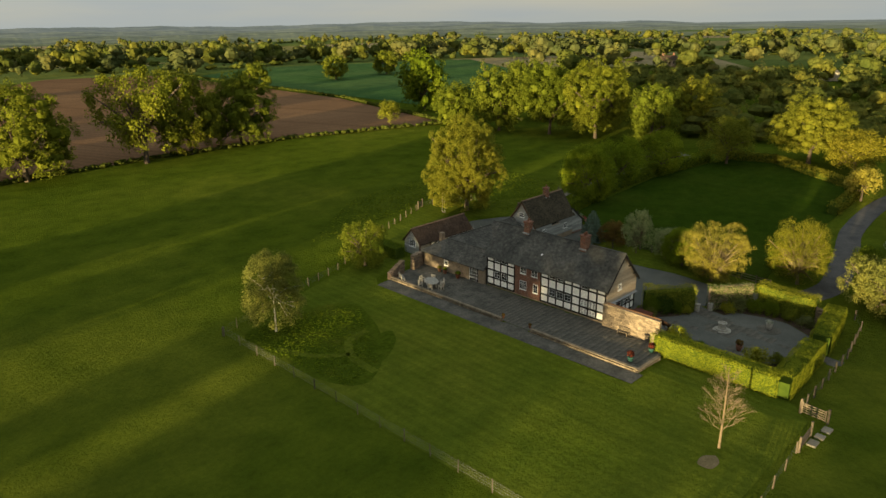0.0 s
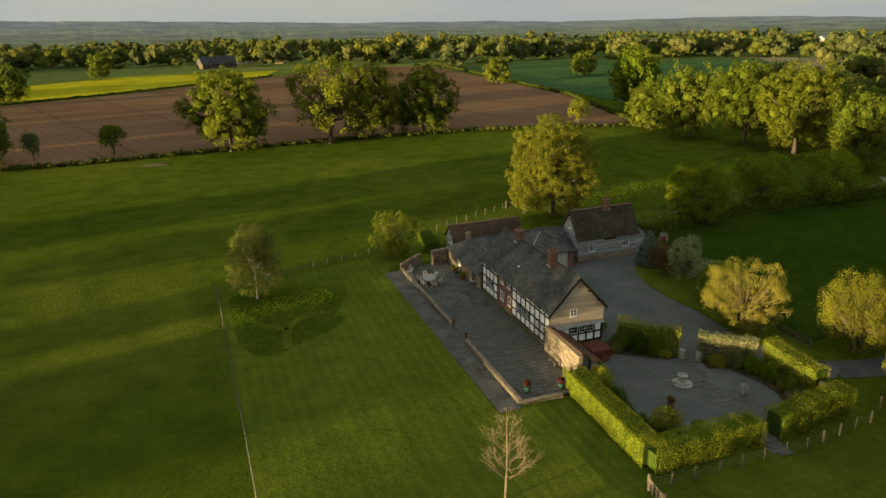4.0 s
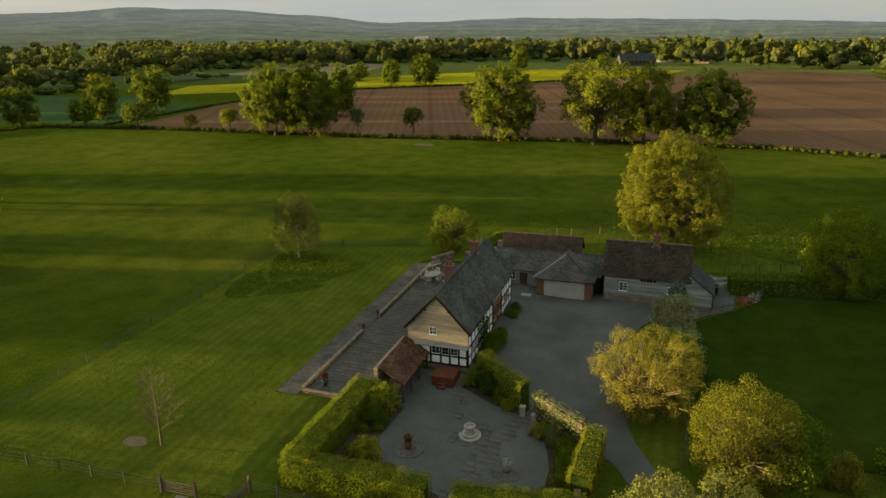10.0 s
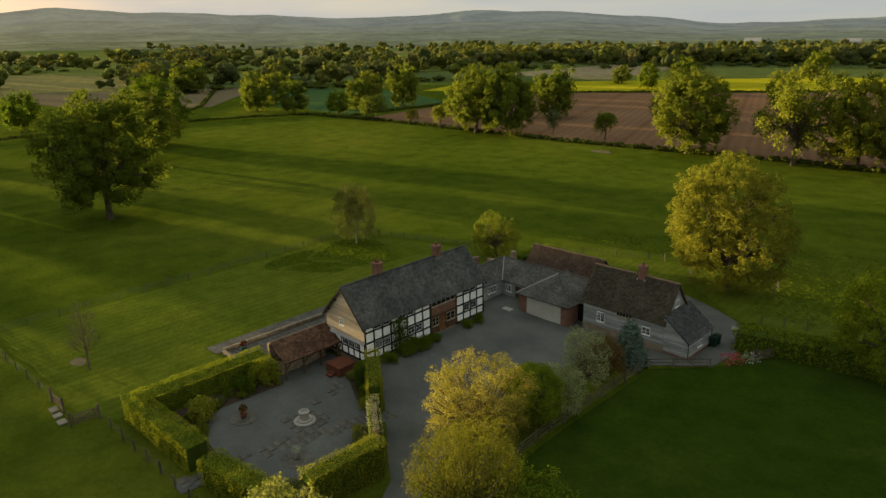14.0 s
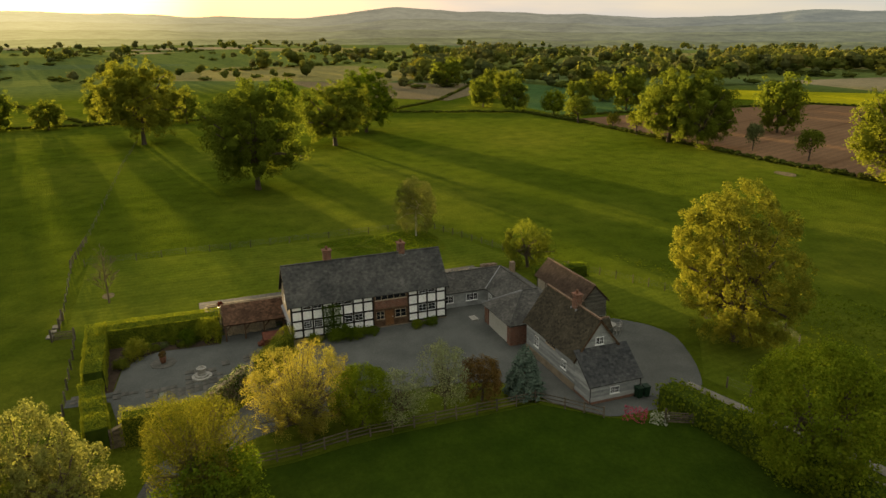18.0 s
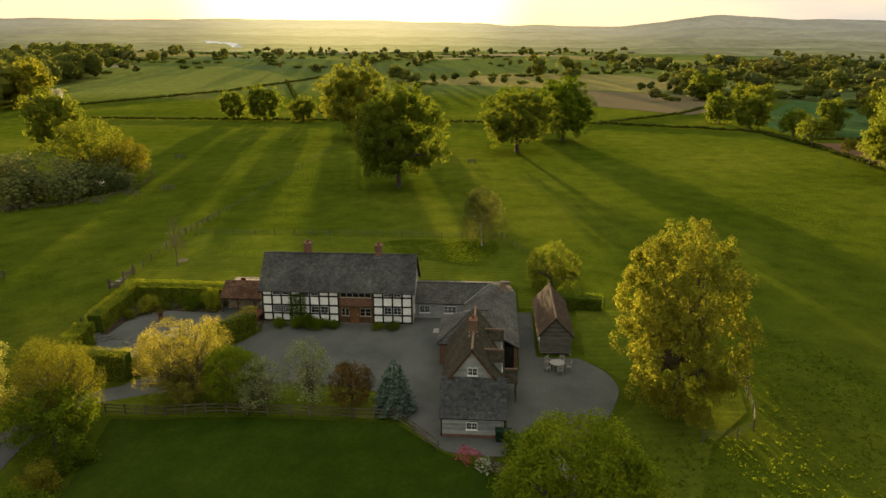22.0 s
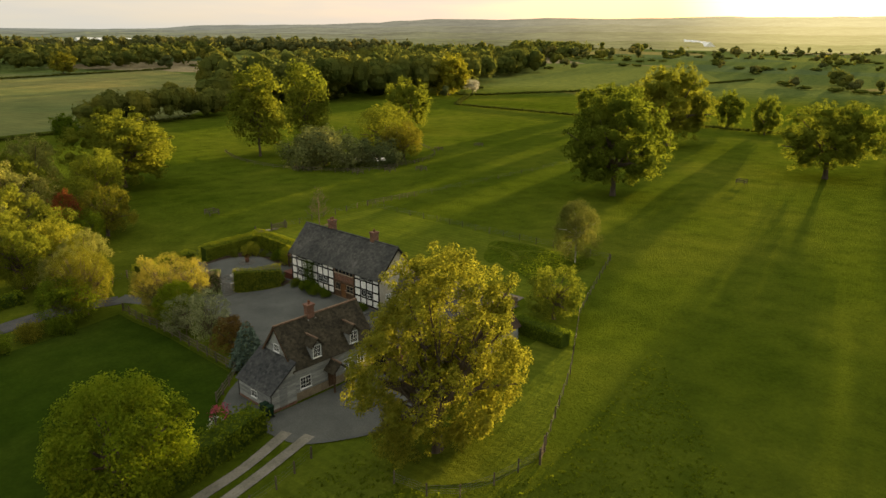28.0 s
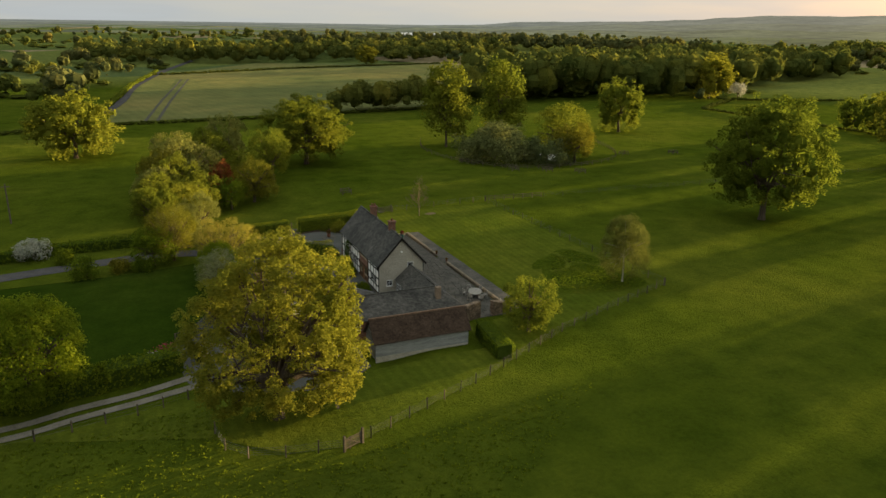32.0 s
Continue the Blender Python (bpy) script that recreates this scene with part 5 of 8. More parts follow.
        bm.faces.new(bk[::-1])
        for i in range(4):
            bm.faces.new((fr[i], fr[(i + 1) % 4], bk[(i + 1) % 4], bk[i]))
        bmesh.ops.recalc_face_normals(bm, faces=bm.faces)
        part("leanto_side", bm, M_BOARD2, t)
        boards(F, t, x1, lx, -0.35, lt - 0.15, M_BOARD2, 0.2, sl)
    for u in (23.2,):
        part("plank_door", LN.made(u, u + 0.8, -0.4, 1.4, 0.0, 0.06), M_BOARD2, t, "pale plank door")
    tiled(t, (lx + 0.25, y0 - 0.2, le - 0.1), (lx + 0.25, y1 + 0.45, le - 0.1), (x1, y1 + 0.45, lt + 0.05), (x1, y0 - 0.2, lt + 0.05), M_SLATE2, 0.22, 0.3, label="blue-grey slates")
    for y in (y0 - 0.02, y1 + 0.3):
        bm = bmesh.new()
        tube(bm, (lx + 0.05, y, -0.8), (lx + 0.05, y, le), 0.04, 0.04)
        part("downpipe", bm, M_TIMBER, t)
    # dormers on the north slope
    for cx in (15.2, 19.6):
        zb, zt, dy = 3.2, 4.35, y1 + 0.05
        D = Face(0, dy, 1, 0, 0, 1)
        win = window(D, t, cx - 0.42, cx + 0.42, zb - 0.25, zt - 0.25, 2, 3, 2, 0.05)
        for s in (-1, 1):
            part("dormer_cheek", boxed(cx + s * 0.5 - 0.07, cx + s * 0.5 + 0.07, dy - 1.2, dy, zb - 0.4, zt - 0.2), M_BOARD2, t)
        gable_fill(D, t, cx - 0.55, cx + 0.55, zt - 0.24, cx, zt + 0.35, M_BOARD2, "dormer_gable", -0.1, 0.0)
        for s in (-1, 1):
            tiled(t, (cx + s * 0.72, dy + 0.2, zt - 0.35), (cx + s * 0.72, dy - 1.5, zt - 0.35), (cx, dy - 1.9, zt + 0.45), (cx, dy + 0.2, zt + 0.45), M_MOSS, 0.2, 0.25)
        ridge_line(t, (cx, dy + 0.2, zt + 0.45), (cx, dy - 1.9, zt + 0.45), None, 0.15)
    # porch
    for s in (-1, 1):
        tiled(t, (18.0 + s * 0.95, y1 + 1.5, 1.35), (18.0 + s * 0.95, y1 + 0.05, 1.35), (18.0, y1 + 0.05, 2.2), (18.0, y1 + 1.5, 2.2), M_MOSS, 0.2, 0.25)
        bm = bmesh.new()
        beam(bm, (18.0 + s * 0.75, y1 + 1.35, -0.7), (18.0 + s * 0.75, y1 + 1.35, 1.45), 0.13)
        part("porch_post", bm, M_BROWN, t)
    ridge_line(t, (18.0, y1 + 0.05, 2.2), (18.0, y1 + 1.5, 2.2), None, 0.14)
    part("door", N.made(17.55, 18.45, -0.5, 1.5, 0.05, 0.1), M_BROWN, t)


def shed():
    t = thing("cart_shed", (3.6, 32.3, -0.4), "long boarded cart shed under a red-brown tiled roof", "shed")
    x0, x1, y0, y1, e, ry, r = -1.6, 8.7, 30.95, 34.15, 1.72, 32.5, 3.5
    part("inner_wall", boxed(x0 + 0.15, x1 - 0.15, y0 + 0.4, y1 - 0.15, -0.5, e), M_DARK, t)
    part("plinth", boxed(x0, x1, y1 - 0.1, y1 + 0.06, -0.9, 0.0), M_RENDER, t)
    N, S = Face(0, y1, 1, 0, 0, 1), Face(0, y0, 1, 0, 0, -1)
    E, W = Face(x1, 0, 0, 1, 1, 0), Face(x0, 0, 0, 1, -1, 0)
    part("wall", N.made(x0, x1, -0.3, e, -0.15, 0.0), M_BOARD2, t)
    boards(N, t, x0, x1, 0.0, e, M_BOARD2, 0.24)
    bays = [x0 + k * (x1 - x0) / 5 for k in range(6)]
    for k, (a, b) in enumerate(zip(bays, bays[1:])):
        part("oak_post", S.made(a - 0.08, a + 0.08, -0.5, e, -0.16, 0.0), M_BROWN, t)
        if k in (1, 3, 4):
            part("plaster_panel", S.made(a + 0.08, b - 0.08, -0.4, e - 0.85, -0.12, -0.03), M_RENDER, t)
            window(S, t, a + 0.25, b - 0.25, e - 0.85, e - 0.1, 2, 2, 3, 0.02)
        else:
            part("plaster_panel", S.made(a + 0.08, b - 0.08, -0.4, e - 0.05, -0.12, -0.03), M_RENDER, t)
    for F, win in ((E, False), (W, True)):
        part("wall", F.made(y0 + 0.02, y1 - 0.02, -0.4, e, -0.15, 0.0), M_BOARD2, t)
        gable_fill(F, t, y0, y1, e, ry, r - 0.08, M_BOARD2, "gable_wall", -0.15, 0.0)
        cut = lambda z: (y0 + max(0, z - e) * (ry - y0) / (r - e), y1 - max(0, z - e) * (y1 - ry) / (r - e))
        hole = [(31.9, 33.1, 0.9, 1.9)] if win else []
        boards(F, t, y0, y1, -0.3, r - 0.2, M_BOARD2 if win else M_BOARD3, 0.22, cut, hole)
        if win:
            window(F, t, *hole[0], 2, 2, 3, 0.07)
    k = (r - e) / (ry - y0)
    k2 = (r - e) / (y1 - ry)
    o = 0.3
    tiled(t, (x0 - 0.25, y0 - o, e - o * k + 0.08), (x1 + 0.25, y0 - o, e - o * k + 0.08), (x1 + 0.25, ry, r), (x0 - 0.25, ry, r), M_CLAY, 0.2, 0.26, label="red-brown clay tiles")
    tiled(t, (x0 - 0.25, y1 + o, e - o * k2 + 0.08), (x1 + 0.25, y1 + o, e - o * k2 + 0.08), (x1 + 0.25, ry, r), (x0 - 0.25, ry, r), M_CLAY, 0.2, 0.26, label="red-brown clay tiles")
    ridge_line(t, (x0 - 0.25, ry, r), (x1 + 0.25, ry, r))


def log_store():
    t = thing("open_log_store", (-2.0, -3.6, -0.4), "open oak shelter with a red tiled roof against the garden wall", "shelter")
    zt, ze, xe, xt = 2.56, 1.08, -1.0, -3.4
    tiled(t, (xe, -6.55, ze), (xe, 0.0, ze), (xt, 0.0, zt), (xt, -6.55, zt), M_STORE, 0.2, 0.28, label="red-brown clay tiles with moss")
    for y in (-6.4, -4.4, -2.4, -0.35):
        bm = bmesh.new()
        beam(bm, (xe - 0.2, y, gz(xe, y) - 0.1), (xe - 0.2, y, ze + 0.05), 0.16)
        part("oak_post", bm, M_BROWN, t)
        bm = bmesh.new()
        beam(bm, (xe - 0.05, y, ze - 0.1), (xt + 0.15, y, zt - 0.24), 0.1, 0.14)
        part("rafter", bm, M_BROWN, t)
        bm = bmesh.new()
        beam(bm, (xe - 0.2, y + 0.06, ze - 0.75), (xe - 0.2, y + 0.66, ze - 0.1), 0.09, 0.09)
        part("brace", bm, M_BROWN, t)
    bm = bmesh.new()
    beam(bm, (xe - 0.2, -6.5, ze - 0.08), (xe - 0.2, -0.05, ze - 0.08), 0.16)
    part("wall_plate", bm, M_BROWN, t)
    for row in range(6):
        for k in range(25):
            y, z = -6.1 + 0.205 * k + 0.1 * (row % 2) + random.uniform(-0.01, 0.01), row * 0.18 - 0.65
            bm = bmesh.new()
            tube(bm, (-3.2, y, z), (-2.5 + random.uniform(-0.1, 0.1), y, z), 0.1, 0.1, 6)
            part("log", bm, M_BOARD, t)


link_wing()
garage()
barn()
shed()
log_store()
stone_wall("garden_wall", (-3.5, 0.0), (-3.6, -6.7), 3.0, 2.9, 0.35, M_STONE, "high rubble stone wall lit by the low sun", "wall", base=-0.8)

# ---- trees ----
def rand_dirs(rng, n, up=0.0):
    v = rng.normal(size=(n, 3))
    v[:, 2] += up
    return v / np.linalg.norm(v, axis=1, keepdims=True)


def cards(rng, pos, nrm, size, flat=1.0):
    """Leaf quads at pos, facing about nrm; flat: how far heights are squeezed, for a mesh that is stretched later."""
    n = len(pos)
    nrm = nrm / np.linalg.norm(nrm, axis=1, keepdims=True)
    a = np.cross(nrm, rng.normal(size=(n, 3)))
    a /= np.linalg.norm(a, axis=1, keepdims=True)
    b = np.cross(nrm, a)
    s = (size * rng.uniform(0.55, 1.35, n))[:, None]
    t = s * rng.uniform(0.6, 1.0, (n, 1))
    fold = nrm * s * rng.uniform(-0.3, 0.3, (n, 1))
    q = np.stack([-a * s * 0.5 - b * t * 0.2, b * -t * 0.5 + a * s * 0.12 + fold, a * s * 0.5 + b * t * 0.15, b * t * 0.5 - a * s * 0.1 + fold], 1)
    q[:, :, 2] *= flat
    return pos[:, None, :] + q


def cube_ball():
    """The 24 quads of a cube rounded to a ball of one unit."""
    out = []
    for axis in range(3):
        for side in (-1, 1):
            for i in (-1, 0):
                for j in (-1, 0):
                    q = []
                    for a, b in ((i, j), (i + 1, j), (i + 1, j + 1), (i, j + 1)):
                        p = [0.0, 0.0, 0.0]
                        p[axis], p[(axis + 1) % 3], p[(axis + 2) % 3] = side, a * side, b
                        q.append(np.array(p) / np.linalg.norm(p))
                    out.append(q)
    return np.array(out)


CUBE = cube_ball()


def crown_mesh(name, seed, clumps, per, leaf, mid=0.58, semi=0.42, low=-0.55, clump=(0.17, 0.32), gaps=0.0, inner=0.25, aspect=2.0, pinch=0.0, full=2.5, lobes=1.0, masses=0, mass=(0.3, 0.46), uneven=0.22, skirt=0.0, core=0.0, fit=0.0):
    """A crown of leafy clumps in a dome, one unit in radius and height; aspect: height over radius that it will have."""
    rng = np.random.default_rng(seed)
    d = rand_dirs(rng, clumps * 3, 0.12)
    d = d[d[:, 2] > low][:clumps]
    cr = rng.uniform(*clump, len(d))
    rad = np.where(rng.random(len(d)) < inner, rng.uniform(0.35, 0.7, len(d)), rng.uniform(0.82, 1.02, len(d)))
    lob = 1 + lobes * 0.18 * np.sin(3 * np.arctan2(d[:, 1], d[:, 0]) + seed) + lobes * 0.1 * np.sin(5 * np.arctan2(d[:, 1], d[:, 0]) + 2 * seed)
    wide = (1 - np.abs(d[:, 2]) ** full) ** (1 / full) / np.maximum(0.05, np.hypot(d[:, 0], d[:, 1]))
    h = (1 - cr) * rad * lob * wide
    c = np.stack([d[:, 0] * h, d[:, 1] * h, mid + d[:, 2] * semi * (rad - cr * 0.5)], 1)
    if masses:
        # limbs carry rounded masses of leaf, and the clumps lie over these
        k = np.arange(masses) + 0.5
        zc = np.clip(1 - 2 * k / masses, -0.8, 1.0)
        az = k * 2.39996 + rng.normal(size=masses) * 0.35
        flat = np.sqrt(np.maximum(0, 1 - zc ** 2))
        mr = rng.uniform(*mass, masses)
        out_r = 1.02 - uneven * rng.random(masses) ** 1.5 - mr * 0.8
        M = np.stack([np.cos(az) * flat * out_r, np.sin(az) * flat * out_r, zc * out_r], 1)
        pick = rng.integers(0, masses, clumps)
        dd = rand_dirs(rng, clumps, 0.15)
        away = M[pick] / np.maximum(0.05, np.linalg.norm(M[pick], axis=1, keepdims=True))
        back = (dd * away).sum(1) < -0.25
        dd[back] *= -1
        M[:, :2] *= (1 + skirt * np.clip(-M[:, 2:], -0.8, 0.8))
        q = M[pick] + dd * (mr[pick] * rng.uniform(0.35, 1.0, clumps) ** 0.6)[:, None]
        deep = rng.random(clumps) < 0.2
        q[deep] *= rng.uniform(0.15, 0.85, (int(deep.sum()), 1))
        cr = rng.uniform(*clump, clumps)
        d = dd
        c = np.stack([q[:, 0], q[:, 1], mid + np.maximum(q[:, 2], low) * semi], 1)
    if pinch:
        c[:, :2] *= (1 - pinch * np.clip((c[:, 2] - 0.2) / 0.8, 0, 1))[:, None]
    if gaps:
        keep = rng.random(len(d)) > gaps
        c, cr, d = c[keep], cr[keep], d[keep]
    out = []
    if masses and core:
        for k in range(masses):
            j = rng.uniform(0.8, 1.05, (1, 24, 4, 3)) * CUBE * mr[k] * core
            out.append((j + M[k]).reshape(-1, 4, 3) * np.array([1, 1, semi]) + np.array([0, 0, mid]))
    for k in range(len(c)):
        m = int(per * (cr[k] / np.mean(cr)) ** 2)
        ld = rand_dirs(rng, m, 0.55)
        lp = ld * cr[k] * (rng.uniform(0.55, 1.1, (m, 1)))
        lp[:, 2] /= aspect * 0.95
        nr = ld + rng.normal(size=(m, 3)) * 0.4 + np.array([0, 0, 0.2])
        out.append(cards(rng, c[k] + lp, nr, leaf, 1 / aspect))
    q = np.concatenate(out)
    if fit:
        # one unit in half width and in height
        left, right = np.quantile(q[:, :, :2], 0.002, (0, 1)), np.quantile(q[:, :, :2], 0.998, (0, 1))
        lo, hi = np.quantile(q[:, :, 2], 0.003), np.quantile(q[:, :, 2], 0.997)
        for a in (q, c):
            a[..., :2] = (a[..., :2] - (left + right) / 2) * 2 / (right - left)
            a[..., 2] = fit + (a[..., 2] - lo) * (1 - fit) / (hi - lo)
    return quads_mesh(name, q), c


def trunk_mesh(name, seed, centres, base=0.055, split=0.34, sides=7, limbs=9, aspect=2.0, forks=True):
    rng = random.Random(seed)
    bm = bmesh.new()
    tip = Vector((rng.uniform(-0.06, 0.06), rng.uniform(-0.06, 0.06), split))
    tube(bm, (0, 0, -0.02), (0, 0, 0.035), base * 1.55, base * 1.1, sides)
    tube(bm, (0, 0, 0.035), tip, base * 1.1, base * 0.72, sides)
    order = list(range(len(centres)))
    rng.shuffle(order)
    for i in order[:limbs]:
        c = Vector(centres[i])
        s = tip * rng.uniform(0.72, 1.0)
        mid = s.lerp(c, 0.5) + Vector((0, 0, 0.04))
        r = base * rng.uniform(0.32, 0.5)
        tube(bm, s, mid, r, r * 0.6, 5)
        tube(bm, mid, c, r * 0.6, r * 0.25, 5)
        if forks and len(centres) > limbs:
            for _ in range(2):
                e = Vector(centres[rng.choice(order)])
                e = mid.lerp(e, min(1.0, 0.35 / max(0.05, (e - mid).length)))
                tube(bm, mid, e, r * 0.4, r * 0.15, 4)
    me = bpy.data.meshes.new(name)
    bm.to_mesh(me)
    bm.free()
    return me


PROTO = {}


def proto(kind, seeds, bark, **kw):
    """Crown and trunk meshes of one kind, in a few variants."""
    tk = {k: kw.pop(k) for k in ("base", "split", "limbs") if k in kw}
    PROTO[kind] = []
    for s in seeds:
        cm, centres = crown_mesh(kind + "_crown", s, **kw)
        tm = trunk_mesh(kind + "_trunk", s, centres, aspect=kw.get("aspect", 2.0), **tk)
        tm.materials.append(bark)
        PROTO[kind].append((cm, tm))


MESHES = {}


def tree(kind, x, y, h, r, mat, name="oak_tree", label="", category="tree", v=None, group="", dz=0.0, sub="crown", ry=0.0):
    variants = PROTO[kind]
    i = (int(abs(x * 7 + y * 3)) if v is None else v) % len(variants)
    cm, tm = variants[i]
    key = (kind, i, mat.name)
    if key not in MESHES:
        m = cm if not cm.materials else cm.copy()
        m.materials.clear()
        m.materials.append(mat)
        MESHES[key] = m
    e = thing(name, (x, y, gz(x, y) + dz), label, category, group)
    wide = 1.0 if kind in ("oak", "faroak", "hedgeoak", "bigoak", "sparse", "sycamore", "vase") else 1.08
    turn = 0 if ry else (x * 37.7 + y * 19.1) % 360
    for nm, me in (("trunk", tm), (sub, MESHES[key])):
        o = new(nm, me)
        o.parent = e
        o.matrix_local = Matrix.Diagonal((r * wide, (ry or r) * wide, h, 1)) @ pose(0, 0, 0, 0, 0, turn)
    return e


proto("oak", (1, 2, 3, 4), M_BARK, clumps=290, per=32, leaf=0.047, limbs=11, mid=0.53, semi=0.5, low=-0.95, clump=(0.06, 0.13), masses=38, mass=(0.3, 0.46), uneven=0.26, core=0.4, fit=0.025, base=0.045, split=0.3)
proto("faroak", (5, 6, 7), M_BARK, clumps=190, per=20, leaf=0.07, limbs=8, mid=0.53, semi=0.5, low=-0.95, clump=(0.08, 0.16), masses=30, mass=(0.3, 0.46), uneven=0.26, core=0.45, fit=0.025, base=0.045, split=0.3)
proto("bigoak", (11, 12), M_BARK, clumps=560, per=60, leaf=0.029, low=-0.9, mid=0.56, semi=0.49, limbs=14, clump=(0.045, 0.1), base=0.05, split=0.28, masses=48, mass=(0.25, 0.4), uneven=0.34, core=0.35, fit=0.12)
proto("hedgeoak", (14, 15, 16), M_BARK, clumps=560, per=42, leaf=0.033, limbs=12, mid=0.5, semi=0.53, low=-0.98, clump=(0.045, 0.1), masses=46, mass=(0.26, 0.42), uneven=0.28, core=0.42, skirt=0.14, fit=0.0, base=0.045, split=0.22)
proto("sparse", (21,), M_BARK, clumps=210, per=56, leaf=0.042, low=-0.8, gaps=0.12, clump=(0.08, 0.16), limbs=26, base=0.05, masses=26, mass=(0.22, 0.36), uneven=0.3, fit=0.12)
proto("sycamore", (33,), M_BARK, clumps=1250, per=72, leaf=0.024, mid=0.5, semi=0.54, low=-0.95, clump=(0.04, 0.09), aspect=2.3, limbs=40, base=0.06, split=0.24, masses=76, mass=(0.2, 0.34), uneven=0.3, skirt=0.1, fit=0.06)
proto("twiggy", (56, 57), M_LIMB, clumps=330, per=105, leaf=0.022, mid=0.52, semi=0.48, low=-0.85, limbs=80, clump=(0.1, 0.2), aspect=1.7, gaps=0.1, base=0.05, split=0.22, inner=0.2, lobes=0.6)
proto("vase", (54,), M_LIMB, clumps=620, per=70, leaf=0.019, mid=0.52, semi=0.48, low=-0.95, limbs=110, clump=(0.05, 0.12), aspect=1.7, base=0.05, split=0.16, masses=40, mass=(0.26, 0.42), uneven=0.24, skirt=-0.35, fit=0.08)
proto("round", (41, 42, 43), M_BARK, clumps=190, per=56, leaf=0.048, mid=0.52, semi=0.48, low=-0.9, limbs=8, clump=(0.12, 0.22), aspect=1.9)
proto("lime", (45,), M_BARK, clumps=270, per=130, leaf=0.034, mid=0.5, semi=0.5, low=-0.9, limbs=10, clump=(0.1, 0.2), aspect=1.9, inner=0.12, lobes=0.5, full=2.2)
proto("thicket", (46, 47), M_BARK, clumps=120, per=80, leaf=0.048, mid=0.4, semi=0.56, low=-0.7, limbs=8, clump=(0.13, 0.24), aspect=0.9, base=0.03, split=0.15, masses=16, mass=(0.34, 0.5))
proto("feathery", (51, 52, 53), M_BARK, clumps=260, per=52, leaf=0.042, mid=0.5, semi=0.5, low=-0.85, limbs=18, clump=(0.08, 0.16), aspect=1.7, masses=26, mass=(0.28, 0.44), uneven=0.3)
proto("wispy", (58, 59), M_LIMB, clumps=170, per=34, leaf=0.05, mid=0.52, semi=0.48, low=-0.85, limbs=50, clump=(0.12, 0.24), aspect=2.2, gaps=0.18, base=0.03, split=0.25, inner=0.3, lobes=0.6)
proto("birch", (63,), M_BIRCHBARK, clumps=420, per=64, leaf=0.03, mid=0.52, semi=0.49, low=-0.95, gaps=0.03, pinch=0.3, clump=(0.09, 0.17), aspect=2.3, limbs=9, base=0.026, split=0.5, lobes=0.45, inner=0.35)
proto("poplar", (71, 72), M_BARK, clumps=150, per=50, leaf=0.07, mid=0.51, semi=0.5, low=-0.98, clump=(0.14, 0.27), aspect=2.7, pinch=0.25, lobes=0.5, base=0.035, limbs=16)
proto("bush", (81, 82, 83), M_BARK, clumps=80, per=42, leaf=0.08, mid=0.35, semi=0.62, low=-0.6, clump=(0.2, 0.36), aspect=1.2, limbs=6, base=0.03, split=0.15)
proto("small", (91, 92), M_BARK, clumps=45, per=50, leaf=0.1, mid=0.55, semi=0.45, low=-0.7, clump=(0.22, 0.38), aspect=1.8, limbs=6)


def oak(x, y, h, r, mat=L_OAK, kind="oak", label="broad oak in fresh green leaf", v=None, name="oak_tree"):
    if kind == "oak" and math.hypot(x, y) > 165:
        kind = "faroak"
    return tree(kind, x, y, h, r, mat, name, label, "tree", v, "field trees")


# the sycamore by the barn and the specimens on the pasture
tree("sycamore", 19.9, 42.2, 16.2, 7.3, L_SYC, "sycamore_tree", "tall sycamore in golden-green leaf beside the barn yard", "tree", ry=5.3)
tree("bigoak", -74.8, 5.0, 22.2, 10.4, L_OAK, "oak_tree", "great spreading oak standing alone in the pasture", "tree", 0)
tree("bigoak", -127.0, 32.3, 18.2, 11.0, L_OAK, "oak_tree", "old oak standing in the western pasture", "tree", 1)
tree("bigoak", -150.5, 47.5, 20.2, 9.6, L_DARK, "oak_tree", "dark leafy oak in the pasture", "tree", 0)
tree("bigoak", -154.0, -19.5, 24.5, 12.2, L_OLIVE, "oak_tree", "tall oak against the low sun", "tree", 1)
tree("bigoak", -8.6, -76.2, 16.6, 11.2, L_OLIVE, "oak_tree", "broad olive-green oak in the south pasture", "tree", 0)
tree("birch", -29.2, 24.2, 9.2, 3.7, L_BIRCH, "birch_tree", "young silver birch in pale new leaf", "tree", 0)
tree("feathery", -9.4, 33.6, 6.4, 3.3, L_OAK, "whitebeam_tree", "small round olive-green tree by the ruined wall", "tree", 1)

# along the ploughed field's hedge
oak(-92, 120.4, 20, 10.5, kind="hedgeoak", v=0)
oak(-81, 121.5, 20.5, 10, kind="hedgeoak", v=1)
oak(-93, 161, 17.8, 7.6, v=2)
oak(-25.7, 124, 20.6, 11.6, L_OAK, "hedgeoak", v=2)
oak(-0.9, 123.6, 21.5, 10.5, L_OAK, "sparse", "old oak with thin leaf and bare limbs")
oak(11, 126, 19.5, 9.0, L_OAK, "hedgeoak", v=0)
oak(26, 128, 18.4, 10, L_OAK, "hedgeoak", v=1)
for _x, _y, _h, _r, _m in ((-107.9, 121, 7, 3.5, L_OAK), (-123.8, 123, 4.8, 2.3, L_AMBER), (-70.3, 130, 6.8, 2.4, L_WILLOW), (-53, 130.5, 7.2, 3.4, L_OAK), (70.1, 120.3, 7.4, 3.3, L_OLIVE), (-142, 121, 8.5, 5.2, L_OAK)):
    tree("small", _x, _y, _h, _r, _m, "hedgerow_tree", "young round-headed hedgerow tree", "tree", group="hedge trees")
oak(-168.5, 126, 9.4, 5, L_DARK)
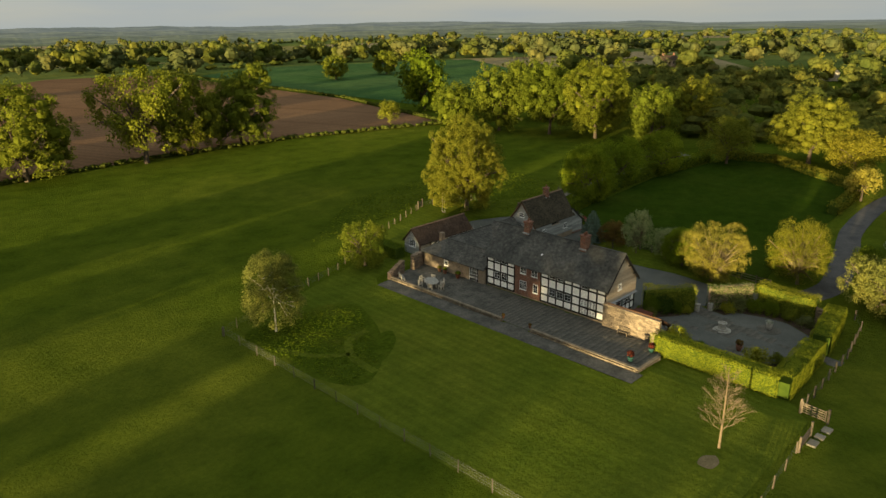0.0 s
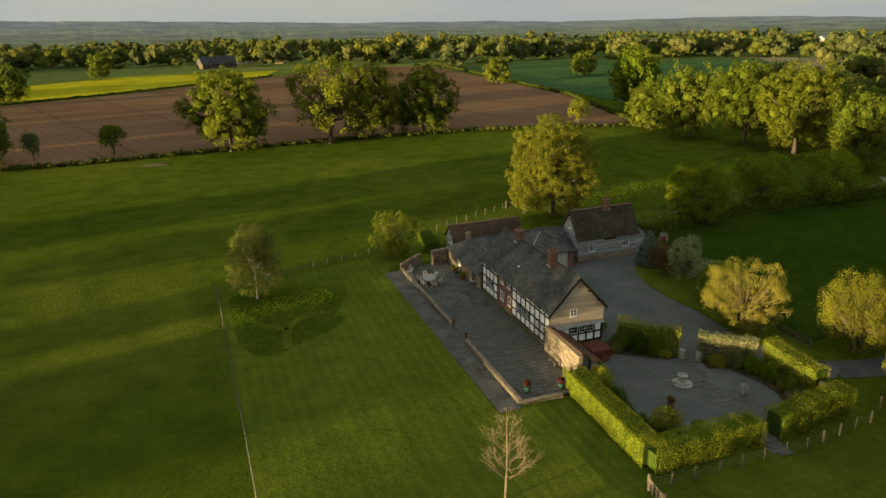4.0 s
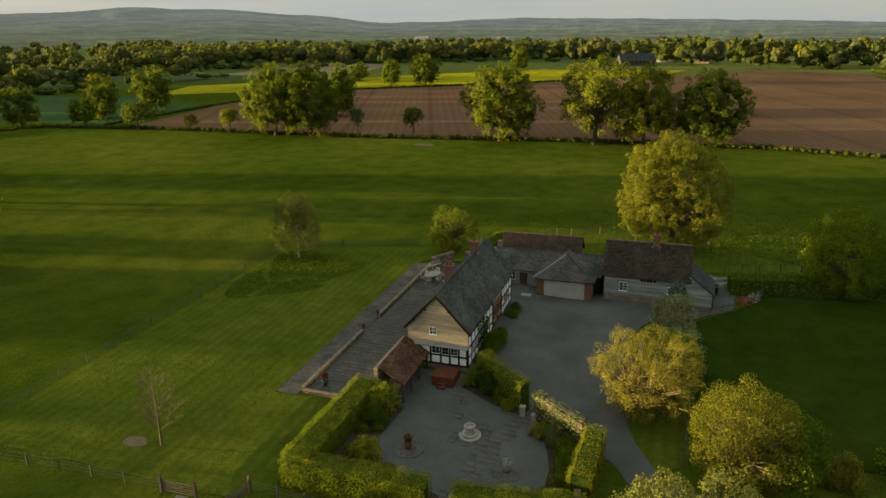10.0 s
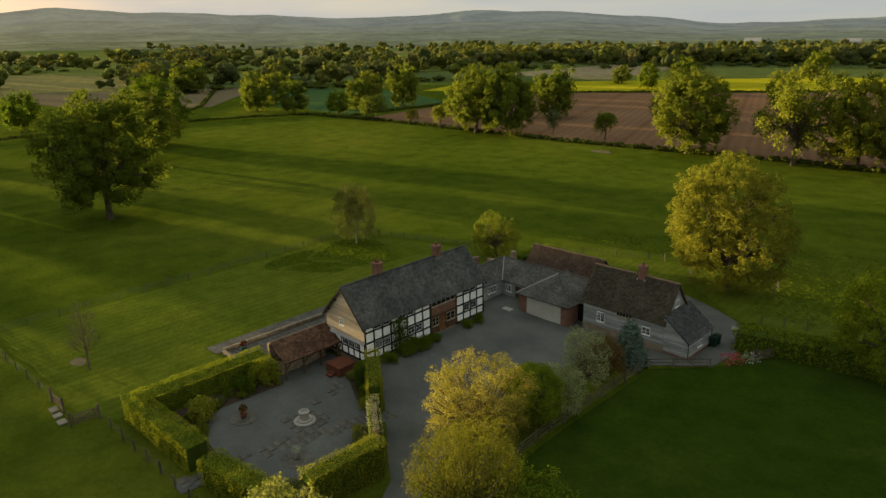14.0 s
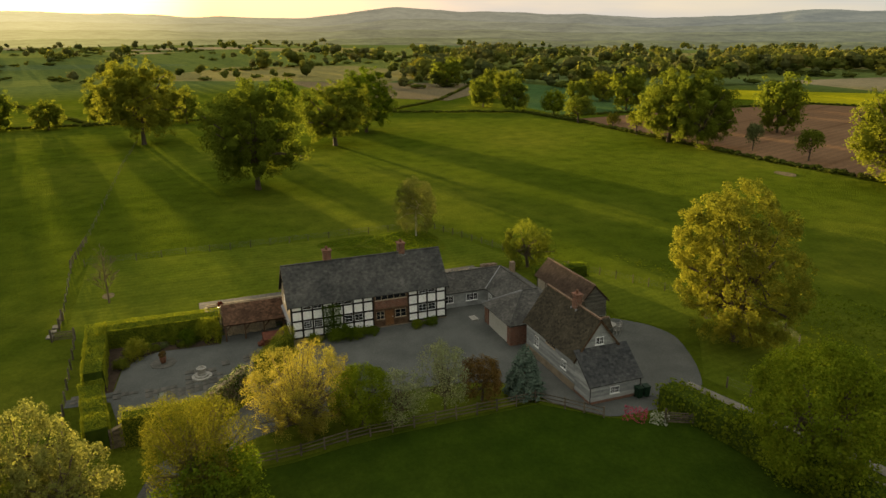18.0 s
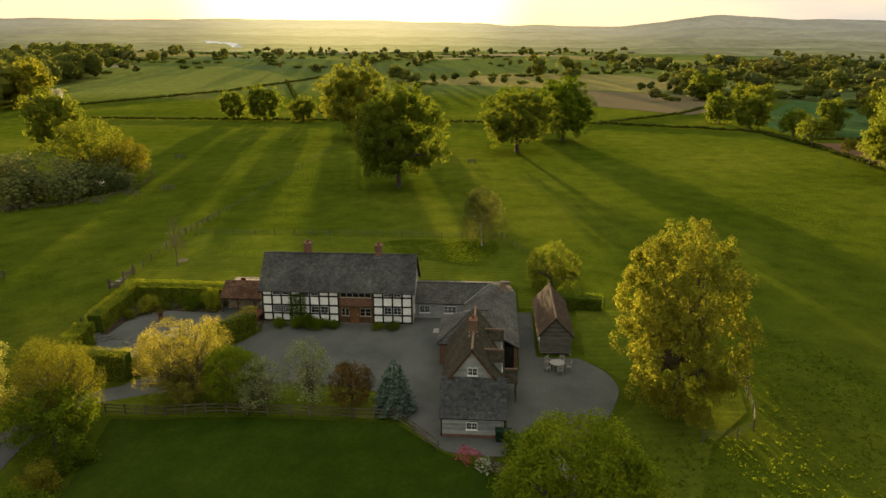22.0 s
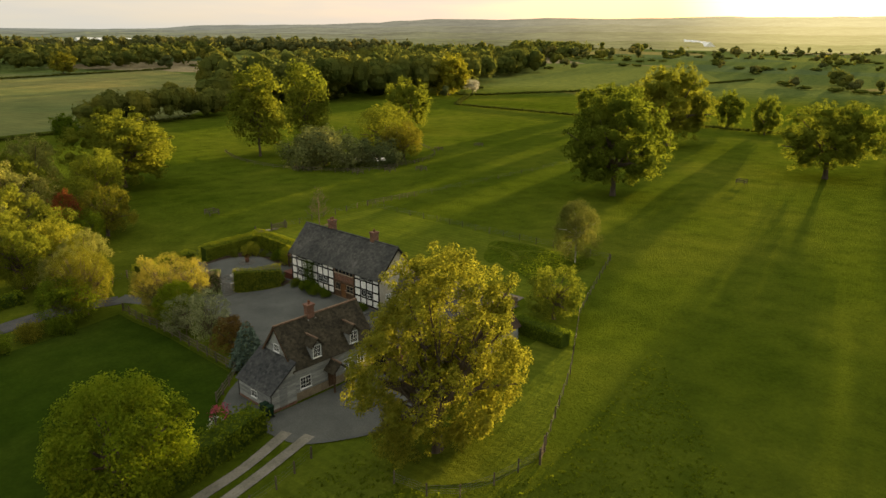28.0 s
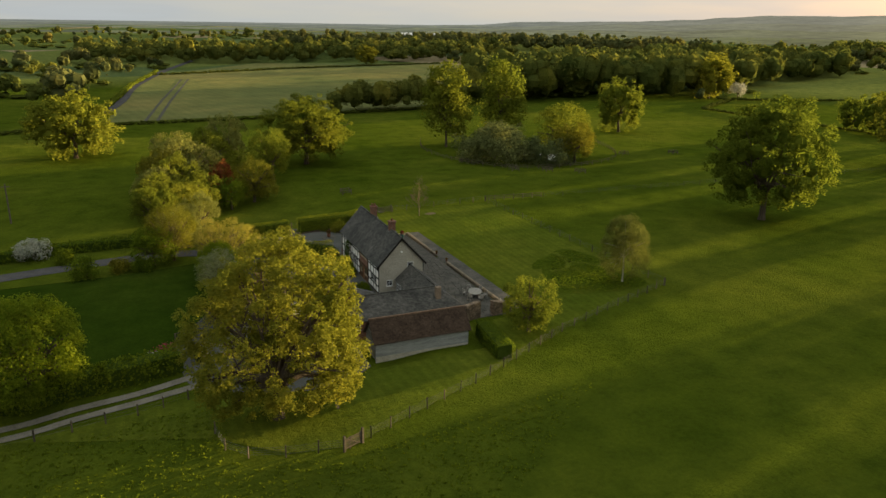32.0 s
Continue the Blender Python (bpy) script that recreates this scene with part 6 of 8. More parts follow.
oak(-172.5, 139, 12.5, 5.3)
oak(-167, 158, 17, 7.1)
oak(-187, 118, 13, 6.4)
oak(-206, 113, 12.5, 6.3)
oak(-204, 171, 13.2, 7.4)
oak(-226, 134, 14, 7)
oak(-243, 134, 14, 6.8)
oak(-320, 140, 17, 9.9)
oak(-400, 152, 14.5, 9.8, L_AMBER)
oak(-120, 274, 13, 5.1, L_DARK)
oak(-103, 277, 15.5, 7.9)
oak(-150, 300, 10, 5.8)
oak(-80, 386, 15, 6.5)
# western field edge
oak(-224.6, 32, 14, 7.1, L_DARK)
oak(-214, -36.5, 14, 5)
oak(-206, -52, 10.5, 6.2)
oak(-209, -69, 15, 8)
oak(-214, -84, 12, 6)
oak(-215, -24, 14, 6)
oak(-203, -6.6, 13.6, 5.4)
# round the pond and south
tree("poplar", -53.5, -92, 24.3, 8.4, L_OAK, "poplar_tree", "tall poplar beside the pond", "tree", 0)
tree("poplar", -76.6, -101, 25.2, 8.8, L_OAK, "poplar_tree", "tall poplar beside the pond", "tree", 1)
tree("round", -77.5, -66.5, 14.2, 7.6, L_OAK, "ash_tree", "round-headed ash at the pond's edge", "tree", 0)
tree("round", -75.4, -57.5, 10.4, 5.6, L_AMBER, "maple_tree", "yellow-green maple at the pond's edge", "tree", 1)
tree("thicket", -57, -68, 8.6, 11.5, L_WILLOW, "willow_bush", "grey domed willow thicket by the pond", "bush", 0)
tree("thicket", -68.5, -60, 6.4, 7.5, L_WILLOW, "willow_bush", "grey domed willow thicket by the pond", "bush", 1)
tree("thicket", -66, -82, 7.5, 6.5, L_WILLOW, "willow_bush", "grey domed willow thicket by the pond", "bush", 2)
oak(-125, -105.5, 18.5, 8.6)
oak(-260, -206, 24, 13, L_OLIVE)
tree("small", -277, -202, 8, 4.5, L_BLOSSOM, "hawthorn", "hawthorn white with blossom", "tree")
oak(-28.6, -161, 8.7, 4.5, L_DARK)
oak(44.5, -102, 17.5, 11.2, L_OLIVE)
oak(-162, -524, 17, 10, L_AMBER)
# the shelter belt south-east of the garden
for _k, _x, _y, _h, _r, _m, _n, _l in (
        ("round", 2.6, -59.5, 10.0, 4.6, L_OAK, "lime_tree", "dense egg-shaped green tree in the shelter belt"),
        ("feathery", 11.0, -70, 12.0, 5.2, L_PALE, "ash_tree", "pale feathery tree in the shelter belt"),
        ("feathery", 21, -50, 10.4, 6.8, L_PALE, "willow_tree", "pale yellow-green willow in the shelter belt"),
        ("feathery", 15.2, -44.6, 7.0, 2.7, L_RED, "red_maple", "small red-leaved maple in the shelter belt"),
        ("feathery", 9.2, -43, 7.6, 4.6, L_AMBER, "cherry_tree", "olive-green cherry in the shelter belt"),
        ("feathery", 26.6, -32.5, 8.0, 4.0, L_OLIVE, "willow_tree", "pale bushy willow in the shelter belt"),
        ("feathery", 24, -41, 9.0, 5.2, L_OLIVE, "whitebeam_tree", "whitish tree coming into leaf"),
        ("feathery", 15.5, -63, 10.5, 5.2, L_OLIVE, "ash_tree", "olive-green feathery tree in the shelter belt"),
        ("feathery", 22.5, -58, 10.0, 5.4, L_PALE, "willow_tree", "pale yellow-green willow in the shelter belt"),
        ("round", 10.2, -52, 7.4, 4.2, L_OLIVE, "cherry_tree", "olive-green cherry in the shelter belt"),
        ("feathery", 25.6, -47, 9.6, 4.4, L_AMBER, "willow_tree", "yellow-green willow in the shelter belt"),
        ("feathery", 27.2, -38.5, 8.4, 4.2, L_PALE, "willow_tree", "pale bushy willow in the shelter belt"),
        ("round", 22.5, -29, 6.8, 4.4, L_OLIVE, "maple_tree", "olive-green maple in the shelter belt"),
        ("round", 14, -39, 5.4, 3.2, L_DARK, "laurel_bush", "dark rounded laurel in the shelter belt"),
        ("feathery", 20, -36, 7.4, 4.6, L_OLIVE, "cherry_tree", "olive-green cherry in the shelter belt"),
        ("feathery", 27.6, -25.5, 7.6, 4.2, L_OLIVE, "maple_tree", "spreading olive-green maple in the shelter belt"),
        ("feathery", 21.2, -21.4, 6.5, 3.4, L_PALE, "whitebeam_tree", "pale whitebeam beside the drive"),
        ("feathery", 24.8, -18.5, 6.0, 3.4, L_PALE, "whitebeam_tree", "pale whitebeam beside the drive"),
        ("vase", 19.1, -1.7, 7.4, 4.3, L_GOLD, "golden_willow", "golden-leaved spreading willow beside the forecourt"),
        ("twiggy", 25.8, -10.0, 8.3, 3.7, L_AMBER, "golden_maple", "amber-leaved round maple beside the drive"),
        ("round", 28.6, -8.6, 5.6, 3.4, L_DARK, "laurel_bush", "dark rounded laurel by the lane"),
        ("lime", 20.6, 3.1, 5.2, 2.7, L_LIME, "field_maple", "bright green bush beside the golden willow"),
        ("wispy", 21.5, 6.1, 4.6, 2.3, L_SILVER, "snowy_mespil", "pale grey-green feathery shrub by the fence"),
        ("wispy", 20.9, 10.2, 6.4, 2.2, L_SILVER, "weeping_pear", "pale grey-leaved feathery tree by the fence"),
        ("round", 20.6, 13.8, 4.1, 2.0, L_COPPER, "copper_maple", "small copper-leaved maple by the fence"),
        ("lime", 39.5, 31.3, 10.0, 4.8, L_LIME, "lime_tree", "round green lime by the farm track"),
        ("round", 54.5, 33.4, 9.6, 4.9, L_LIME, "lime_tree", "round green lime by the farm track"),
        ("round", 67.5, 31.8, 9.0, 4.8, L_LIME, "lime_tree", "round green lime by the farm track"),
        ("round", 84.6, 25.5, 10.3, 5.4, L_OLIVE, "hornbeam_tree", "brownish-green hornbeam by the lane"),
        ("bigoak", 96, 12.5, 14.6, 8.6, L_SYC, "oak_tree", "yellow-green oak by the lane"),
        ("round", 91, 2.1, 9.0, 5.8, L_AMBER, "golden_maple", "amber-leaved maple by the lane"),
        ("small", 73.4, -4.1, 5.9, 3.1, L_GOLD, "golden_maple", "small golden tree by the lane"),
        ("bush", 45, -17.5, 3.0, 2.6, L_BLOSSOM, "blossom_shrub", "white flowering shrub by the lane"),
        ("bush", 37.6, -5.6, 3.0, 2.2, L_DARK, "laurel_bush", "clipped dark shrub by the lane"),
        ("bush", 40.5, -14, 2.2, 1.8, L_DARK, "laurel_bush", "clipped dark shrub by the lane"),
        ("bush", 33, -7, 2.2, 1.6, L_AMBER, "golden_shrub", "small yellow shrub by the lane"),
        ("bush", 30, -6, 1.8, 1.5, L_DARK, "laurel_bush", "clipped dark shrub by the lane")):
    tree(_k, _x, _y, _h * (1.13 if _y < -20 else 1.0), _r, _m, _n, _l, "bush" if "bush" in _n or "shrub" in _n else "tree")
# north-east belt
oak(85, 107.8, 12.6, 6.7)
oak(86, 91.6, 18.8, 8.0, L_OAK)
oak(101, 138, 20.4, 8.8, L_DARK)
oak(90.5, 77.4, 19.2, 8.6, L_OAK, "bigoak")
oak(93, 64.5, 20, 9, L_OAK, "bigoak")
oak(91, 47, 15.2, 6.4)
oak(153.9, 259, 12.5, 7.2)
oak(99.3, 243.7, 12.1, 6.3)
oak(190, 262, 13, 7)
oak(107, 70, 16, 8)
oak(110, 95, 17, 8)
oak(118, 50, 15, 8, L_OLIVE)
oak(125, 115, 16, 8)


def spruce(x, y, h, r):
    t = thing("blue_spruce", (x, y, gz(x, y)), "small blue spruce with a dense cone of needles", "tree")
    rng = np.random.default_rng(5)
    n = 5200
    z = 1 - np.sqrt(rng.random(n))
    layer = (np.floor(z * 11) + rng.beta(1.2, 3, n)) / 11
    z = np.clip(layer, 0.02, 1)
    rr = (1 - z) ** 0.62 * (0.55 + 0.5 * rng.random(n) ** 0.5) * (1 - 0.35 * ((z * 11) % 1))
    a = rng.random(n) * math.tau
    rr *= 1 + 0.13 * np.sin(9 * a + 5 * np.floor(z * 11))
    pos = np.stack([np.cos(a) * rr * r, np.sin(a) * rr * r, 0.25 + z * (h - 0.25)], 1)
    nr = np.stack([np.cos(a) * 0.5, np.sin(a) * 0.5, np.full(n, 0.9)], 1) + rng.normal(size=(n, 3)) * 0.4
    link("needles", quads_mesh("needles", cards(rng, pos, nr, 0.2)), L_SPRUCE, t)
    bm = bmesh.new()
    tube(bm, (x, y, gz(x, y) - 0.1), (x, y, gz(x, y) + h * 0.9), 0.11, 0.02, 8)
    part("trunk", bm, M_BARK, t)


def bare_tree(x, y, h, spread):
    t = thing("bare_sapling", (x, y, gz(x, y)), "bare young tree with pale brown twigs on the lawn", "tree")
    rng = random.Random(8)
    bm = bmesh.new()

    def grow(p, d, length, r, depth):
        q = p + d * length
        tube(bm, p, q, r, r * 0.62, 5 if depth < 2 else 3)
        if depth >= 4:
            return
        for _ in range(4 if depth else 3):
            n = (d + Vector((rng.uniform(-1, 1), rng.uniform(-1, 1), rng.uniform(-0.1, 0.6))) * 0.62).normalized()
            grow(p.lerp(q, rng.uniform(0.55, 1.0)), n, length * rng.uniform(0.55, 0.8), r * 0.55, depth + 1)

    z = gz(x, y)
    top = Vector((x, y, z + h))
    tube(bm, (x, y, z - 0.1), (x + 0.1, y, z + h * 0.5), 0.11, 0.06, 8)
    tube(bm, (x + 0.1, y, z + h * 0.5), top, 0.07, 0.012, 6)
    for k in range(34):
        f = 0.2 + 0.76 * k / 34
        a = k * 2.4 + rng.uniform(-0.5, 0.5)
        o = spread * (1.08 - f) ** 0.6 * rng.uniform(0.75, 1.2)
        d = Vector((math.cos(a), math.sin(a), 0.75)).normalized()
        grow(Vector((x + 0.05, y, z + h * f)), d, o * 0.55, 0.022 * (1.1 - f) + 0.006, 1 if k < 22 else 2)
    part("twig_crown", bm, M_TWIG, t)


spruce(21.1, 17.7, 5.0, 1.9)
bare_tree(-16.6, -18.9, 7.2, 2.6)


# ---- hedges, borders and far woods ----
def hedge(name, pts, width, height, mat, label, per=260, leaf=0.11, shaggy=0.07, core=True, category="hedge", group="", round_top=0.0, lift=0.0):
    """A hedge along a line: a dark twiggy core and leaves over its faces."""
    rng = np.random.default_rng(len(pts) * 7 + int(abs(pts[0][0] * 3 + pts[0][1])))
    t = thing(name, (*pts[0], gz(*pts[0])), label, category, group)
    P, Nn = [], []
    bm = bmesh.new()
    base = BASE[t]
    for (x0, y0), (x1, y1) in zip(pts, pts[1:]):
        L = math.hypot(x1 - x0, y1 - y0)
        ux, uy = (x1 - x0) / L, (y1 - y0) / L
        n = int(per * L * (width + 2 * height) / 2)
        s = rng.random(n) * (L + width * 0.6) - width * 0.3
        face = rng.random(n) * (width + 2 * height)
        side = np.where(face < height, -1.0, np.where(face < 2 * height, 1.0, 0.0))
        off = np.where(side != 0, side * width / 2, rng.uniform(-0.5, 0.5, n) * width)
        zz = np.where(side != 0, rng.random(n) * height, height)
        wob = np.array([noise.noise((x0 + ux * a, y0 + uy * a, b)) for a, b in zip(s * 0.9, zz)])
        off = off * (1 + 0.12 * wob) + rng.normal(size=n) * shaggy * 0.6
        zz = zz * (1 + 0.05 * wob) + rng.normal(size=n) * shaggy * 0.5
        if round_top:
            zz -= round_top * (np.abs(off) / (width / 2)) ** 2 * (side == 0)
        px, py = x0 + ux * s - uy * off, y0 + uy * s + ux * off
        g = np.array([gz(a, b) for a, b in zip(px, py)])
        P.append(np.stack([px, py, g + lift + np.maximum(zz, 0.03)], 1))
        nn = np.stack([-uy * side, ux * side, np.where(side == 0, 1.0, 0.25)], 1)
        Nn.append(nn + rng.normal(size=(n, 3)) * 0.5)
        if core:
            z = min(gz(x0, y0), gz(x1, y1)) - 0.1 + lift
            w = width * 0.4
            vs = [bm.verts.new((x0 + ux * a - uy * b, y0 + uy * a + ux * b, z + c)) for a in (-width * 0.15, L + width * 0.15) for b in (-w, w) for c in (0, height * 0.9 + 0.1)]
            for f in ((0, 1, 3, 2), (4, 6, 7, 5), (0, 4, 5, 1), (2, 3, 7, 6), (1, 5, 7, 3)):
                bm.faces.new([vs[i] for i in f])
    if core:
        bmesh.ops.recalc_face_normals(bm, faces=bm.faces)
        part("core", bm, L_IVY, t)
    else:
        bm.free()
    pos, nr = np.concatenate(P) - np.array(base), np.concatenate(Nn)
    link("foliage", quads_mesh("foliage", cards(rng, pos, nr, leaf)), mat, t)
    return t


hedge("garden_hedge", [(-4.35, -7.2), (-4.6, -18.6)], 2.0, 2.15, L_HEDGE, "broad clipped green hedge round the garden court", 620, 0.075, 0.04)
hedge("garden_hedge", [(-4.7, -19.1), (5.0, -18.6)], 1.95, 2.25, L_HEDGE, "broad clipped green hedge round the garden court", 620, 0.075, 0.04)
hedge("garden_hedge", [(7.7, -18.5), (15.6, -17.4)], 1.95, 2.3, L_HEDGE, "clipped hedge beyond the garden gate", 620, 0.075, 0.04)
hedge("east_hedge", [(15.7, -9.4), (15.4, -15.2)], 1.5, 3.0, L_PRIVET, "tall bushy yellow-green hedge beside the drive", 420, 0.085, 0.16)
hedge("house_hedge", [(4.6, -0.6), (9.0, -4.0)], 1.2, 3.0, L_PRIVET, "tall yellow-green hedge between court and forecourt", 420, 0.085, 0.15)
for _x, _y, _h, _r, _m, _n, _l in (
        (-2.4, -8.0, 2.5, 1.5, L_HEDGE, "box_bush", "dense green bush beside the shelter"),
        (-2.2, -10.2, 1.6, 1.1, L_DARK, "garden_shrub", "dark shrub in the hedge border"),
        (-0.6, -15.2, 2.1, 1.4, L_PRIVET, "garden_shrub", "yellow-green shrub in the garden border"),
        (1.6, -16.6, 1.2, 0.8, L_OAK, "garden_shrub", "low green shrub in the garden border"),
        (5.5, -2.2, 2.2, 1.2, L_IVY, "garden_shrub", "dark evergreen by the hedge"),
        (4.2, -1.4, 2.0, 1.1, L_DARK, "garden_shrub", "dark rounded shrub below the hedge"),
        (6.9, -3.1, 1.6, 0.9, L_DARK, "garden_shrub", "dark rounded shrub below the hedge"),
        (3.4, -2.0, 1.0, 0.75, L_PALE, "garden_shrub", "pale shrub below the hedge"),
        (7.6, -4.1, 1.0, 0.7, L_PRIVET, "golden_shrub", "small golden shrub by the garden steps"),
        (11.2, -7.3, 1.3, 0.95, L_PRIVET, "golden_shrub", "clipped golden ball by the garden steps"),
        (12.6, -7.9, 1.9, 1.1, L_WILLOW, "garden_shrub", "silver shrub below the garden wall"),
        (13.6, -9.4, 1.5, 1.1, L_DARK, "garden_shrub", "dark shrub below the garden wall"),
        (14.0, -11.2, 1.7, 1.1, L_DARK, "garden_shrub", "dark shrub in the garden border"),
        (13.9, -13.4, 1.5, 1.0, L_OAK, "garden_shrub", "green shrub in the garden border"),
        (13.4, -15.2, 1.3, 1.0, L_WILLOW, "garden_shrub", "silver shrub in the garden border")):
    tree("bush", _x, _y, _h, _r, _m, _n, _l, "bush")
for _k in range(9):
    tree("bush", -2.6 + 0.5 * (_k % 3), -9.3 - 0.85 * _k, 0.6 + 0.25 * (_k % 2), 0.55, (L_DARK, L_WILLOW, L_OAK)[_k % 3], "border_plant", "low leafy border plant", "plant", group="border plants")
for _y, _h, _r in ((2.2, 1.1, 0.9), (4.4, 1.3, 1.1), (5.6, 1.5, 1.0), (7.0, 1.2, 1.1), (8.3, 0.9, 0.8), (13.4, 0.8, 0.8), (15.0, 1.0, 0.8)):
    tree("bush", 3.9, _y, _h, _r, L_DARK, "border_shrub", "dark evergreen shrub at the foot of the house wall", "bush", group="house shrubs")
hedge("wall_climber", [(3.05, 3.4), (3.05, 5.0)], 0.6, 3.5, L_IVY, "dark climber trained up the house front", 420, 0.13, 0.14, False, "climber")
hedge("yard_hedge", [(-4.2, 32.6), (-3.6, 38.6)], 1.9, 1.7, L_DARK, "dark clipped hedge beside the cart shed", 300, 0.1, 0.1, round_top=0.35)
hedge("track_hedge", [(27.4, 28.4), (34, 30.0), (42, 31.4), (54, 33.0), (66, 32.6), (84, 30)], 2.4, 2.1, L_DARK, "dark rounded hedge along the farm track", 60, 0.24, 0.2)
hedge("flower_clump", [(27.9, 23.9), (28.7, 24.8)], 1.2, 0.9, L_PINK, "clump of pink flowers by the barn", 150, 0.14, 0.15, False, "flowers")
hedge("flower_clump", [(29.2, 25.5), (29.8, 26.2)], 1.0, 0.8, L_BLOSSOM, "clump of white flowers by the barn", 150, 0.14, 0.15, False, "flowers")
hedge("wall_creeper", [(10.6, -5.5), (14.6, -8.5)], 0.9, 2.95, L_SILVER, "grey-flowering creeper over the garden wall", 130, 0.1, 0.12, False, "climber")
hedge("wall_creeper", [(10.6, -5.5), (14.6, -8.5)], 0.8, 2.9, L_IVY, "dark-leaved creeper over the garden wall", 210, 0.12, 0.12, False, "climber")
stone_wall("court_wall", (10.5, -5.4), (14.8, -8.6), 2.75, 2.75, 0.4, M_RUIN, "stone wall under creeper", "wall", base=-1.4)
stone_wall("drive_wall", (15.3, -15.5), (15.5, -16.6), 1.7, 1.4, 0.4, M_STONE, "short pale stone wall between the hedges", "wall", base=-1.4)
hedge("lane_hedge", [(30, -20), (42, -19), (60, -14), (80, -14)], 1.6, 1.5, L_DARK, "field hedge along the lane", 40, 0.3, 0.2)
hedge("lane_hedge", [(62, -3), (78, -2.5), (92, 18), (90, 27)], 1.6, 1.7, L_AMBER, "yellowing hedge round the paddock", 40, 0.3, 0.2)


def far_cards(rng, xs, ys, hs, rs, per, leaf=0.25, solid=True, lumps=1):
    """Lumpy crowns with leaf cards round them, for many far trees at once."""
    n = len(xs)
    g = np.array([gz(x, y) for x, y in zip(xs, ys)])
    cl = rng.integers(0, 7, (n, per))
    cc = rand_dirs(rng, n * 7, 0.2).reshape(n, 7, 3) * 0.52
    d = rand_dirs(rng, n * per, 0.3).reshape(n, per, 3)
    rad = rng.uniform(0.75, 1.05, (n, per, 1))
    p = np.take_along_axis(cc, cl[:, :, None], 1) + d * 0.48 * rad
    nr = d + rng.normal(size=d.shape) * 0.35 + np.array([0, 0, 0.2])
    scale, at = np.stack([rs, rs, hs * 0.46], 1)[:, None, :], np.stack([xs, ys, g + hs * 0.5], 1)[:, None, :]
    leafy = cards(rng, (p * scale + at).reshape(-1, 3), nr.reshape(-1, 3), np.repeat(rs * leaf, per))
    if not solid:
        return leafy
    # the body of the crown: rough overlapping lumps
    m = (1, 3, 5, 7)[lumps]
    at2 = rand_dirs(rng, n * m, 0.15).reshape(n, m, 1, 1, 3) * rng.uniform(0.3, 0.6, (n, m, 1, 1, 1)) * (lumps > 0)
    big = rng.uniform(0.34, 0.54, (n, m, 1, 1, 1)) if lumps else rng.uniform(0.7, 0.9, (n, m, 1, 1, 1))
    body = CUBE[None, None] * rng.uniform(0.8, 1.1, (n, m, 24, 4, 3)) * big + at2
    q = body * scale[:, None, None] + at[:, None, None]
    return np.concatenate([leafy, q.reshape(-1, 4, 3)])


def woods(name, xs, ys, hs, rs, per, mat, label, seed=1, category="trees", leaf=0.25, solid=True, lumps=1):
    rng = np.random.default_rng(seed)
    q = far_cards(rng, np.array(xs), np.array(ys), np.array(hs), np.array(rs), per, leaf, solid, lumps)
    return tagged(link(name, quads_mesh(name, q), mat), label, category, kind="stuff")


def inside(x, y, poly):
    c = False
    for (x0, y0), (x1, y1) in zip(poly, poly[1:] + poly[:1]):
        if (y0 > y) != (y1 > y) and x < (x1 - x0) * (y - y0) / (y1 - y0) + x0:
            c = not c
    return c


def wood_block(name, poly, gap, h, r, mat, label, per=90, seed=3, leaf=0.25, lumps=2):
    rng = random.Random(seed)
    xs, ys = [p[0] for p in poly], [p[1] for p in poly]
    X, Y, Hh, R = [], [], [], []
    y = min(ys)
    while y < max(ys):
        x = min(xs)
        while x < max(xs):
            a, b = x + rng.uniform(-0.4, 0.4) * gap, y + rng.uniform(-0.4, 0.4) * gap
            if inside(a, b, poly):
                X.append(a), Y.append(b), Hh.append(h * rng.uniform(0.7, 1.15)), R.append(r * rng.uniform(0.75, 1.3))
            x += gap
        y += gap
    return woods(name, X, Y, Hh, R, int(per * 0.6), mat, label, seed, leaf=leaf * 1.15, lumps=lumps)


wood_block("woodland", [(-38, -181), (-64, -186), (-94, -188), (-114, -204), (-96, -210), (-50, -198)], 7.5, 13.5, 6.0, L_WOOD, "copse along the wheat field", 330, 3, 0.12, 3)
wood_block("woodland", [(-106, -208), (-172, -212), (-262, -203), (-384, -268), (-474, -290), (-540, -350), (-420, -400), (-250, -340), (-150, -290)], 13, 24, 9.5, L_WOOD, "mixed wood in fresh leaf south-west of the house", 300, 4, 0.105, 3)
wood_block("woodland", [(-620, -360), (-760, -400), (-960, -560), (-900, -640), (-700, -480)], 15, 19, 8, L_WOOD, "wood along the far field", 70, 5)
wood_block("woodland", [(60, -560), (-60, -552), (-160, -552), (-250, -545), (-330, -560), (-380, -700), (-120, -700), (80, -690)], 17, 18, 8.5, L_WOOD, "belt of trees beyond the wheat", 70, 6)
wood_block("woodland", [(-110, -760), (-330, -720), (-520, -560), (-640, -620), (-480, -860), (-150, -900)], 20, 19, 9, L_FAR, "wood on the far side of the southern fields", 40, 16)
wood_block("woodland", [(-600, 560), (-380, 470), (-140, 520), (-90, 600), (-330, 620), (-560, 690)], 15, 15, 8, L_WOOD, "belt of wood beyond the yellow field", 70, 7)
wood_block("thicket", [(98, 20), (128, -6), (230, -40), (300, 60), (250, 150), (150, 140), (118, 110), (104, 60)], 13, 8.5, 5.2, L_WOOD, "mixed thicket and gardens beyond the lane", 170, 8, 0.16)
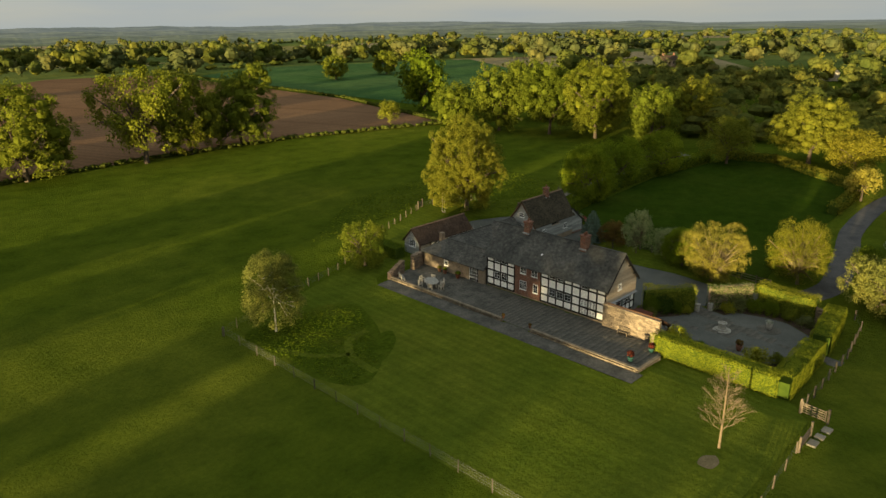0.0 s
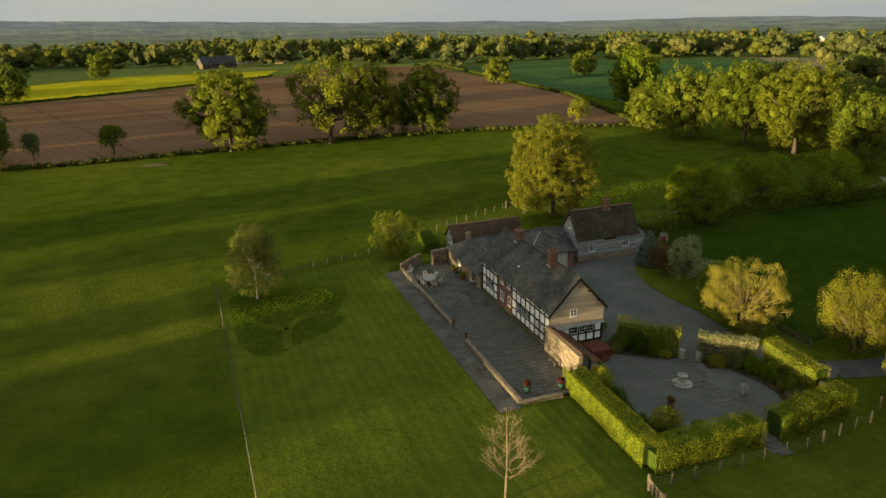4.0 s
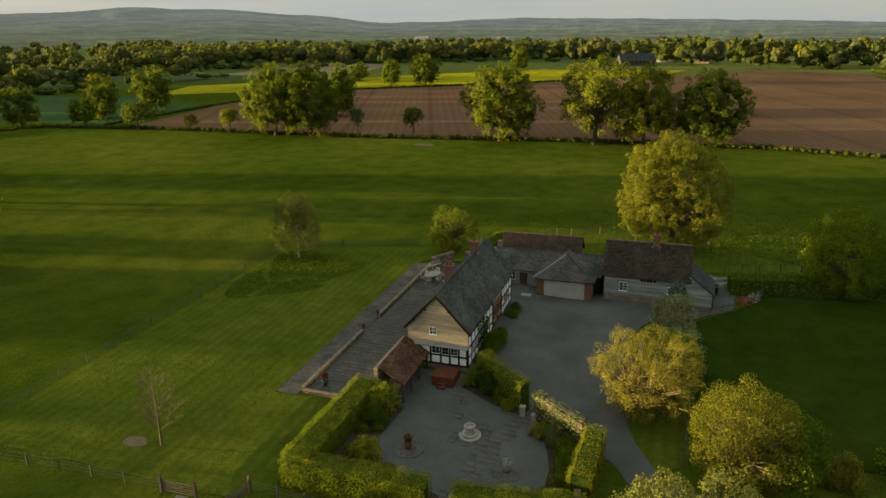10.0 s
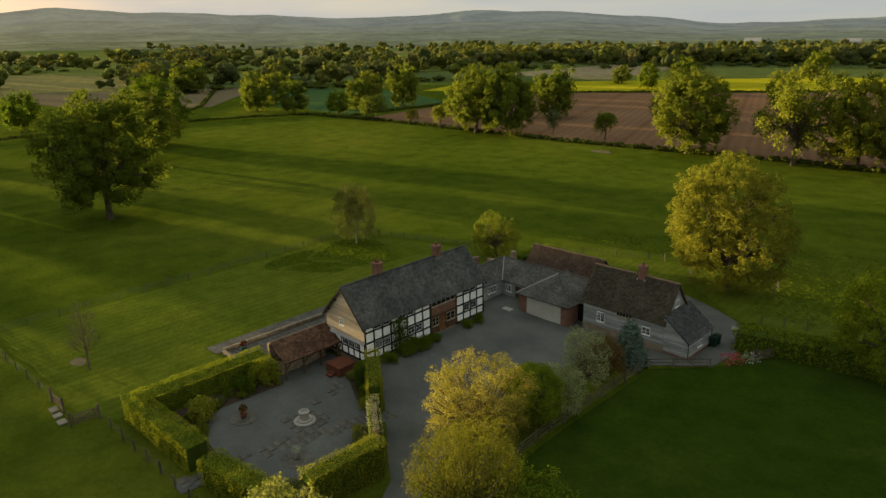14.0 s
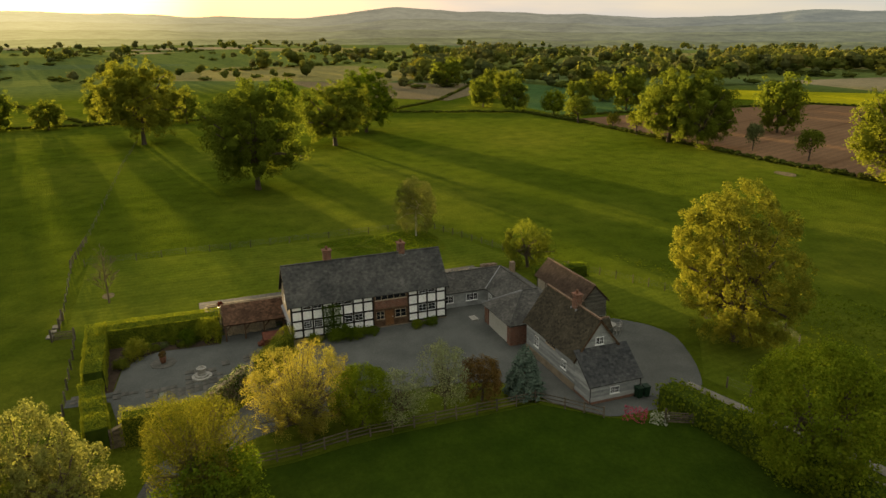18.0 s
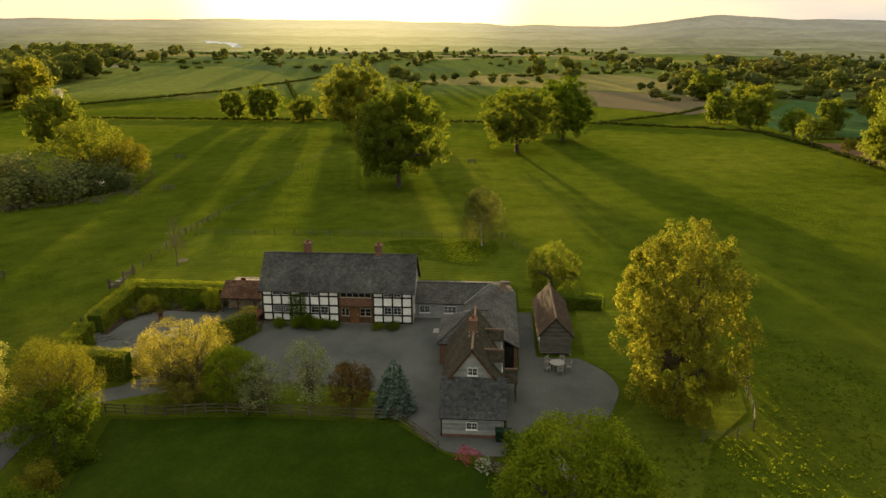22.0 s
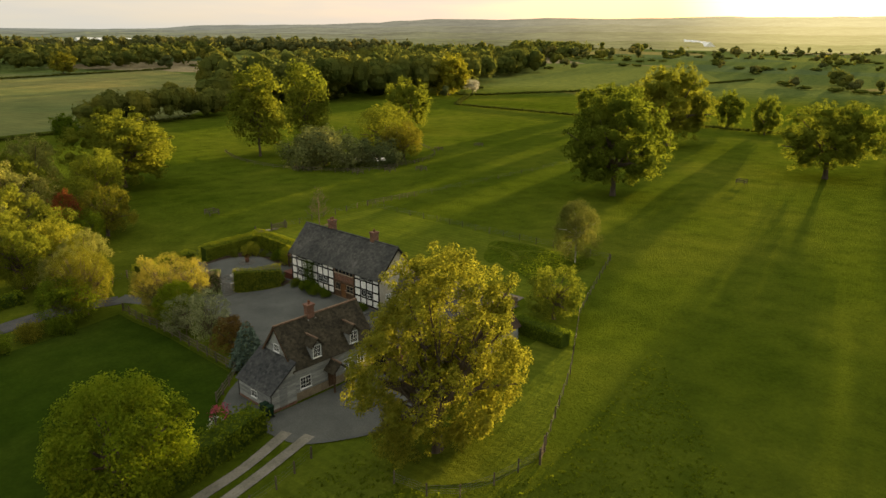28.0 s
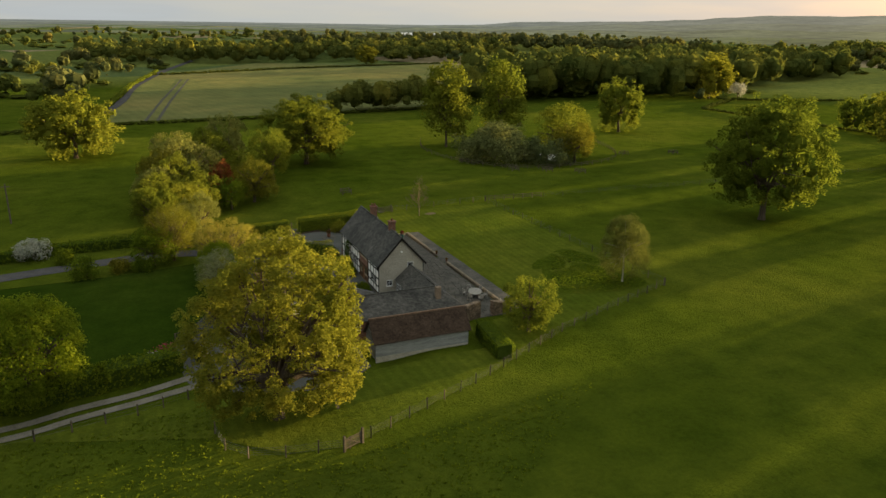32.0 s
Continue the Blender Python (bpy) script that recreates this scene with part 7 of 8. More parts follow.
wood_block("thicket", [(110, -40), (150, -60), (330, -100), (330, -20), (200, -40)], 15, 8, 5, L_OLIVE, "mixed thicket beyond the lane", 130, 9, 0.16)


def hedgerows():
    """Countryside: hedges with trees along field edges, out to the hills."""
    rng = random.Random(12)
    near = [(-235, -215), (60, -215), (70, -120), (110, -30), (100, 130), (118, 420), (-240, 420)]
    clear = [near, [(-200, -175), (-440, -150), (-440, 120), (-230, 100)], [(40, -170), (-95, -196), (-240, -340), (-250, -540), (-70, -580), (40, -440), (50, -300)], [(106, 145), (240, 190), (340, 330), (180, 390), (110, 345)], [(-250, -190), (-480, -280), (-720, -250), (-480, -95), (-210, -60)], [(60, -560), (-330, -540), (-380, -700), (80, -690)]]
    T, Hg = ([], [], [], []), ([], [], [], [])
    for _ in range(330):
        r, a = 230 + 1250 * rng.random() ** 1.1, rng.random() * math.tau
        x, y = r * math.sin(a), r * math.cos(a)
        ang = rng.choice((0.35, 1.92)) + rng.gauss(0, 0.22)
        L = rng.uniform(60, 230) * (1 + r / 2500)
        step = 9 + r / 150
        k = 0.0
        dense = rng.random()
        while k < L:
            px, py = x + math.cos(ang) * k + rng.gauss(0, 2), y + math.sin(ang) * k + rng.gauss(0, 2)
            rr = math.hypot(px, py)
            if not any(inside(px, py, p) for p in clear) and rr > 190 and rr < 1500:
                if rng.random() < 0.3 + 0.6 * dense:
                    h = rng.uniform(6, 10) if rng.random() < 0.5 else rng.uniform(10, 18)
                    for lst, v in zip(T, (px, py, h, h * rng.uniform(0.42, 0.68))):
                        lst.append(v)
                else:
                    for lst, v in zip(Hg, (px, py, rng.uniform(2.0, 3.6), step * 0.5)):
                        lst.append(v)
            k += step
    for _ in range(150):
        # groves and shaws, most of them to the north and east
        a, r = math.tau * rng.uniform(0.8, 1.3), 440 + 860 * rng.random()
        cx, cy, n = r * math.sin(a), r * math.cos(a), rng.randint(5, 16)
        for _ in range(n):
            px, py = cx + rng.gauss(0, 26), cy + rng.gauss(0, 13)
            if not any(inside(px, py, p) for p in clear):
                h = rng.uniform(7, 11) if rng.random() < 0.4 else rng.uniform(11, 19)
                for lst, v in zip(T, (px, py, h, h * rng.uniform(0.48, 0.72))):
                    lst.append(v)
    m = sorted(range(len(T[0])), key=lambda i: T[0][i] ** 2 + T[1][i] ** 2)
    n1 = len(m) // 4
    pick = lambda ids: [[lst[i] for i in ids] for lst in T]
    mats = (L_WOOD, L_FAR, L_WOOD, L_FAR)
    for j in range(4):
        woods("hedgerow_trees", *pick(m[:n1][j::4]), 50, mats[j], "trees scattered along the nearer field hedges", 20 + j, leaf=0.19, lumps=2)
        woods("far_trees", *pick(m[n1:][j::4]), 16, mats[j], "distant trees along the field hedges", 30 + j, leaf=0.28, lumps=1)
    woods("far_hedges", *Hg, 8, L_HEDGEROW, "distant field hedges", 40, "hedge", 0.45, True, 0)


hedgerows()


def field_hedge(name, pts, h, w, mat, label, seed):
    rng = random.Random(seed)
    X, Y, H, R = [], [], [], []
    for (x0, y0), (x1, y1) in zip(pts, pts[1:]):
        L = math.hypot(x1 - x0, y1 - y0)
        k = 0.0
        while k < L:
            X.append(x0 + (x1 - x0) * k / L + rng.gauss(0, w * 0.2))
            Y.append(y0 + (y1 - y0) * k / L + rng.gauss(0, w * 0.2))
            H.append(h * rng.uniform(0.6, 1.05))
            R.append(w * rng.uniform(0.5, 0.75))
            k += w * 0.55
    return woods(name, X, Y, H, R, 26, mat, label, seed, "hedge", 0.38, lumps=0)


field_hedge("field_hedge", [(-205, 66), (-178, 118), (-142, 122), (-66, 121), (-6, 126), (39, 125), (86, 112), (100, 104)], 1.5, 1.6, L_HEDGEROW, "low hedge between pasture and ploughland", 51)
field_hedge("field_hedge", [(86, 112), (105, 186), (113, 300), (120, 372)], 1.4, 1.6, L_HEDGEROW, "low hedge beside the ploughed field", 52)
field_hedge("field_hedge", [(-214, -160), (-210, -38), (-205, 22), (-202, 66)], 1.5, 1.7, L_HEDGEROW, "hedge along the western pasture", 53)
field_hedge("field_hedge", [(120, -140), (68, -152), (34, -168), (-12, -174), (-46, -184), (-90, -194)], 1.6, 1.7, L_HEDGEROW, "hedge between pasture and wheat", 54)
field_hedge("field_hedge", [(-202, 66), (-245, 108), (-330, 160)], 1.4, 1.8, L_HEDGEROW, "low field hedge", 55)
field_hedge("field_hedge", [(-160, 126), (-158, 180), (-152, 238), (-60, 292), (10, 350)], 1.2, 1.6, L_HEDGEROW, "low hedge behind the ploughed field", 56)
field_hedge("field_hedge", [(46, -185), (38, -260), (32, -346), (14, -470)], 2.2, 2.4, L_OAK, "hedge along the far lane", 57)
field_hedge("field_hedge", [(20, -430), (-21, -451), (-78, -484), (-154, -505), (-250, -522)], 2.2, 2.4, L_HEDGEROW, "hedge across the far end of the wheat", 59)
field_hedge("field_hedge", [(-214, -160), (-262, -192), (-376, -146), (-520, -120)], 2.0, 2.2, L_HEDGEROW, "hedge beyond the western pasture", 60)
field_hedge("field_hedge", [(-210, -38), (-330, -90), (-480, -140)], 1.5, 2.0, L_HEDGEROW, "low field hedge", 58)


def tussocks(name, poly, n, size, mat, label, seed):
    """Rough grass: small tufts, too many to count."""
    rng = np.random.default_rng(seed)
    xs, ys = np.array([p[0] for p in poly]), np.array([p[1] for p in poly])
    pts = [(a, b) for a, b in zip(rng.uniform(xs.min(), xs.max(), n), rng.uniform(ys.min(), ys.max(), n)) if inside(a, b, poly)]
    pos = np.repeat(np.array([(a, b, gz(a, b) + 0.06) for a, b in pts]), 5, 0)
    pos[:, :2] += rng.normal(size=(len(pos), 2)) * size * 0.5
    nr = rng.normal(size=(len(pos), 3)) * np.array([1, 1, 0.35]) + np.array([0, 0, 0.45])
    tagged(link(name, quads_mesh(name, cards(rng, pos, nr, size)), mat), label, "grass", kind="stuff")


tussocks("rough_tufts", [(24, 37), (44, 39), (48, 52), (40, 66), (10, 62), (-10, 46), (15, 50), (24, 48)], 5200, 0.15, L_DARK, "rough tufts of pasture grass", 61)
tussocks("wild_tufts", [(-19, 23), (-26, 11), (-31, 9), (-32.5, 25), (-26, 27)], 2600, 0.16, L_DARK, "tall rough grass in the wild garden", 62)

# ---- terrace, walls and garden things ----
TZ = -0.18


def terrace_base():
    structure("terrace_bed", boxed(-10.3, -3.2, -7.9, 28.4, -0.7, TZ - 0.05), M_JOINT, "dark bed of the paved terrace", "terrace")
    sheet("terrace_walk", [(-12.5, -8.8), (-10.4, -8.8), (-10.4, 27.2), (-12.8, 27.0)], M_FLAG, "grey gravel walk outside the terrace wall", "path", 0.06, 2)


terrace_base()
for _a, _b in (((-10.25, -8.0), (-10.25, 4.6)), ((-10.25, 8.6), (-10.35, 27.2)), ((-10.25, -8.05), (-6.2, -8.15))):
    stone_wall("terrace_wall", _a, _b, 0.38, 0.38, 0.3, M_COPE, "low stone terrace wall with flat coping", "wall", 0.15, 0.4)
stone_wall("ruined_wall", (-10.5, 27.3), (-7.6, 27.9), 0.9, 1.9, 0.5, M_RUIN, "ruined red sandstone wall, broken at the top", "wall", 0.2, 0.35, False, "", 0.09)
stone_wall("ruined_wall", (-6.0, 27.8), (-3.9, 28.4), 2.0, 1.9, 0.55, M_RUIN, "ruined red sandstone wall beside the gate", "wall", 0.2, 0.35, False, "", 0.09)


def flagstone_step(x0, x1, y0, y1, z):
    return tagged(part("garden_step", boxed(x0, x1, y0, y1, z - 0.16, z), M_FLAG), "worn stone step in the terrace gap", "step", "terrace steps")


flagstone_step(-10.75, -10.1, 5.0, 8.2, TZ - 0.02)
flagstone_step(-11.4, -10.77, 5.0, 8.2, TZ - 0.14)


def chair(label="bleached teak garden armchair"):
    t = thing("garden_chair", (0, 0, 0), label, "chair", "garden chairs")
    for x in (-0.24, 0.24):
        for y in (-0.22, 0.22):
            bm = bmesh.new()
            beam(bm, (x, y, 0), (x, y, 0.62 if y < 0 else 0.9), 0.055)
            part("leg", bm, M_TEAK, t)
        bm = bmesh.new()
        beam(bm, (x, -0.26, 0.63), (x, 0.24, 0.63), 0.07, 0.035)
        part("armrest", bm, M_TEAK, t)
    for k in range(5):
        part("slat", boxed(-0.25, 0.25, -0.24 + k * 0.095, -0.165 + k * 0.095, 0.4, 0.43), M_TEAK, t)
    for k in range(5):
        part("back_slat", boxed(-0.2 + k * 0.09, -0.15 + k * 0.09, 0.2, 0.23, 0.45, 0.88), M_TEAK, t)
    part("top_rail", boxed(-0.27, 0.27, 0.19, 0.245, 0.87, 0.94), M_TEAK, t)
    return t


def oval_table(x, y, z, a, b, turn, label):
    t = thing("garden_table", (x, y, z), label, "table")
    t.rotation_euler = (0, 0, radians(turn))
    BASE[t] = Vector()
    bm = bmesh.new()
    rings = [[bm.verts.new((a * k * math.cos(i * math.tau / 28), b * k * math.sin(i * math.tau / 28), h)) for i in range(28)] for k, h in ((0.97, 0.69), (1.0, 0.705), (1.0, 0.73), (0.98, 0.745))]
    for lo, hi in zip(rings, rings[1:]):
        for i in range(28):
            bm.faces.new((lo[i], lo[(i + 1) % 28], hi[(i + 1) % 28], hi[i]))
    bm.faces.new(rings[-1])
    bm.faces.new(rings[0][::-1])
    part("tabletop", bm, M_TEAK, t)
    for sx in (-1, 1):
        for sy in (-1, 1):
            bm = bmesh.new()
            beam(bm, (sx * a * 0.5, sy * b * 0.5, 0), (sx * a * 0.5, sy * b * 0.5, 0.69), 0.08)
            part("leg", bm, M_TEAK, t)
    return t


oval_table(-8.4, 21.7, TZ, 1.25, 0.85, 65, "pale oval garden table on the terrace")
oval_table(12.0, 32.5, gz(12, 32.5) + 0.06, 0.75, 0.75, 0, "round weathered table in the barn yard")
_first = chair()
_places = []
for _k in range(6):
    _a = radians(_k * 60 + 30)
    _places.append((-8.4 + 1.25 * math.cos(_a), 21.7 + 1.7 * math.sin(_a), TZ, math.degrees(_a) - 90))
for _k in range(5):
    _a = radians(_k * 72 + 10)
    _places.append((12.0 + 1.15 * math.cos(_a), 32.5 + 1.15 * math.sin(_a), gz(12, 32.5) + 0.06, math.degrees(_a) - 90))
for _p in _places[1:]:
    copy_thing(_first, pose(*_p[:3], 0, 0, _p[3]))
_first.matrix_basis = pose(*_places[0][:3], 0, 0, _places[0][3])


def bench(x, y, z, turn, mat, label, length=1.6):
    t = thing("garden_bench", (x, y, z), label, "bench")
    BASE[t] = Vector()
    t.rotation_euler = (0, 0, radians(turn))
    h = length / 2
    for sx in (-h + 0.1, h - 0.1):
        for sy, top in ((-0.2, 0.42), (0.22, 0.85)):
            bm = bmesh.new()
            beam(bm, (sx, sy, 0), (sx, sy, top), 0.07)
            part("leg", bm, mat, t)
    for k in range(4):
        part("seat_slat", boxed(-h, h, -0.24 + k * 0.115, -0.14 + k * 0.115, 0.41, 0.445), mat, t)
    for k in range(3):
        part("back_slat", boxed(-h, h, 0.2, 0.235, 0.5 + k * 0.13, 0.59 + k * 0.13), mat, t)


bench(-4.2, -2.9, TZ, -90, M_FENCE, "low weathered wooden bench against the garden wall", 1.3)
bench(-9.5, 26.0, TZ, 60, M_TEAK, "curved white garden bench in the terrace corner", 1.8)


def pot(x, y, z, r, h, mat, plant, plant_h, label, leafmat):
    t = thing("potted_plant", (x, y, z), label, "pot plant")
    bm = bmesh.new()
    lathe(bm, (x, y, z), [(r * 0.62, 0), (r * 0.85, h * 0.35), (r, h * 0.8), (r * 0.95, h * 0.9), (r * 1.08, h * 0.94), (r * 1.08, h), (r * 0.85, h * 0.98)], 16)
    part("pot", bm, mat, t, smooth=True)
    rng = np.random.default_rng(int(abs(x * 10)))
    d = rand_dirs(rng, 170, 0.4)
    p = d * np.array([r * 1.25, r * 1.25, plant_h * 0.5]) * rng.uniform(0.5, 1.0, (170, 1)) + np.array([0, 0, h + plant_h * 0.4])
    link("plant", quads_mesh("plant", cards(rng, p, d + rng.normal(size=d.shape) * 0.4, 0.16)), leafmat, t)
    return t


pot(-8.8, -6.5, TZ, 0.3, 0.55, M_GLAZE, 1, 0.75, "teal glazed pot with red-leaved plant", L_WINE)
pot(-5.7, -7.0, TZ, 0.27, 0.5, M_GLAZE, 1, 0.6, "teal glazed pot with red-leaved plant", L_WINE)
pot(-4.1, 23.6, TZ, 0.26, 0.5, M_POT, 1, 0.4, "terracotta pot by the wing wall", L_DARK)
pot(-4.1, 24.6, TZ, 0.24, 0.45, M_POT, 1, 0.4, "terracotta pot by the wing wall", L_AMBER)
pot(-4.15, 21.2, TZ, 0.32, 0.55, M_TUB, 1, 0.4, "wooden tub by the garden doors", L_DARK)
pot(-10.2, 4.75, 0.2, 0.14, 0.34, M_POT, 1, 0.25, "small rusty urn on the terrace wall", L_COPPER)
pot(-10.2, 8.45, 0.2, 0.14, 0.34, M_POT, 1, 0.25, "small rusty urn on the terrace wall", L_COPPER)
pot(1.75, -12.7, gz(1.75, -12.7) + 0.12, 0.32, 0.6, M_POT, 1, 0.7, "terracotta pot with a bronze shrub in the court", L_COPPER)
pot(9.7, -12.7, gz(9.7, -12.7) + 0.1, 0.34, 0.75, M_PALE, 1, 0.4, "carved stone urn with white flowers", L_BLOSSOM)


def fountain(x, y):
    z = gz(x, y) + 0.05
    t = thing("stone_fountain", (x, y, z), "pale carved stone wellhead on a stepped round base", "fountain")
    for name, prof in (("lower_step", [(0.95, 0), (0.95, 0.14), (0.9, 0.17)]), ("upper_step", [(0.68, 0.17), (0.68, 0.3), (0.64, 0.33)]), ("drum", [(0.4, 0.33), (0.44, 0.4), (0.38, 0.5), (0.37, 0.8), (0.46, 0.88), (0.47, 0.98), (0.34, 0.98), (0.33, 0.86)])):
        bm = bmesh.new()
        lathe(bm, (x, y, z), prof, 28)
        part(name, bm, M_PALE, t)


def hot_tub(x, y):
    z = gz(x, y) + 0.04
    t = thing("hot_tub", (x, y, z), "square red cedar hot tub with a lid beside the house", "hot tub")
    t.rotation_euler = (0, 0, 0.0)
    BASE[t] = Vector()
    part("frame", boxed(-1.05, 1.05, -1.05, 1.05, 0, 0.12), M_TUB, t)
    for k in range(14):
        a = -1.05 + k * 0.15
        for s in (-1, 1):
            part("cladding", boxed(a, a + 0.14, s * 1.03 - 0.03, s * 1.03 + 0.03, 0.12, 0.82), M_TUB, t)
            part("cladding", boxed(s * 1.03 - 0.03, s * 1.03 + 0.03, a, a + 0.14, 0.12, 0.82), M_TUB, t)
    bm = boxed(-1.1, 1.1, -1.1, 1.1, 0.82, 0.92)
    bmesh.ops.bevel(bm, geom=bm.edges[:], offset=0.04, segments=2, affect="EDGES")
    part("lid", bm, M_TUB, t, "brown folding lid")
    for k in range(2):
        part("tub_step", boxed(-0.4, 0.4, -1.36 - 0.28 * k, -1.1 - 0.28 * k, 0.0, 0.36 - 0.18 * k), M_TUB, t)


fountain(5.72, -9.2)
hot_tub(1.2, -1.75)
for _x, _y, _n in ((9.1, -4.75, 1), (10.35, -5.75, 2)):
    _p = thing("gate_pier", (_x, _y, gz(_x, _y)), "square stone pier at the court entrance", "pier", "gate piers")
    part("shaft", boxed(_x - 0.2, _x + 0.2, _y - 0.2, _y + 0.2, gz(_x, _y) - 0.1, gz(_x, _y) + 0.9), M_PALE, _p)
    part("cap", boxed(_x - 0.26, _x + 0.26, _y - 0.26, _y + 0.26, gz(_x, _y) + 0.9, gz(_x, _y) + 1.0), M_PALE, _p)


# ---- fences and gates ----
def fence(name, pts, gap, height, label, rails=(), wires=(), post=0.11, sag=0.0, mat=None):
    """Posts along a line, with rails or wires."""
    mat = mat or M_FENCE
    t = thing(name, (*pts[0], gz(*pts[0])), label, "fence")
    rng = random.Random(int(abs(pts[0][0] * 13 + pts[0][1])))
    line = []
    for (x0, y0), (x1, y1) in zip(pts, pts[1:]):
        n = max(1, round(math.hypot(x1 - x0, y1 - y0) / gap))
        line += [(x0 + (x1 - x0) * k / n, y0 + (y1 - y0) * k / n) for k in range(n)]
    line.append(pts[-1])
    tops = []
    for x, y in line:
        z = gz(x, y)
        h = height * rng.uniform(0.94, 1.06)
        lx, ly = rng.gauss(0, 0.02), rng.gauss(0, 0.02)
        bm = bmesh.new()
        beam(bm, (x, y, z - 0.1), (x + lx, y + ly, z + h), post * rng.uniform(0.85, 1.2))
        part("post", bm, mat, t)
        tops.append((x, y, z))
    for hgt in rails:
        for a, b in zip(tops, tops[1:]):
            bm = bmesh.new()
            beam(bm, (a[0], a[1], a[2] + hgt + rng.gauss(0, 0.015)), (b[0], b[1], b[2] + hgt + rng.gauss(0, 0.015)), 0.04, 0.085)
            part("rail", bm, mat, t)
    for hgt in wires:
        bm = bmesh.new()
        rings = [[bm.verts.new((x + 0.008 * c, y + 0.008 * c, z + hgt + 0.008 * d)) for c, d in ((0, 1), (-0.9, -0.5), (0.9, -0.5))] for x, y, z in tops]
        for lo, hi in zip(rings, rings[1:]):
            for k in range(3):
                bm.faces.new((lo[k], lo[(k + 1) % 3], hi[(k + 1) % 3], hi[k]))
        part("wire", bm, M_WIRE, t)
    return t


fence("wire_fence", [(-33.6, 27.3), (-33.3, 8), (-33.0, -6.5), (-32.8, -23.2)], 3.1, 1.1, "post-and-wire fence along the lawn", (), (0.35, 0.6, 0.85, 1.05), 0.07)
fence("wire_fence", [(-33.7, 27.4), (-12.9, 35.0), (1.6, 42.8), (15.6, 49.0), (20.5, 48.3), (23.2, 47.4), (24.7, 45.6), (25.2, 42.8)], 2.3, 1.1, "post-and-wire fence between garden and pasture", (), (0.3, 0.5, 0.7, 0.9), 0.08)
fence("wire_fence", [(-160, -21.5), (-118, -23.2), (-46, -24.2)], 4.6, 1.05, "thin post-and-wire fence running out across the pasture", (), (0.4, 0.7, 1.0), 0.06)
fence("rail_fence", [(-45.5, -24.3), (-33, -25.0)], 2.1, 1.1, "weathered wooden rails beside the ditch", (0.4, 0.7, 1.0))
fence("wire_fence", [(-33, -24.8), (-13, -23.4)], 3.0, 1.1, "post-and-wire fence below the lawn", (), (0.4, 0.7, 1.0), 0.09)
fence("rail_fence", [(-6.8, -21.5), (-4.7, -21.4), (8.4, -20.9), (16.4, -19.9), (19, -18.6)], 2.2, 1.15, "post-and-wire fence below the garden hedge", (), (0.4, 0.7, 1.0))
fence("paddock_fence", [(22.3, -8), (22.6, 5), (22.7, 18), (24.6, 19.8), (27.2, 22.0)], 1.9, 1.15, "post-and-rail fence round the paddock", (0.35, 0.68, 1.0))
fence("pond_fence", curve_pts([(-50.4, -105), (-44.8, -88), (-45.6, -70), (-54, -55.6), (-67, -51.6), (-85, -56), (-95.5, -67.5), (-102, -86)], 5), 2.6, 1.05, "curved weathered fence round the pond", (0.55, 0.98), (), 0.09)
fence("track_fence", [(26.8, 35.2), (31, 36.6), (36, 37.6), (44, 39), (60, 40.4)], 2.6, 1.1, "post-and-wire fence beside the farm track", (), (0.4, 0.7, 1.0))


def gate(x, y, turn, label, width=3.0):
    t = thing("field_gate", (x, y, gz(x, y)), label, "gate")
    t.rotation_euler = (0, 0, radians(turn))
    BASE[t] = Vector()
    for k in range(5):
        part("bar", boxed(0, width, -0.02, 0.02, 0.2 + k * 0.2, 0.29 + k * 0.2), M_FENCE, t)
    for u in (0.0, width - 0.08):
        part("stile", boxed(u, u + 0.08, -0.035, 0.035, 0.1, 1.2), M_FENCE, t)
    bm = bmesh.new()
    beam(bm, (0.1, 0.03, 0.2), (width - 0.1, 0.03, 1.05), 0.03, 0.08)
    part("brace", bm, M_FENCE, t)
    for u in (-0.18, width + 0.06):
        bm = bmesh.new()
        beam(bm, (u, 0, -0.2), (u, 0, 1.4), 0.16)
        part("gatepost", bm, M_FENCE, t)


gate(-12.6, -23.5, 2, "weathered five-bar gate in the pasture fence", 2.6)
gate(-7.0, -23.6, 84, "weathered five-bar gate below the hedge", 2.0)
gate(29.8, 26.4, 62, "wooden gate standing by the paddock", 2.2)
gate(14.6, 48.6, 24, "small wooden gate in the garden fence", 1.6)
for _x, _y, _s in ((-10.9, -23.9, 1.0), (-9.6, -24.0, 0.7), (-8.2, -24.1, 0.9)):
    _bm = boxed(_x - _s / 2, _x + _s / 2, _y - 0.35, _y + 0.35, gz(_x, _y), gz(_x, _y) + 0.16)
    bmesh.ops.bevel(_bm, geom=_bm.edges[:], offset=0.03, segments=1, affect="EDGES")
    tagged(part("concrete_slab", _bm, M_TRACK), "grey concrete slab lying by the gate", "slab", "gate slabs")


def tree_guard(x, y):
    t = thing("tree_guard", (x, y, gz(x, y)), "low square wooden guard round a sapling", "tree guard", "tree guards")
    BASE[t] = Vector()
    for sx in (-0.9, 0.9):
        for sy in (-0.9, 0.9):
            part("post", boxed(sx - 0.06, sx + 0.06, sy - 0.06, sy + 0.06, 0, 1.05), M_FENCE, t)
    for h in (0.45, 0.9):
        for s in (-0.9, 0.9):
            part("rail", boxed(-0.9, 0.9, s - 0.03, s + 0.03, h, h + 0.1), M_FENCE, t)
            part("rail", boxed(s - 0.03, s + 0.03, -0.9, 0.9, h + 0.003, h + 0.097), M_FENCE, t)


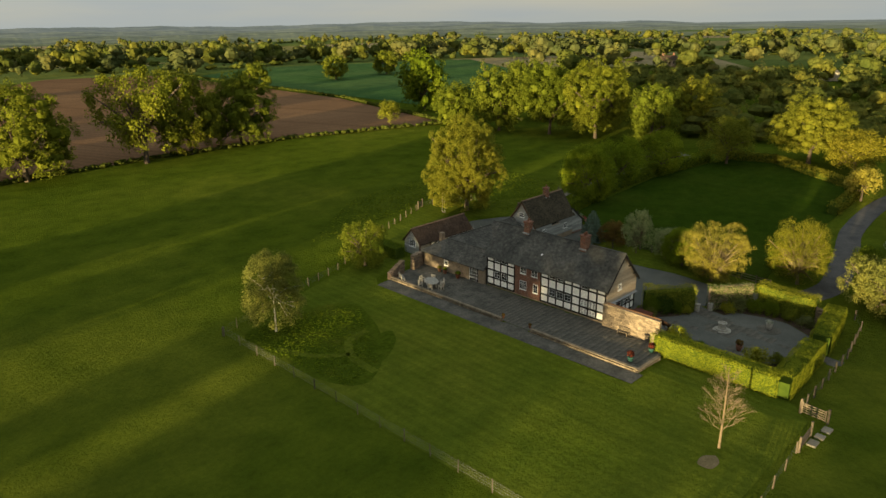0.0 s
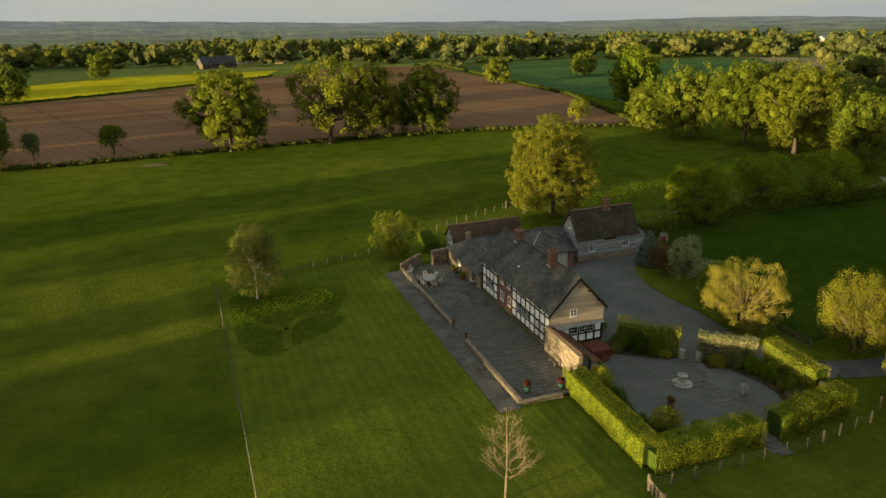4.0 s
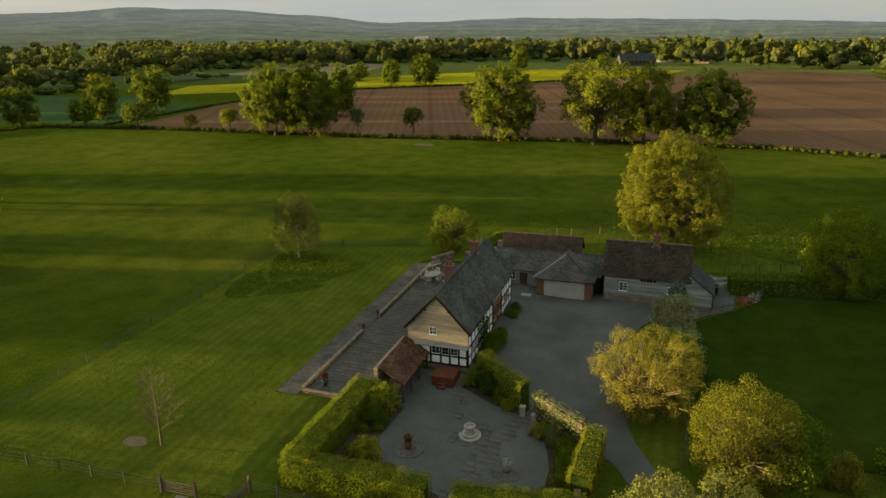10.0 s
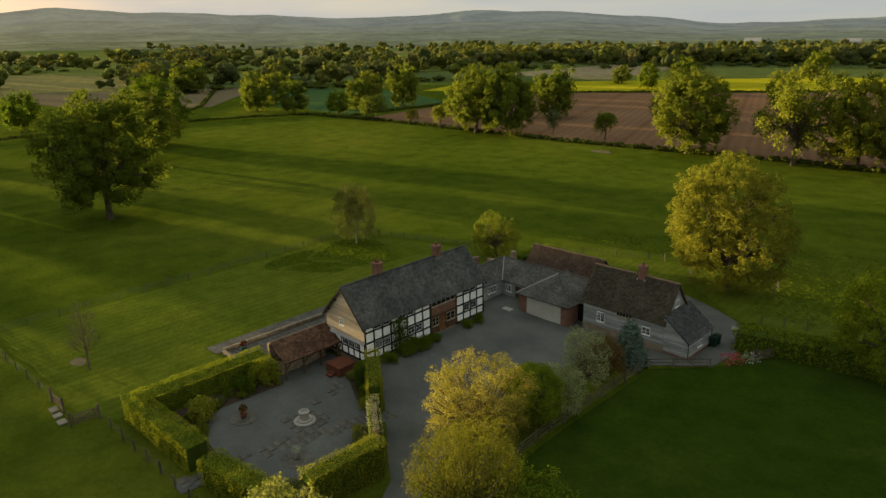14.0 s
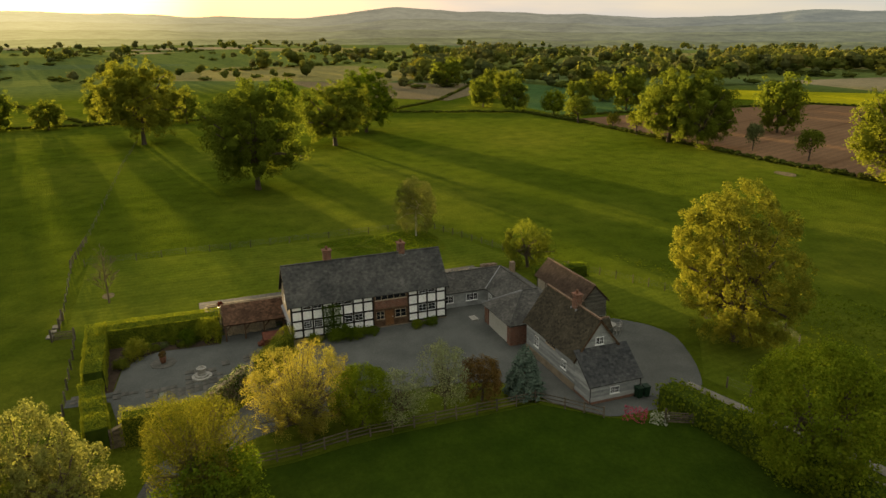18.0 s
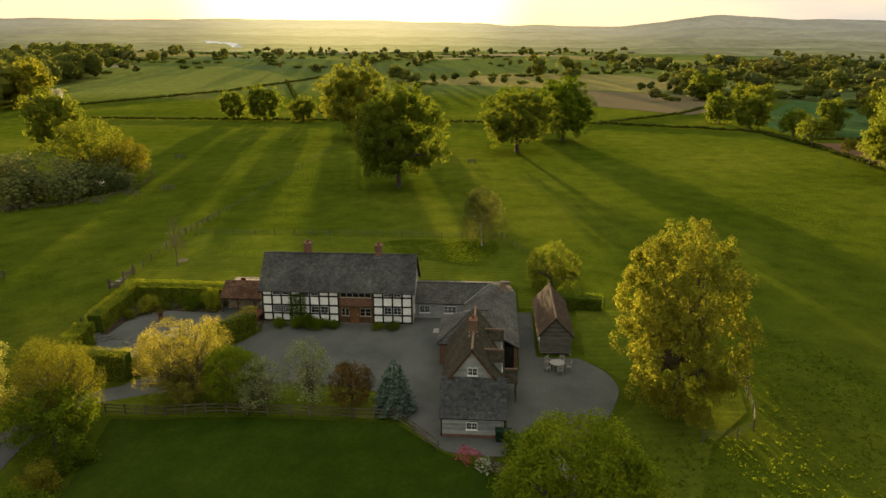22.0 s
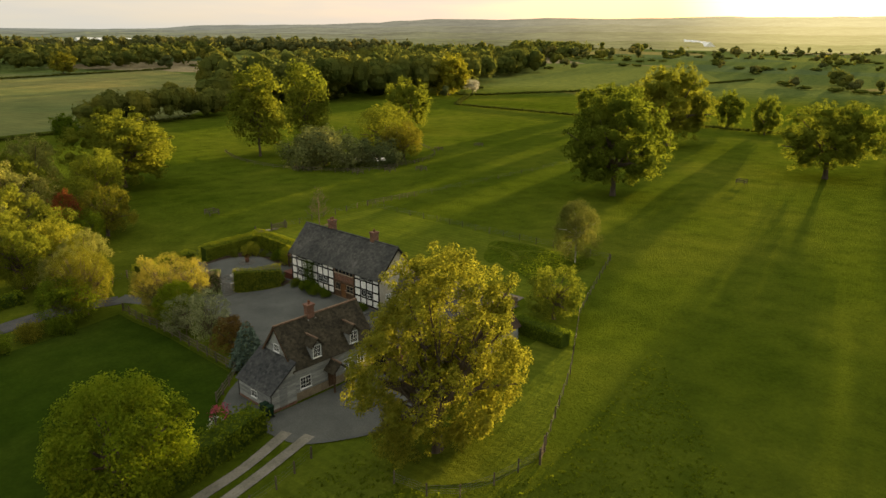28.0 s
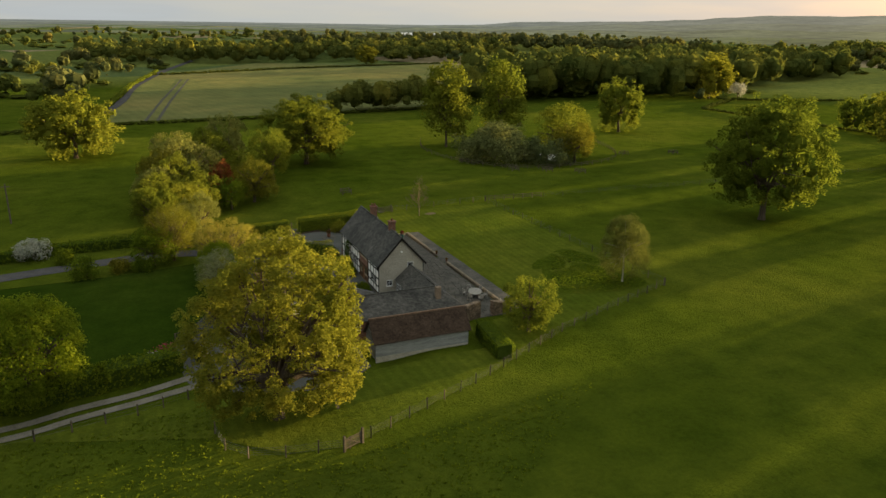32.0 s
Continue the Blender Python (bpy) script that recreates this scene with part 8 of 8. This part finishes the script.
for _p in ((-9, -41), (-111, -61), (-107, 20), (-68.5, -44.6), (-47.5, -66.5), (-54.5, -52.4), (-62, -49), (-96, -64)):
    tree_guard(*_p)


def wheelie_bin(x, y, turn):
    t = thing("wheelie_bin", (x, y, gz(x, y) + 0.06), "dark green wheeled bin beside the lean-to", "bin", "bins")
    t.rotation_euler = (0, 0, radians(turn))
    BASE[t] = Vector()
    bm = boxed(-0.28, 0.28, -0.34, 0.34, 0.06, 1.0)
    for v in bm.verts:
        if v.co.z < 0.5:
            v.co.x *= 0.82
            v.co.y *= 0.8
    bmesh.ops.bevel(bm, geom=bm.edges[:], offset=0.025, segments=1, affect="EDGES")
    part("body", bm, M_BIN, t)
    bm = boxed(-0.3, 0.3, -0.37, 0.37, 1.0, 1.07)
    bmesh.ops.bevel(bm, geom=bm.edges[:], offset=0.02, segments=1, affect="EDGES")
    part("lid", bm, M_BIN, t)
    for s in (-0.25, 0.25):
        bm = bmesh.new()
        tube(bm, (s - 0.03, 0.26, 0.1), (s + 0.03, 0.26, 0.1), 0.1, 0.1, 12)
        part("wheel", bm, M_TIMBER, t)


wheelie_bin(25.35, 26.75, 90)
wheelie_bin(25.35, 27.5, 84)


def rope_swing(x, y):
    t = thing("rope_swing", (x, y, gz(x, y) + 0.45), "rope swing hanging from the sycamore", "swing")
    for s in (-0.3, 0.3):
        bm = bmesh.new()
        tube(bm, (x, y + s, gz(x, y) + 0.45), (x + 0.2, y + s, 6.5), 0.02, 0.02, 4)
        part("rope", bm, M_TEAK, t)
    part("seat", boxed(x - 0.13, x + 0.13, y - 0.38, y + 0.38, gz(x, y) + 0.42, gz(x, y) + 0.46), M_FENCE, t)


rope_swing(15.0, 42.9)


def telegraph_pole(x, y, h):
    t = thing("telegraph_pole", (x, y, gz(x, y)), "wooden telegraph pole with a crossarm", "pole")
    bm = bmesh.new()
    tube(bm, (x, y, gz(x, y) - 0.2), (x, y, gz(x, y) + h), 0.14, 0.1, 8)
    part("shaft", bm, M_FENCE, t)
    part("crossarm", boxed(x - 0.7, x + 0.7, y - 0.05, y + 0.05, gz(x, y) + h - 0.6, gz(x, y) + h - 0.48), M_FENCE, t)


telegraph_pole(50.8, -40.6, 7.0)


# ---- farms and sheds in the distance ----
def far_house(x, y, L, w, h, turn, wall, roof, label, category="house", chimneys=1):
    z = gz(x, y)
    t = thing("distant_house" if category == "house" else "distant_barn", (x, y, z), label, category, "distant buildings")
    BASE[t] = Vector()
    t.rotation_euler = (0, 0, radians(turn))
    part("wall", boxed(-L / 2, L / 2, -w / 2, w / 2, -2, h), wall, t)
    r = h + w * 0.42
    bm = bmesh.new()
    for s in (-1, 1):
        vs = [bm.verts.new(p) for p in ((-L / 2 - 0.3, s * (w / 2 + 0.3), h - 0.2), (L / 2 + 0.3, s * (w / 2 + 0.3), h - 0.2), (L / 2 + 0.3, 0, r), (-L / 2 - 0.3, 0, r))]
        bm.faces.new(vs if s < 0 else vs[::-1])
    for s in (-1, 1):
        vs = [bm.verts.new(p) for p in ((s * L / 2, -w / 2, h), (s * L / 2, w / 2, h), (s * L / 2, 0, r - 0.1))]
        bm.faces.new(vs)
    part("roof", bm, roof, t)
    for k in range(int(L / 3)):
        for s in (-1, 1):
            u = -L / 2 + 1.5 + k * 3
            part("window", boxed(u - 0.5, u + 0.5, s * w / 2 - 0.05, s * w / 2 + 0.05, h * 0.45, h * 0.75), M_GLASS, t)
    for k in range(chimneys):
        part("chimney", boxed(L / 2 - 1.6 - k * (L - 3), L / 2 - 0.8 - k * (L - 3), -0.4, 0.4, r - 0.8, r + 1.2), M_BRICK, t)


far_house(-14, 458, 24, 11, 3.4, 20, M_FENCE, M_SLATE2, "low grey farm barn beyond the yellow field", "barn", 0)
far_house(30, 492, 10, 6, 3.8, -10, M_RUIN, M_CLAY, "stone farmhouse with a red roof among trees")
far_house(8, 520, 26, 13, 5, 70, M_BOARD2, M_CLAY, "large farm building among trees", "barn", 0)
far_house(-990, 418, 22, 9, 3.6, 10, M_RENDER, M_SLATE2, "white barn out in the fields", "barn", 0)
far_house(240, 120, 9, 5, 3.6, 15, M_BOARD2, M_CLAY, "grey house among the trees")
far_house(290, 70, 9, 5, 3.6, 60, M_RENDER, M_SLATE2, "pale house among the trees")
far_house(330, 170, 11, 6, 4, -20, M_RUIN, M_CLAY, "stone house among the trees", chimneys=2)
far_house(420, 40, 11, 6, 4, 30, M_RENDER, M_SLATE2, "pale house near the far fields")
far_house(520, 330, 20, 10, 5, 10, M_RENDER, M_SLATE2, "pale barn near the far fields", "barn", 0)
far_house(700, 620, 36, 14, 5, 35, M_RENDER, M_LEAD, "long white shed on the horizon", "barn", 0)
far_house(350, 560, 12, 8, 5, 5, M_RENDER, M_SLATE2, "pale house beyond the fields")
far_house(-560, 1500, 34, 16, 4, 6.5, M_RENDER, M_LEAD, "long white sheds below the hills", "barn", 0)
far_house(-380, 1540, 26, 15, 4, 6.5, M_RENDER, M_LEAD, "long white sheds below the hills", "barn", 0)
for _k in range(7):
    far_house(-1500 - 75 * _k, -560 - 42 * _k, 120, 26, 3.0, 30, M_WHITE, M_PAINT, "row of long white polythene tunnels", "barn", 0)
for _k in range(2):
    far_house(-560 + 40 * _k, -1330 - 20 * _k, 60, 20, 2.6, 10, M_WHITE, M_PAINT, "row of long white polythene tunnels", "barn", 0)


# ---- paving, stone by stone ----
def paving(name, x0, x1, y0, y1, z, w, d, label, keep=None, wander=0.0, limit=330):
    """Flagstones laid in courses on a bed; each stone is its own piece on one of a few shared meshes."""
    t = thing(name, ((x0 + x1) / 2, (y0 + y1) / 2, z), label, "paving", kind="structure")
    rng = random.Random(int(abs(x0 * 31 + y1)))
    shapes = []
    for k in range(10):
        bm = boxed(-0.5, 0.5, -0.5, 0.5, -1, 0)
        for v in bm.verts:
            v.co.x += rng.uniform(-0.03, 0.03)
            v.co.y += rng.uniform(-0.03, 0.03)
        me = bpy.data.meshes.new("flagstone")
        bm.to_mesh(me)
        bm.free()
        me.materials.append(M_FLAG)
        shapes.append(me)
    y, n = y0, 0
    rest = bmesh.new()
    while y < y1 - 0.1:
        dd = min(d * rng.uniform(0.75, 1.25), y1 - y)
        x = x0 + rng.uniform(-0.3, 0)
        while x < x1 - 0.1:
            ww = w * rng.uniform(0.7, 1.35)
            a, b = max(x, x0), min(x + ww, x1)
            x += ww
            if b - a < 0.2 or (keep and not keep((a + b) / 2, y + dd / 2)):
                continue
            if n >= limit:
                h = rng.uniform(-0.008, 0.012)
                j = [rng.uniform(-0.025, 0.025) for _ in range(4)]
                vs = box(rest, a + 0.017 + j[0] * 0.3, b - 0.017, y + 0.017, y + dd - 0.017, z - 0.09 + h, z + h)
                for v in vs[1::2]:
                    v.co.x += rng.uniform(-0.02, 0.02)
                    v.co.y += rng.uniform(-0.02, 0.02)
                    v.co.z += rng.uniform(-0.006, 0.006)
                continue
            o = new("flagstone", rng.choice(shapes))
            o.parent = t
            zz = z if z is not None else 0
            g = (gz((a + b) / 2, y + dd / 2) + 0.1 - t.location.z) if wander else 0.0
            o.matrix_local = Matrix.Translation(((a + b) / 2 - t.location.x, y + dd / 2 - t.location.y, g + rng.uniform(-0.008, 0.012))) @ pose(0, 0, 0, rng.uniform(-0.4, 0.4), rng.uniform(-0.4, 0.4), rng.uniform(-1.5, 1.5)) @ Matrix.Diagonal((b - a - 0.035, dd - 0.035, 0.09, 1))
            n += 1
        y += dd
    if rest.verts:
        part("flagstones", rest, M_FLAGS, t, kind="stuff")
    else:
        rest.free()
    return t


paving("terrace", -10.05, -3.3, -7.8, 28.2, TZ, 0.8, 0.58, "worn dark flagstone terrace", None, 0, 300)
paving("court_path", 2.0, 11.0, -20.6, -2.4, -0.7, 0.8, 0.7, "sunken flagstone path across the garden court", lambda x, y: (abs(x - (6.4 + max(0.0, y + 15) * 0.3)) < 0.75 and y < -3 and noise.noise((x * 0.5, y * 0.5, 1)) > -0.3) or (abs(x - 2.4 - (-y - 2.8) * 0.5) < 0.8 and -9 < y < -2.9 and noise.noise((x * 0.6, y * 0.6, 4)) > -0.05) or 0.9 < math.hypot(x - 5.72, y + 9.2) < 1.8, 1.0, 200)
tagged(part("doormat_slab", boxed(3.4, 4.6, 19.6, 20.4, gz(4, 20) - 0.05, gz(4, 20) + 0.09), M_PALE), "pale stone slab let into the forecourt gravel", "slab")
for _x, _y in ((9.7, -12.7), (1.75, -12.7)):
    _bm = bmesh.new()
    lathe(_bm, (_x, _y, gz(_x, _y) - 0.03), [(1.3, 0), (1.3, 0.12), (1.28, 0.14)], 8)
    tagged(part("octagon_paving", _bm, M_FLAG), "eight-sided stone base in the gravel", "paving", kind="structure")
